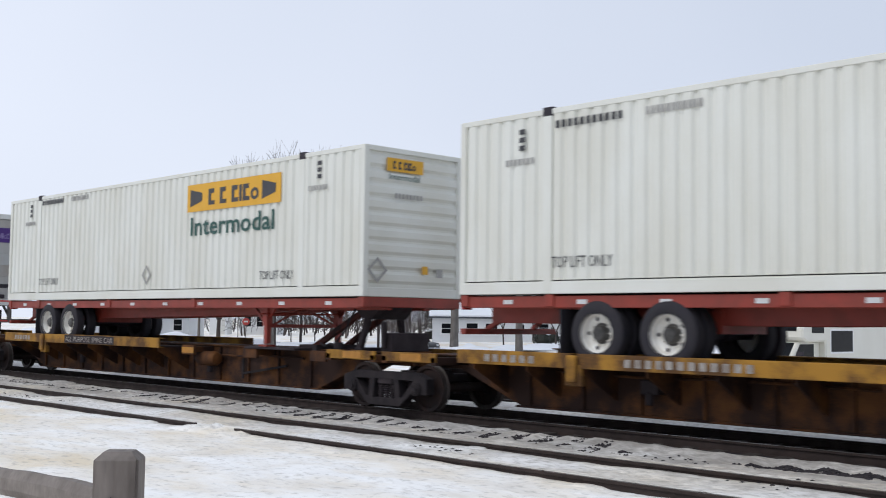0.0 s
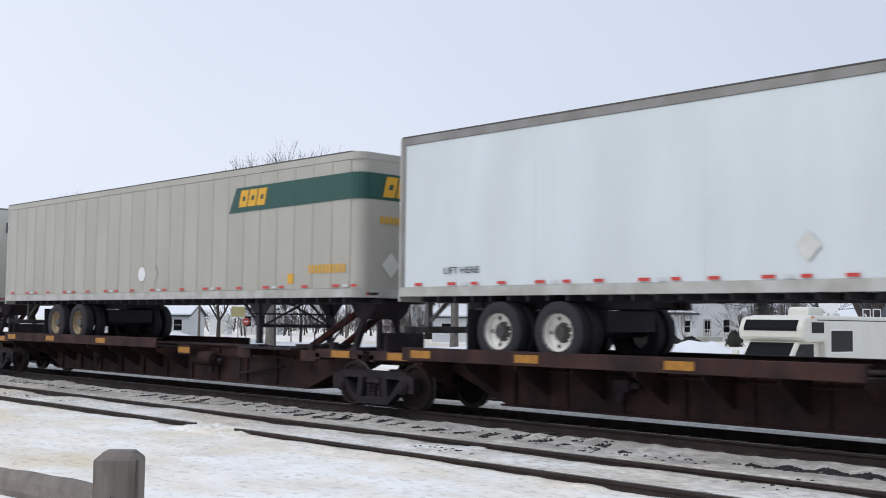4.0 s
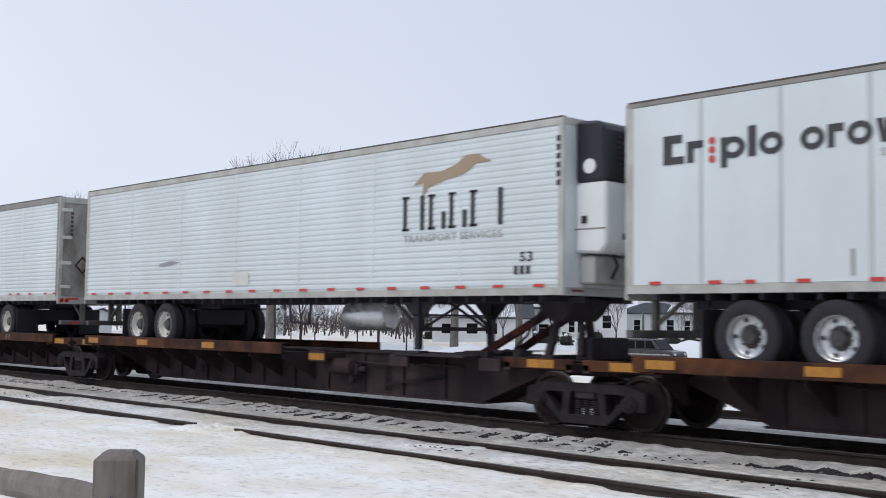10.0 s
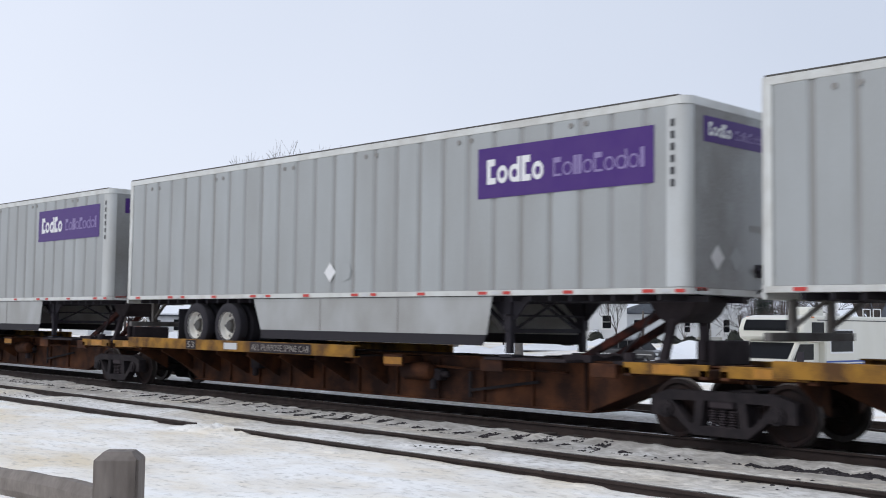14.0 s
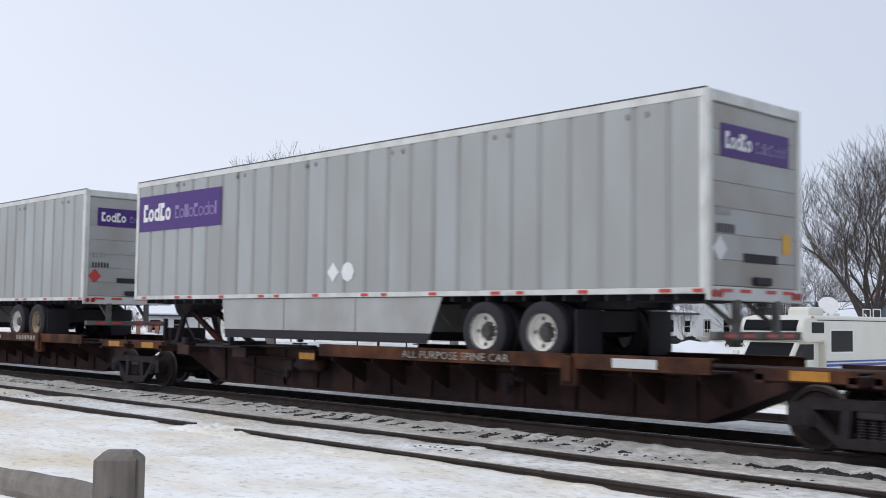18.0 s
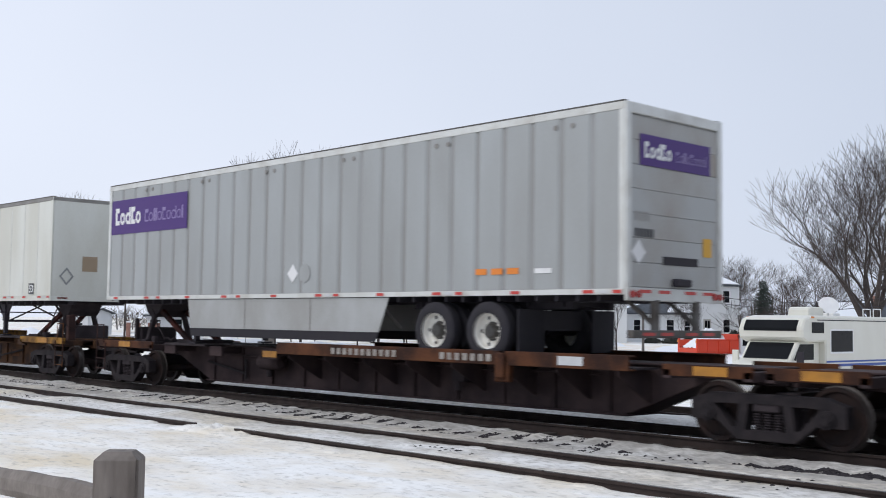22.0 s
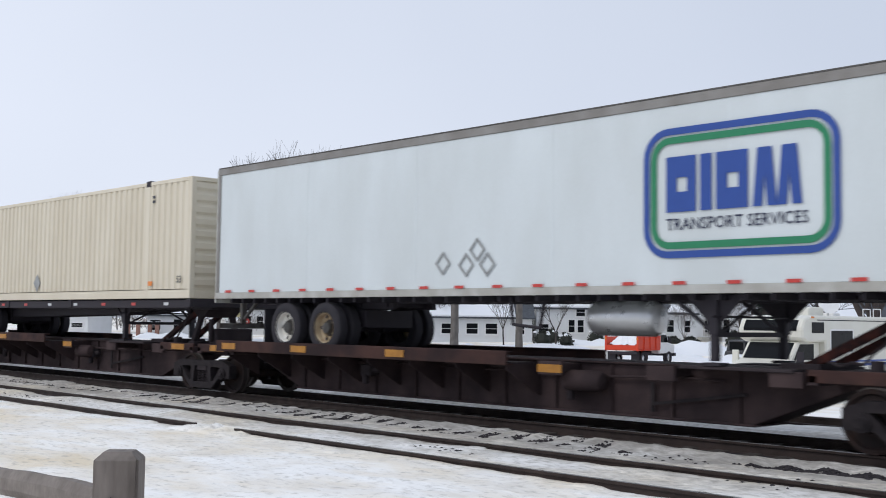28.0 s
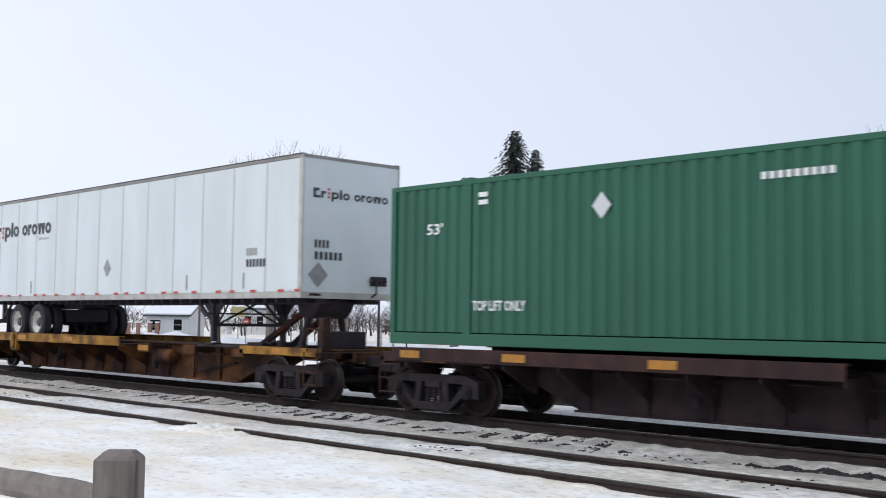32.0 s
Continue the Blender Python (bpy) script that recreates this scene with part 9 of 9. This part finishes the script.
def spruce(a, b, h, r, seed, label):
    rnd = random.Random(seed)
    t = thing("spruce", street(a, b, -0.2), label, "tree", "spruces")
    part("trunk", mesh("trunk", Geo().tube((0, 0, 0), (0, 0, h * 0.98), 0.3, 0.03, 8), BARK), t)
    g, sn = Geo(), Geo()
    z = h * 0.06
    while z < h * 0.99:
        q = z / h
        reach = r * (1 - q) ** 0.72 + 0.2
        n = int(7 + 15 * (1 - q))
        a0 = rnd.uniform(0, 6.28)
        for i in range(n):
            an = a0 + 6.283 * i / n + rnd.uniform(-0.25, 0.25)
            L = reach * rnd.uniform(0.62, 1.12)
            o = Vector((math.cos(an), math.sin(an), 0))
            sd = Vector((-o.y, o.x, 0))
            steps = max(2, int(L / 0.5))
            for k in range(steps):
                c = o * (L * (k + 0.6) / steps) + Vector((0, 0, z - 0.22 * L * ((k + 0.6) / steps) ** 1.4 + rnd.uniform(-0.12, 0.12)))
                w = (0.42 + 0.24 * rnd.random()) * (1.1 - 0.45 * k / steps) * min(1, reach / 2 + 0.3)
                for s in (-1, 0, 1):
                    tip = c + o * w * rnd.uniform(0.6, 1.0) + sd * s * w * rnd.uniform(0.5, 0.9) - Vector((0, 0, w * rnd.uniform(0.25, 0.6)))
                    wid = sd * w * 0.24 + Vector((0, 0, 0.05))
                    up = Vector((0, 0, w * 0.2))
                    g.add([c - wid, c + wid, tip, c + up], [(0, 1, 2), (0, 3, 2), (1, 2, 3)])
                if rnd.random() < 0.05:
                    sn.add([c - sd * 0.2 + Vector((0, 0, 0.12)), c + sd * 0.2 + Vector((0, 0, 0.12)), c + o * 0.4 + Vector((0, 0, 0.05))], [(0, 1, 2)])
        z += 0.24 + 0.2 * (1 - q)
    part("crown", mesh("crown", g, NEEDLE), t, (0, 0, 0), "dense drooping dark branches")
    part("snow_patches", mesh("snow_patches", sn, NEEDLE_SNOW), t)


spruce(lat(910, 136), 136, 26.0, 9.2, 1, "tall dark spruce with traces of snow")
spruce(lat(947, 140), 140, 24.2, 5.6, 2, "dark spruce close behind a taller one")
spruce(lat(822, 138), 138, 20.2, 6.2, 3, "dark spruce beside a taller one")
spruce(lat(1352, 150), 150, 8.5, 2.6, 4, "small far evergreen behind the motorhome")


def far_wood(x0, x1, b, h, seed, label):
    rnd = random.Random(seed)
    g = Geo()
    n = int((x1 - x0) / (11 if h < 7 else 5))
    for k in range(n):
        px = x0 + (x1 - x0) * (k + rnd.random()) / n
        base = street(lat(px, b), b + rnd.uniform(-8, 12), -0.2)
        hh = h * rnd.uniform(0.55, 1.1)
        g.tube(base, base + Vector((rnd.uniform(-0.5, 0.5), rnd.uniform(-0.5, 0.5), hh * 0.6)), 0.14, 0.07, 4)
        for i in range(42):
            c = base + Vector((rnd.gauss(0, 1.1), rnd.gauss(0, 1.1), hh * rnd.uniform(0.15, 0.8)))
            d = Vector((rnd.uniform(-1, 1), rnd.uniform(-1, 1), rnd.uniform(0.1, 1.3))).normalized() * rnd.uniform(0.8, 2.2)
            g.tube(c, c + d, 0.034, 0.01, 3)
    return tagged(new("far_wood", mesh("far_wood", g, BARK)), label, "trees", kind="stuff")


far_wood(150, 800, 176, 4.6, 1, "grey-brown far hedge of bare bushes and saplings")
far_wood(420, 760, 150, 4.2, 2, "bare bushes behind the lawns")
far_wood(1310, 1660, 170, 11.0, 3, "brownish far band of bare trees")
far_wood(1310, 1660, 130, 5.5, 4, "brownish nearer band of bare bushes")
far_wood(690, 760, 122, 6.0, 5, "reddish bare shrubs under the spruce")


def shrub(a, b, w, h, mat, label, seed, snow=True):
    rnd = random.Random(seed)
    t = thing("shrub", street(a, b, -0.05), label, "shrub", "shrubs by the houses")
    g, s = Geo(), Geo()
    for k in range(130):
        an, el = rnd.uniform(0, 6.28), rnd.uniform(0.0, 1.5)
        c = Vector((math.cos(an) * math.cos(el) * w / 2, math.sin(an) * math.cos(el) * w / 2, math.sin(el) * h)) * rnd.uniform(0.75, 1.05)
        for i in range(2):
            u = Vector((rnd.uniform(-1, 1), rnd.uniform(-1, 1), rnd.uniform(-1, 1))) * 0.2
            v = Vector((rnd.uniform(-1, 1), rnd.uniform(-1, 1), rnd.uniform(-1, 1))) * 0.2
            g.add([c - u, c + v, c + u], [(0, 1, 2)])
    core = Geo().lathe([(w * 0.3, 0), (w * 0.42, h * 0.3), (w * 0.36, h * 0.65), (w * 0.15, h * 0.88)], (0, 0, 0), "z", 9)
    part("core", mesh("core", core, mat, smooth=True), t)
    part("foliage", mesh("foliage", g, mat), t)
    if snow:
        for k in range(4):
            c = Vector((rnd.uniform(-0.3, 0.3) * w, rnd.uniform(-0.35, 0.1) * w, h * rnd.uniform(0.7, 0.9)))
            s.lathe([(0.0, -0.05), (0.26, 0.0), (0.2, 0.14), (0.0, 0.2)], c, "z", 8)
        part("snow_cap", mesh("snow_cap", s, SNOW_CLEAN, smooth=True), t)


k = 0
for px, b, w, h, mt, lab, sn in ((962, 118, 2.0, 1.4, SHRUB, "dark evergreen shrub capped with snow", True), (1003, 116, 1.7, 1.3, SHRUB, "dark evergreen shrub capped with snow", True), (978, 122, 1.8, 1.5, SHRUB, "dark evergreen shrub capped with snow", True),
                                 (962, 128, 2.2, 1.9, DRY_GRASS, "tan clump of dry ornamental grass", False), (1056, 124, 1.9, 1.4, SHRUB, "dark evergreen shrub by a white wall", True), (790, 132, 1.6, 1.3, SHRUB, "dark evergreen shrub by a white wall", False),
                                 (873, 132, 1.8, 1.5, SHRUB, "dark evergreen shrub by a white wall", False), (1300, 118, 1.8, 1.7, SHRUB, "dark rounded shrub at a house corner", False), (765, 130, 1.6, 1.2, SHRUB, "dark evergreen shrub by a white wall", True),
                                 (1190, 126, 2.4, 0.8, SHRUB, "low dark hedge under a window", False), (1222, 126, 2.4, 0.8, SHRUB, "low dark hedge under a window", False), (1155, 126, 2.0, 0.8, SHRUB, "low dark hedge under a window", False)):
    k += 1
    shrub(lat(px, b), b, w, h, mt, lab, k, sn)


# ---------- street furniture ----------
def pole(px, b, h, r, label, arm=False, mat=None):
    p = thing("utility_pole", street(lat(px, b), b, -0.1), label, "pole", "poles along the street")
    part("shaft", mesh("shaft", Geo().tube((0, 0, 0), (0, 0, h), r, r * 0.7, 10), mat or GREY_WOOD, smooth=True), p)
    if arm:
        ob = part("cross_arm", mesh("cross_arm", Geo().box(-1.1, 1.1, -0.06, 0.06, h - 0.7, h - 0.56), GREY_WOOD), p)
        ob.rotation_euler = (0, 0, radians(YAW))
    return p


pole(1139, 91, 4.2, 0.13, "short weathered timber pole beside the street", mat=BARK_PALE)
pole(615, 130, 7.5, 0.16, "pale timber utility pole")
pole(672, 108, 7.6, 0.14, "timber utility pole with a cross arm above the trailers", True, BARK)
pole(355, 120, 6.0, 0.15, "timber utility pole by bare bushes")
pole(224, 120, 4.0, 0.12, "grey pole at the end of the street", mat=BARK)
wires = Geo()
for k, z in ((0, 0.0), (1, -0.45)):
    pts = []
    for i in range(13):
        q = i / 12
        b = 92 - 34 * q
        px = 1139 + (1660 - 1139) * q
        pt = street(lat(px, b), b)
        pts.append(Vector((pt.x, pt.y, 4.6 - 1.0 * q + z - 0.9 * math.sin(math.pi * q))))
    for p, q in zip(pts, pts[1:]):
        wires.tube(p, q, 0.022, 0.022, 4)
tagged(new("overhead_wire", mesh("overhead_wire", wires, BLACK)), "two sagging dark overhead wires", "wires", kind="structure")

shed = thing("utility_shed", street(lat(389, 150), 150, -0.1), "small white utility shed in the snow", "shed")
shed.rotation_euler = (0, 0, radians(YAW - 12))
part("wall", mesh("wall", Geo().box(-1.25, 1.25, 0, 1.8, 0, 2.6), SIDING, 0.02), shed)
part("roof", mesh("roof", Geo().box(-1.35, 1.35, -0.1, 1.9, 2.6, 2.75), RV_CREAM, 0.02), shed)
part("door", mesh("door", Geo().box(0.15, 0.95, -0.03, 0, 0.1, 2.2), PATCH, 0.005), shed)

stop = thing("stop_sign", street(lat(438, 118), 118), "red octagonal road sign on a thin post", "sign")
part("post", mesh("post", Geo().tube((0, 0, 0), (0, 0, 2.9), 0.04, 0.04, 6), RAIL_GREY), stop)
ob = part("sign_plate", mesh("sign_plate", Geo().cyl((0, -0.06, 2.5), 0.4, 0.02, "y", 8), RED_INK), stop, (0, 0, 0), "red octagon")
ob.rotation_euler = (0, 0, radians(YAW))
ob = part("word_bar", mesh("word_bar", Geo().box(-0.22, 0.22, -0.08, -0.072, 2.42, 2.58), WHITE_INK), stop)
ob.rotation_euler = (0, 0, radians(YAW))
ysign = thing("yellow_sign", street(lat(424, 122), 122), "pale yellow hanging sign on a post", "sign")
part("post", mesh("post", Geo().tube((0, 0, 0), (0, 0, 4.0), 0.06, 0.06, 6), RAIL_GREY), ysign)
ob = part("sign_plate", mesh("sign_plate", Geo().box(-0.75, 0.75, -0.12, -0.05, 2.9, 4.0), material("faded_yellow_board", (0.55, 0.50, 0.25), 0.6, scale=2.0), 0.01), ysign, (0, 0, 0), "faded yellow board")
ob.rotation_euler = (0, 0, radians(YAW))
bsign = thing("lawn_sign", street(lat(834, 128), 128), "dark blue board sign on the snowy lawn", "sign")
ob = part("board", mesh("board", Geo().box(-0.65, 0.65, -0.05, 0.05, 0.25, 1.35), NAVY, 0.01), bsign)
ob.rotation_euler = (0, 0, radians(YAW))
for z in (0.55, 0.95):
    ob = part("word_bar", mesh("word_bar", Geo().box(-0.4, 0.4, -0.06, -0.052, z, z + 0.16), LILAC_INK), bsign)
    ob.rotation_euler = (0, 0, radians(YAW))
for s in (-0.55, 0.55):
    ob = part("leg", mesh("leg", Geo().box(s - 0.04, s + 0.04, -0.04, 0.04, 0, 0.25), RAIL_GREY), bsign)
    ob.rotation_euler = (0, 0, radians(YAW))

gate = thing("brick_wall", street(lat(256, 125), 125), "low pale brick piers with a snowy railing", "wall")
gate.rotation_euler = (0, 0, radians(YAW))
for x in (-1.6, -0.5, 0.8, 1.6):
    part("pier", mesh("pier", Geo().box(x - 0.2, x + 0.2, -0.2, 0.2, 0, 1.7), BRICK, 0.02), gate)
    part("snow_cap", mesh("snow_cap", Geo().box(x - 0.24, x + 0.24, -0.24, 0.24, 1.7, 1.84), SNOW_CLEAN, 0.04), gate)
part("railing", mesh("railing", Geo().box(-1.6, 1.6, -0.03, 0.03, 1.2, 1.28).box(-1.6, 1.6, -0.03, 0.03, 0.5, 0.58), RAIL_GREY), gate)


def snowbank(px, b, w, h, seed):
    rnd = random.Random(seed)
    g = Geo()
    n, m = 18, 7
    for j in range(m + 1):
        for i in range(n + 1):
            x, y = (i / n - 0.5) * w, (j / m - 0.5) * 3.2
            e = max(0, 1 - (2 * x / w) ** 2) * max(0, 1 - (2 * y / 3.2) ** 2)
            g.v.append((x, y, -0.05 + h * e ** 0.6 * (0.75 + 0.4 * noise.noise((x * 0.6 + seed, y * 0.8, seed))) + 0.1 * noise.noise((x * 2, y * 2, seed)) * (e > 0)))
    g.f = [(j * (n + 1) + i, j * (n + 1) + i + 1, (j + 1) * (n + 1) + i + 1, (j + 1) * (n + 1) + i) for j in range(m) for i in range(n)]
    ob = new("snowbank", mesh("snowbank", g, SNOW_CLEAN, smooth=True))
    ob.location = street(lat(px, b), b)
    ob.rotation_euler = (0, 0, radians(YAW))
    return tagged(ob, "ploughed bank of lumpy white snow by the street", "snowbank", "snowbanks")


for k, (px, b, w, h) in enumerate(((850, 104, 9, 1.1), (1240, 96, 9, 1.3), (1290, 70, 6, 1.2), (1175, 92, 7, 1.0), (1040, 118, 8, 0.8), (60, 118, 6, 1.2), (700, 112, 12, 0.7), (300, 122, 8, 1.0), (560, 114, 12, 0.7), (430, 120, 10, 0.9), (960, 106, 10, 0.7))):
    snowbank(px, b, w, h, k + 1.5)

# street surface: a dull strip of salted asphalt along the tracks
g = Geo()
rx = np.arange(-260, 120, 6.0)
for x in rx:
    for y in (66.5, 68.0, 73.0, 74.5):
        g.v.append((float(x), y, ground_z(float(x), y) + 0.03))
g.f = [(i * 4 + j, (i + 1) * 4 + j, (i + 1) * 4 + j + 1, i * 4 + j + 1) for i in range(len(rx) - 1) for j in range(3)]
tagged(new("road", mesh("road", g, ASPHALT)), "salted grey street between snowy verges", "road", kind="structure")


# ---------- what moves ----------
def motions():
    times = [2.0 * k for k in range(17)]
    for ob, u in MOVERS:
        walk(ob, [(t, pose(u + run(t), TRACK_Y, 0)) for t in times])
    # the dump truck backs along the street; the van comes up and stops
    rows = []
    for t, px, turn in ((0, 1900, 8), (16, 1570, 10), (19, 1385, 12), (21, 1304, 15), (22, 1275, 18), (23.5, 1235, 22), (24.3, 1212, 26), (26.5, 1163, 38), (28, 1133, 52), (29, 1113, 68), (30, 1102, 82), (32, 1099, 88)):
        at = street(lat(px, 72), 72)
        rows.append((t, pose(at.x, at.y, at.z, 0, 0, YAW + turn)))
    walk(TRUCK, rows)
    rows = []
    for t, x in ((0, -76.8), (1, -71.6), (2.5, -64.6), (4.5, -58.6), (6.5, -54.2), (9, -51.2), (11.5, -49.4), (12.8, -49.6), (14.8, -54.2), (17.0, -58.5), (18.0, -58.6), (22.9, -58.6), (23.8, -56.9), (24.3, -55.4), (26.8, -45.2), (28.1, -40.6), (32, -25.0)):
        rows.append((t, pose(x, 70, ground_z(x, 70) + 0.03)))
    walk(VAN, rows)
    # wheels roll; they are keyed frame by frame while they pass the viewer
    ticks = [k / FPS for k in range(32 * FPS + 1)]
    gone = [run(t) for t in ticks]
    for ws, u, off in WHEELSETS:
        rows = []
        turn = 0.0
        last = None
        for t, g in zip(ticks, gone):
            x = u + off + g
            if -50 < x < 4:
                if last is not None:
                    turn += math.degrees((g - last) / WHEEL_R)
                last = g
                rows.append((t, pose(off, 0, WHEEL_R, 0, turn, 0)))
        if not rows or rows[0][0] > 0:
            rows.insert(0, (0.0, pose(off, 0, WHEEL_R)))
        if rows[-1][0] < 32:
            rows.append((32.0, pose(off, 0, WHEEL_R, 0, turn, 0)))
        walk(ws, rows)


motions()
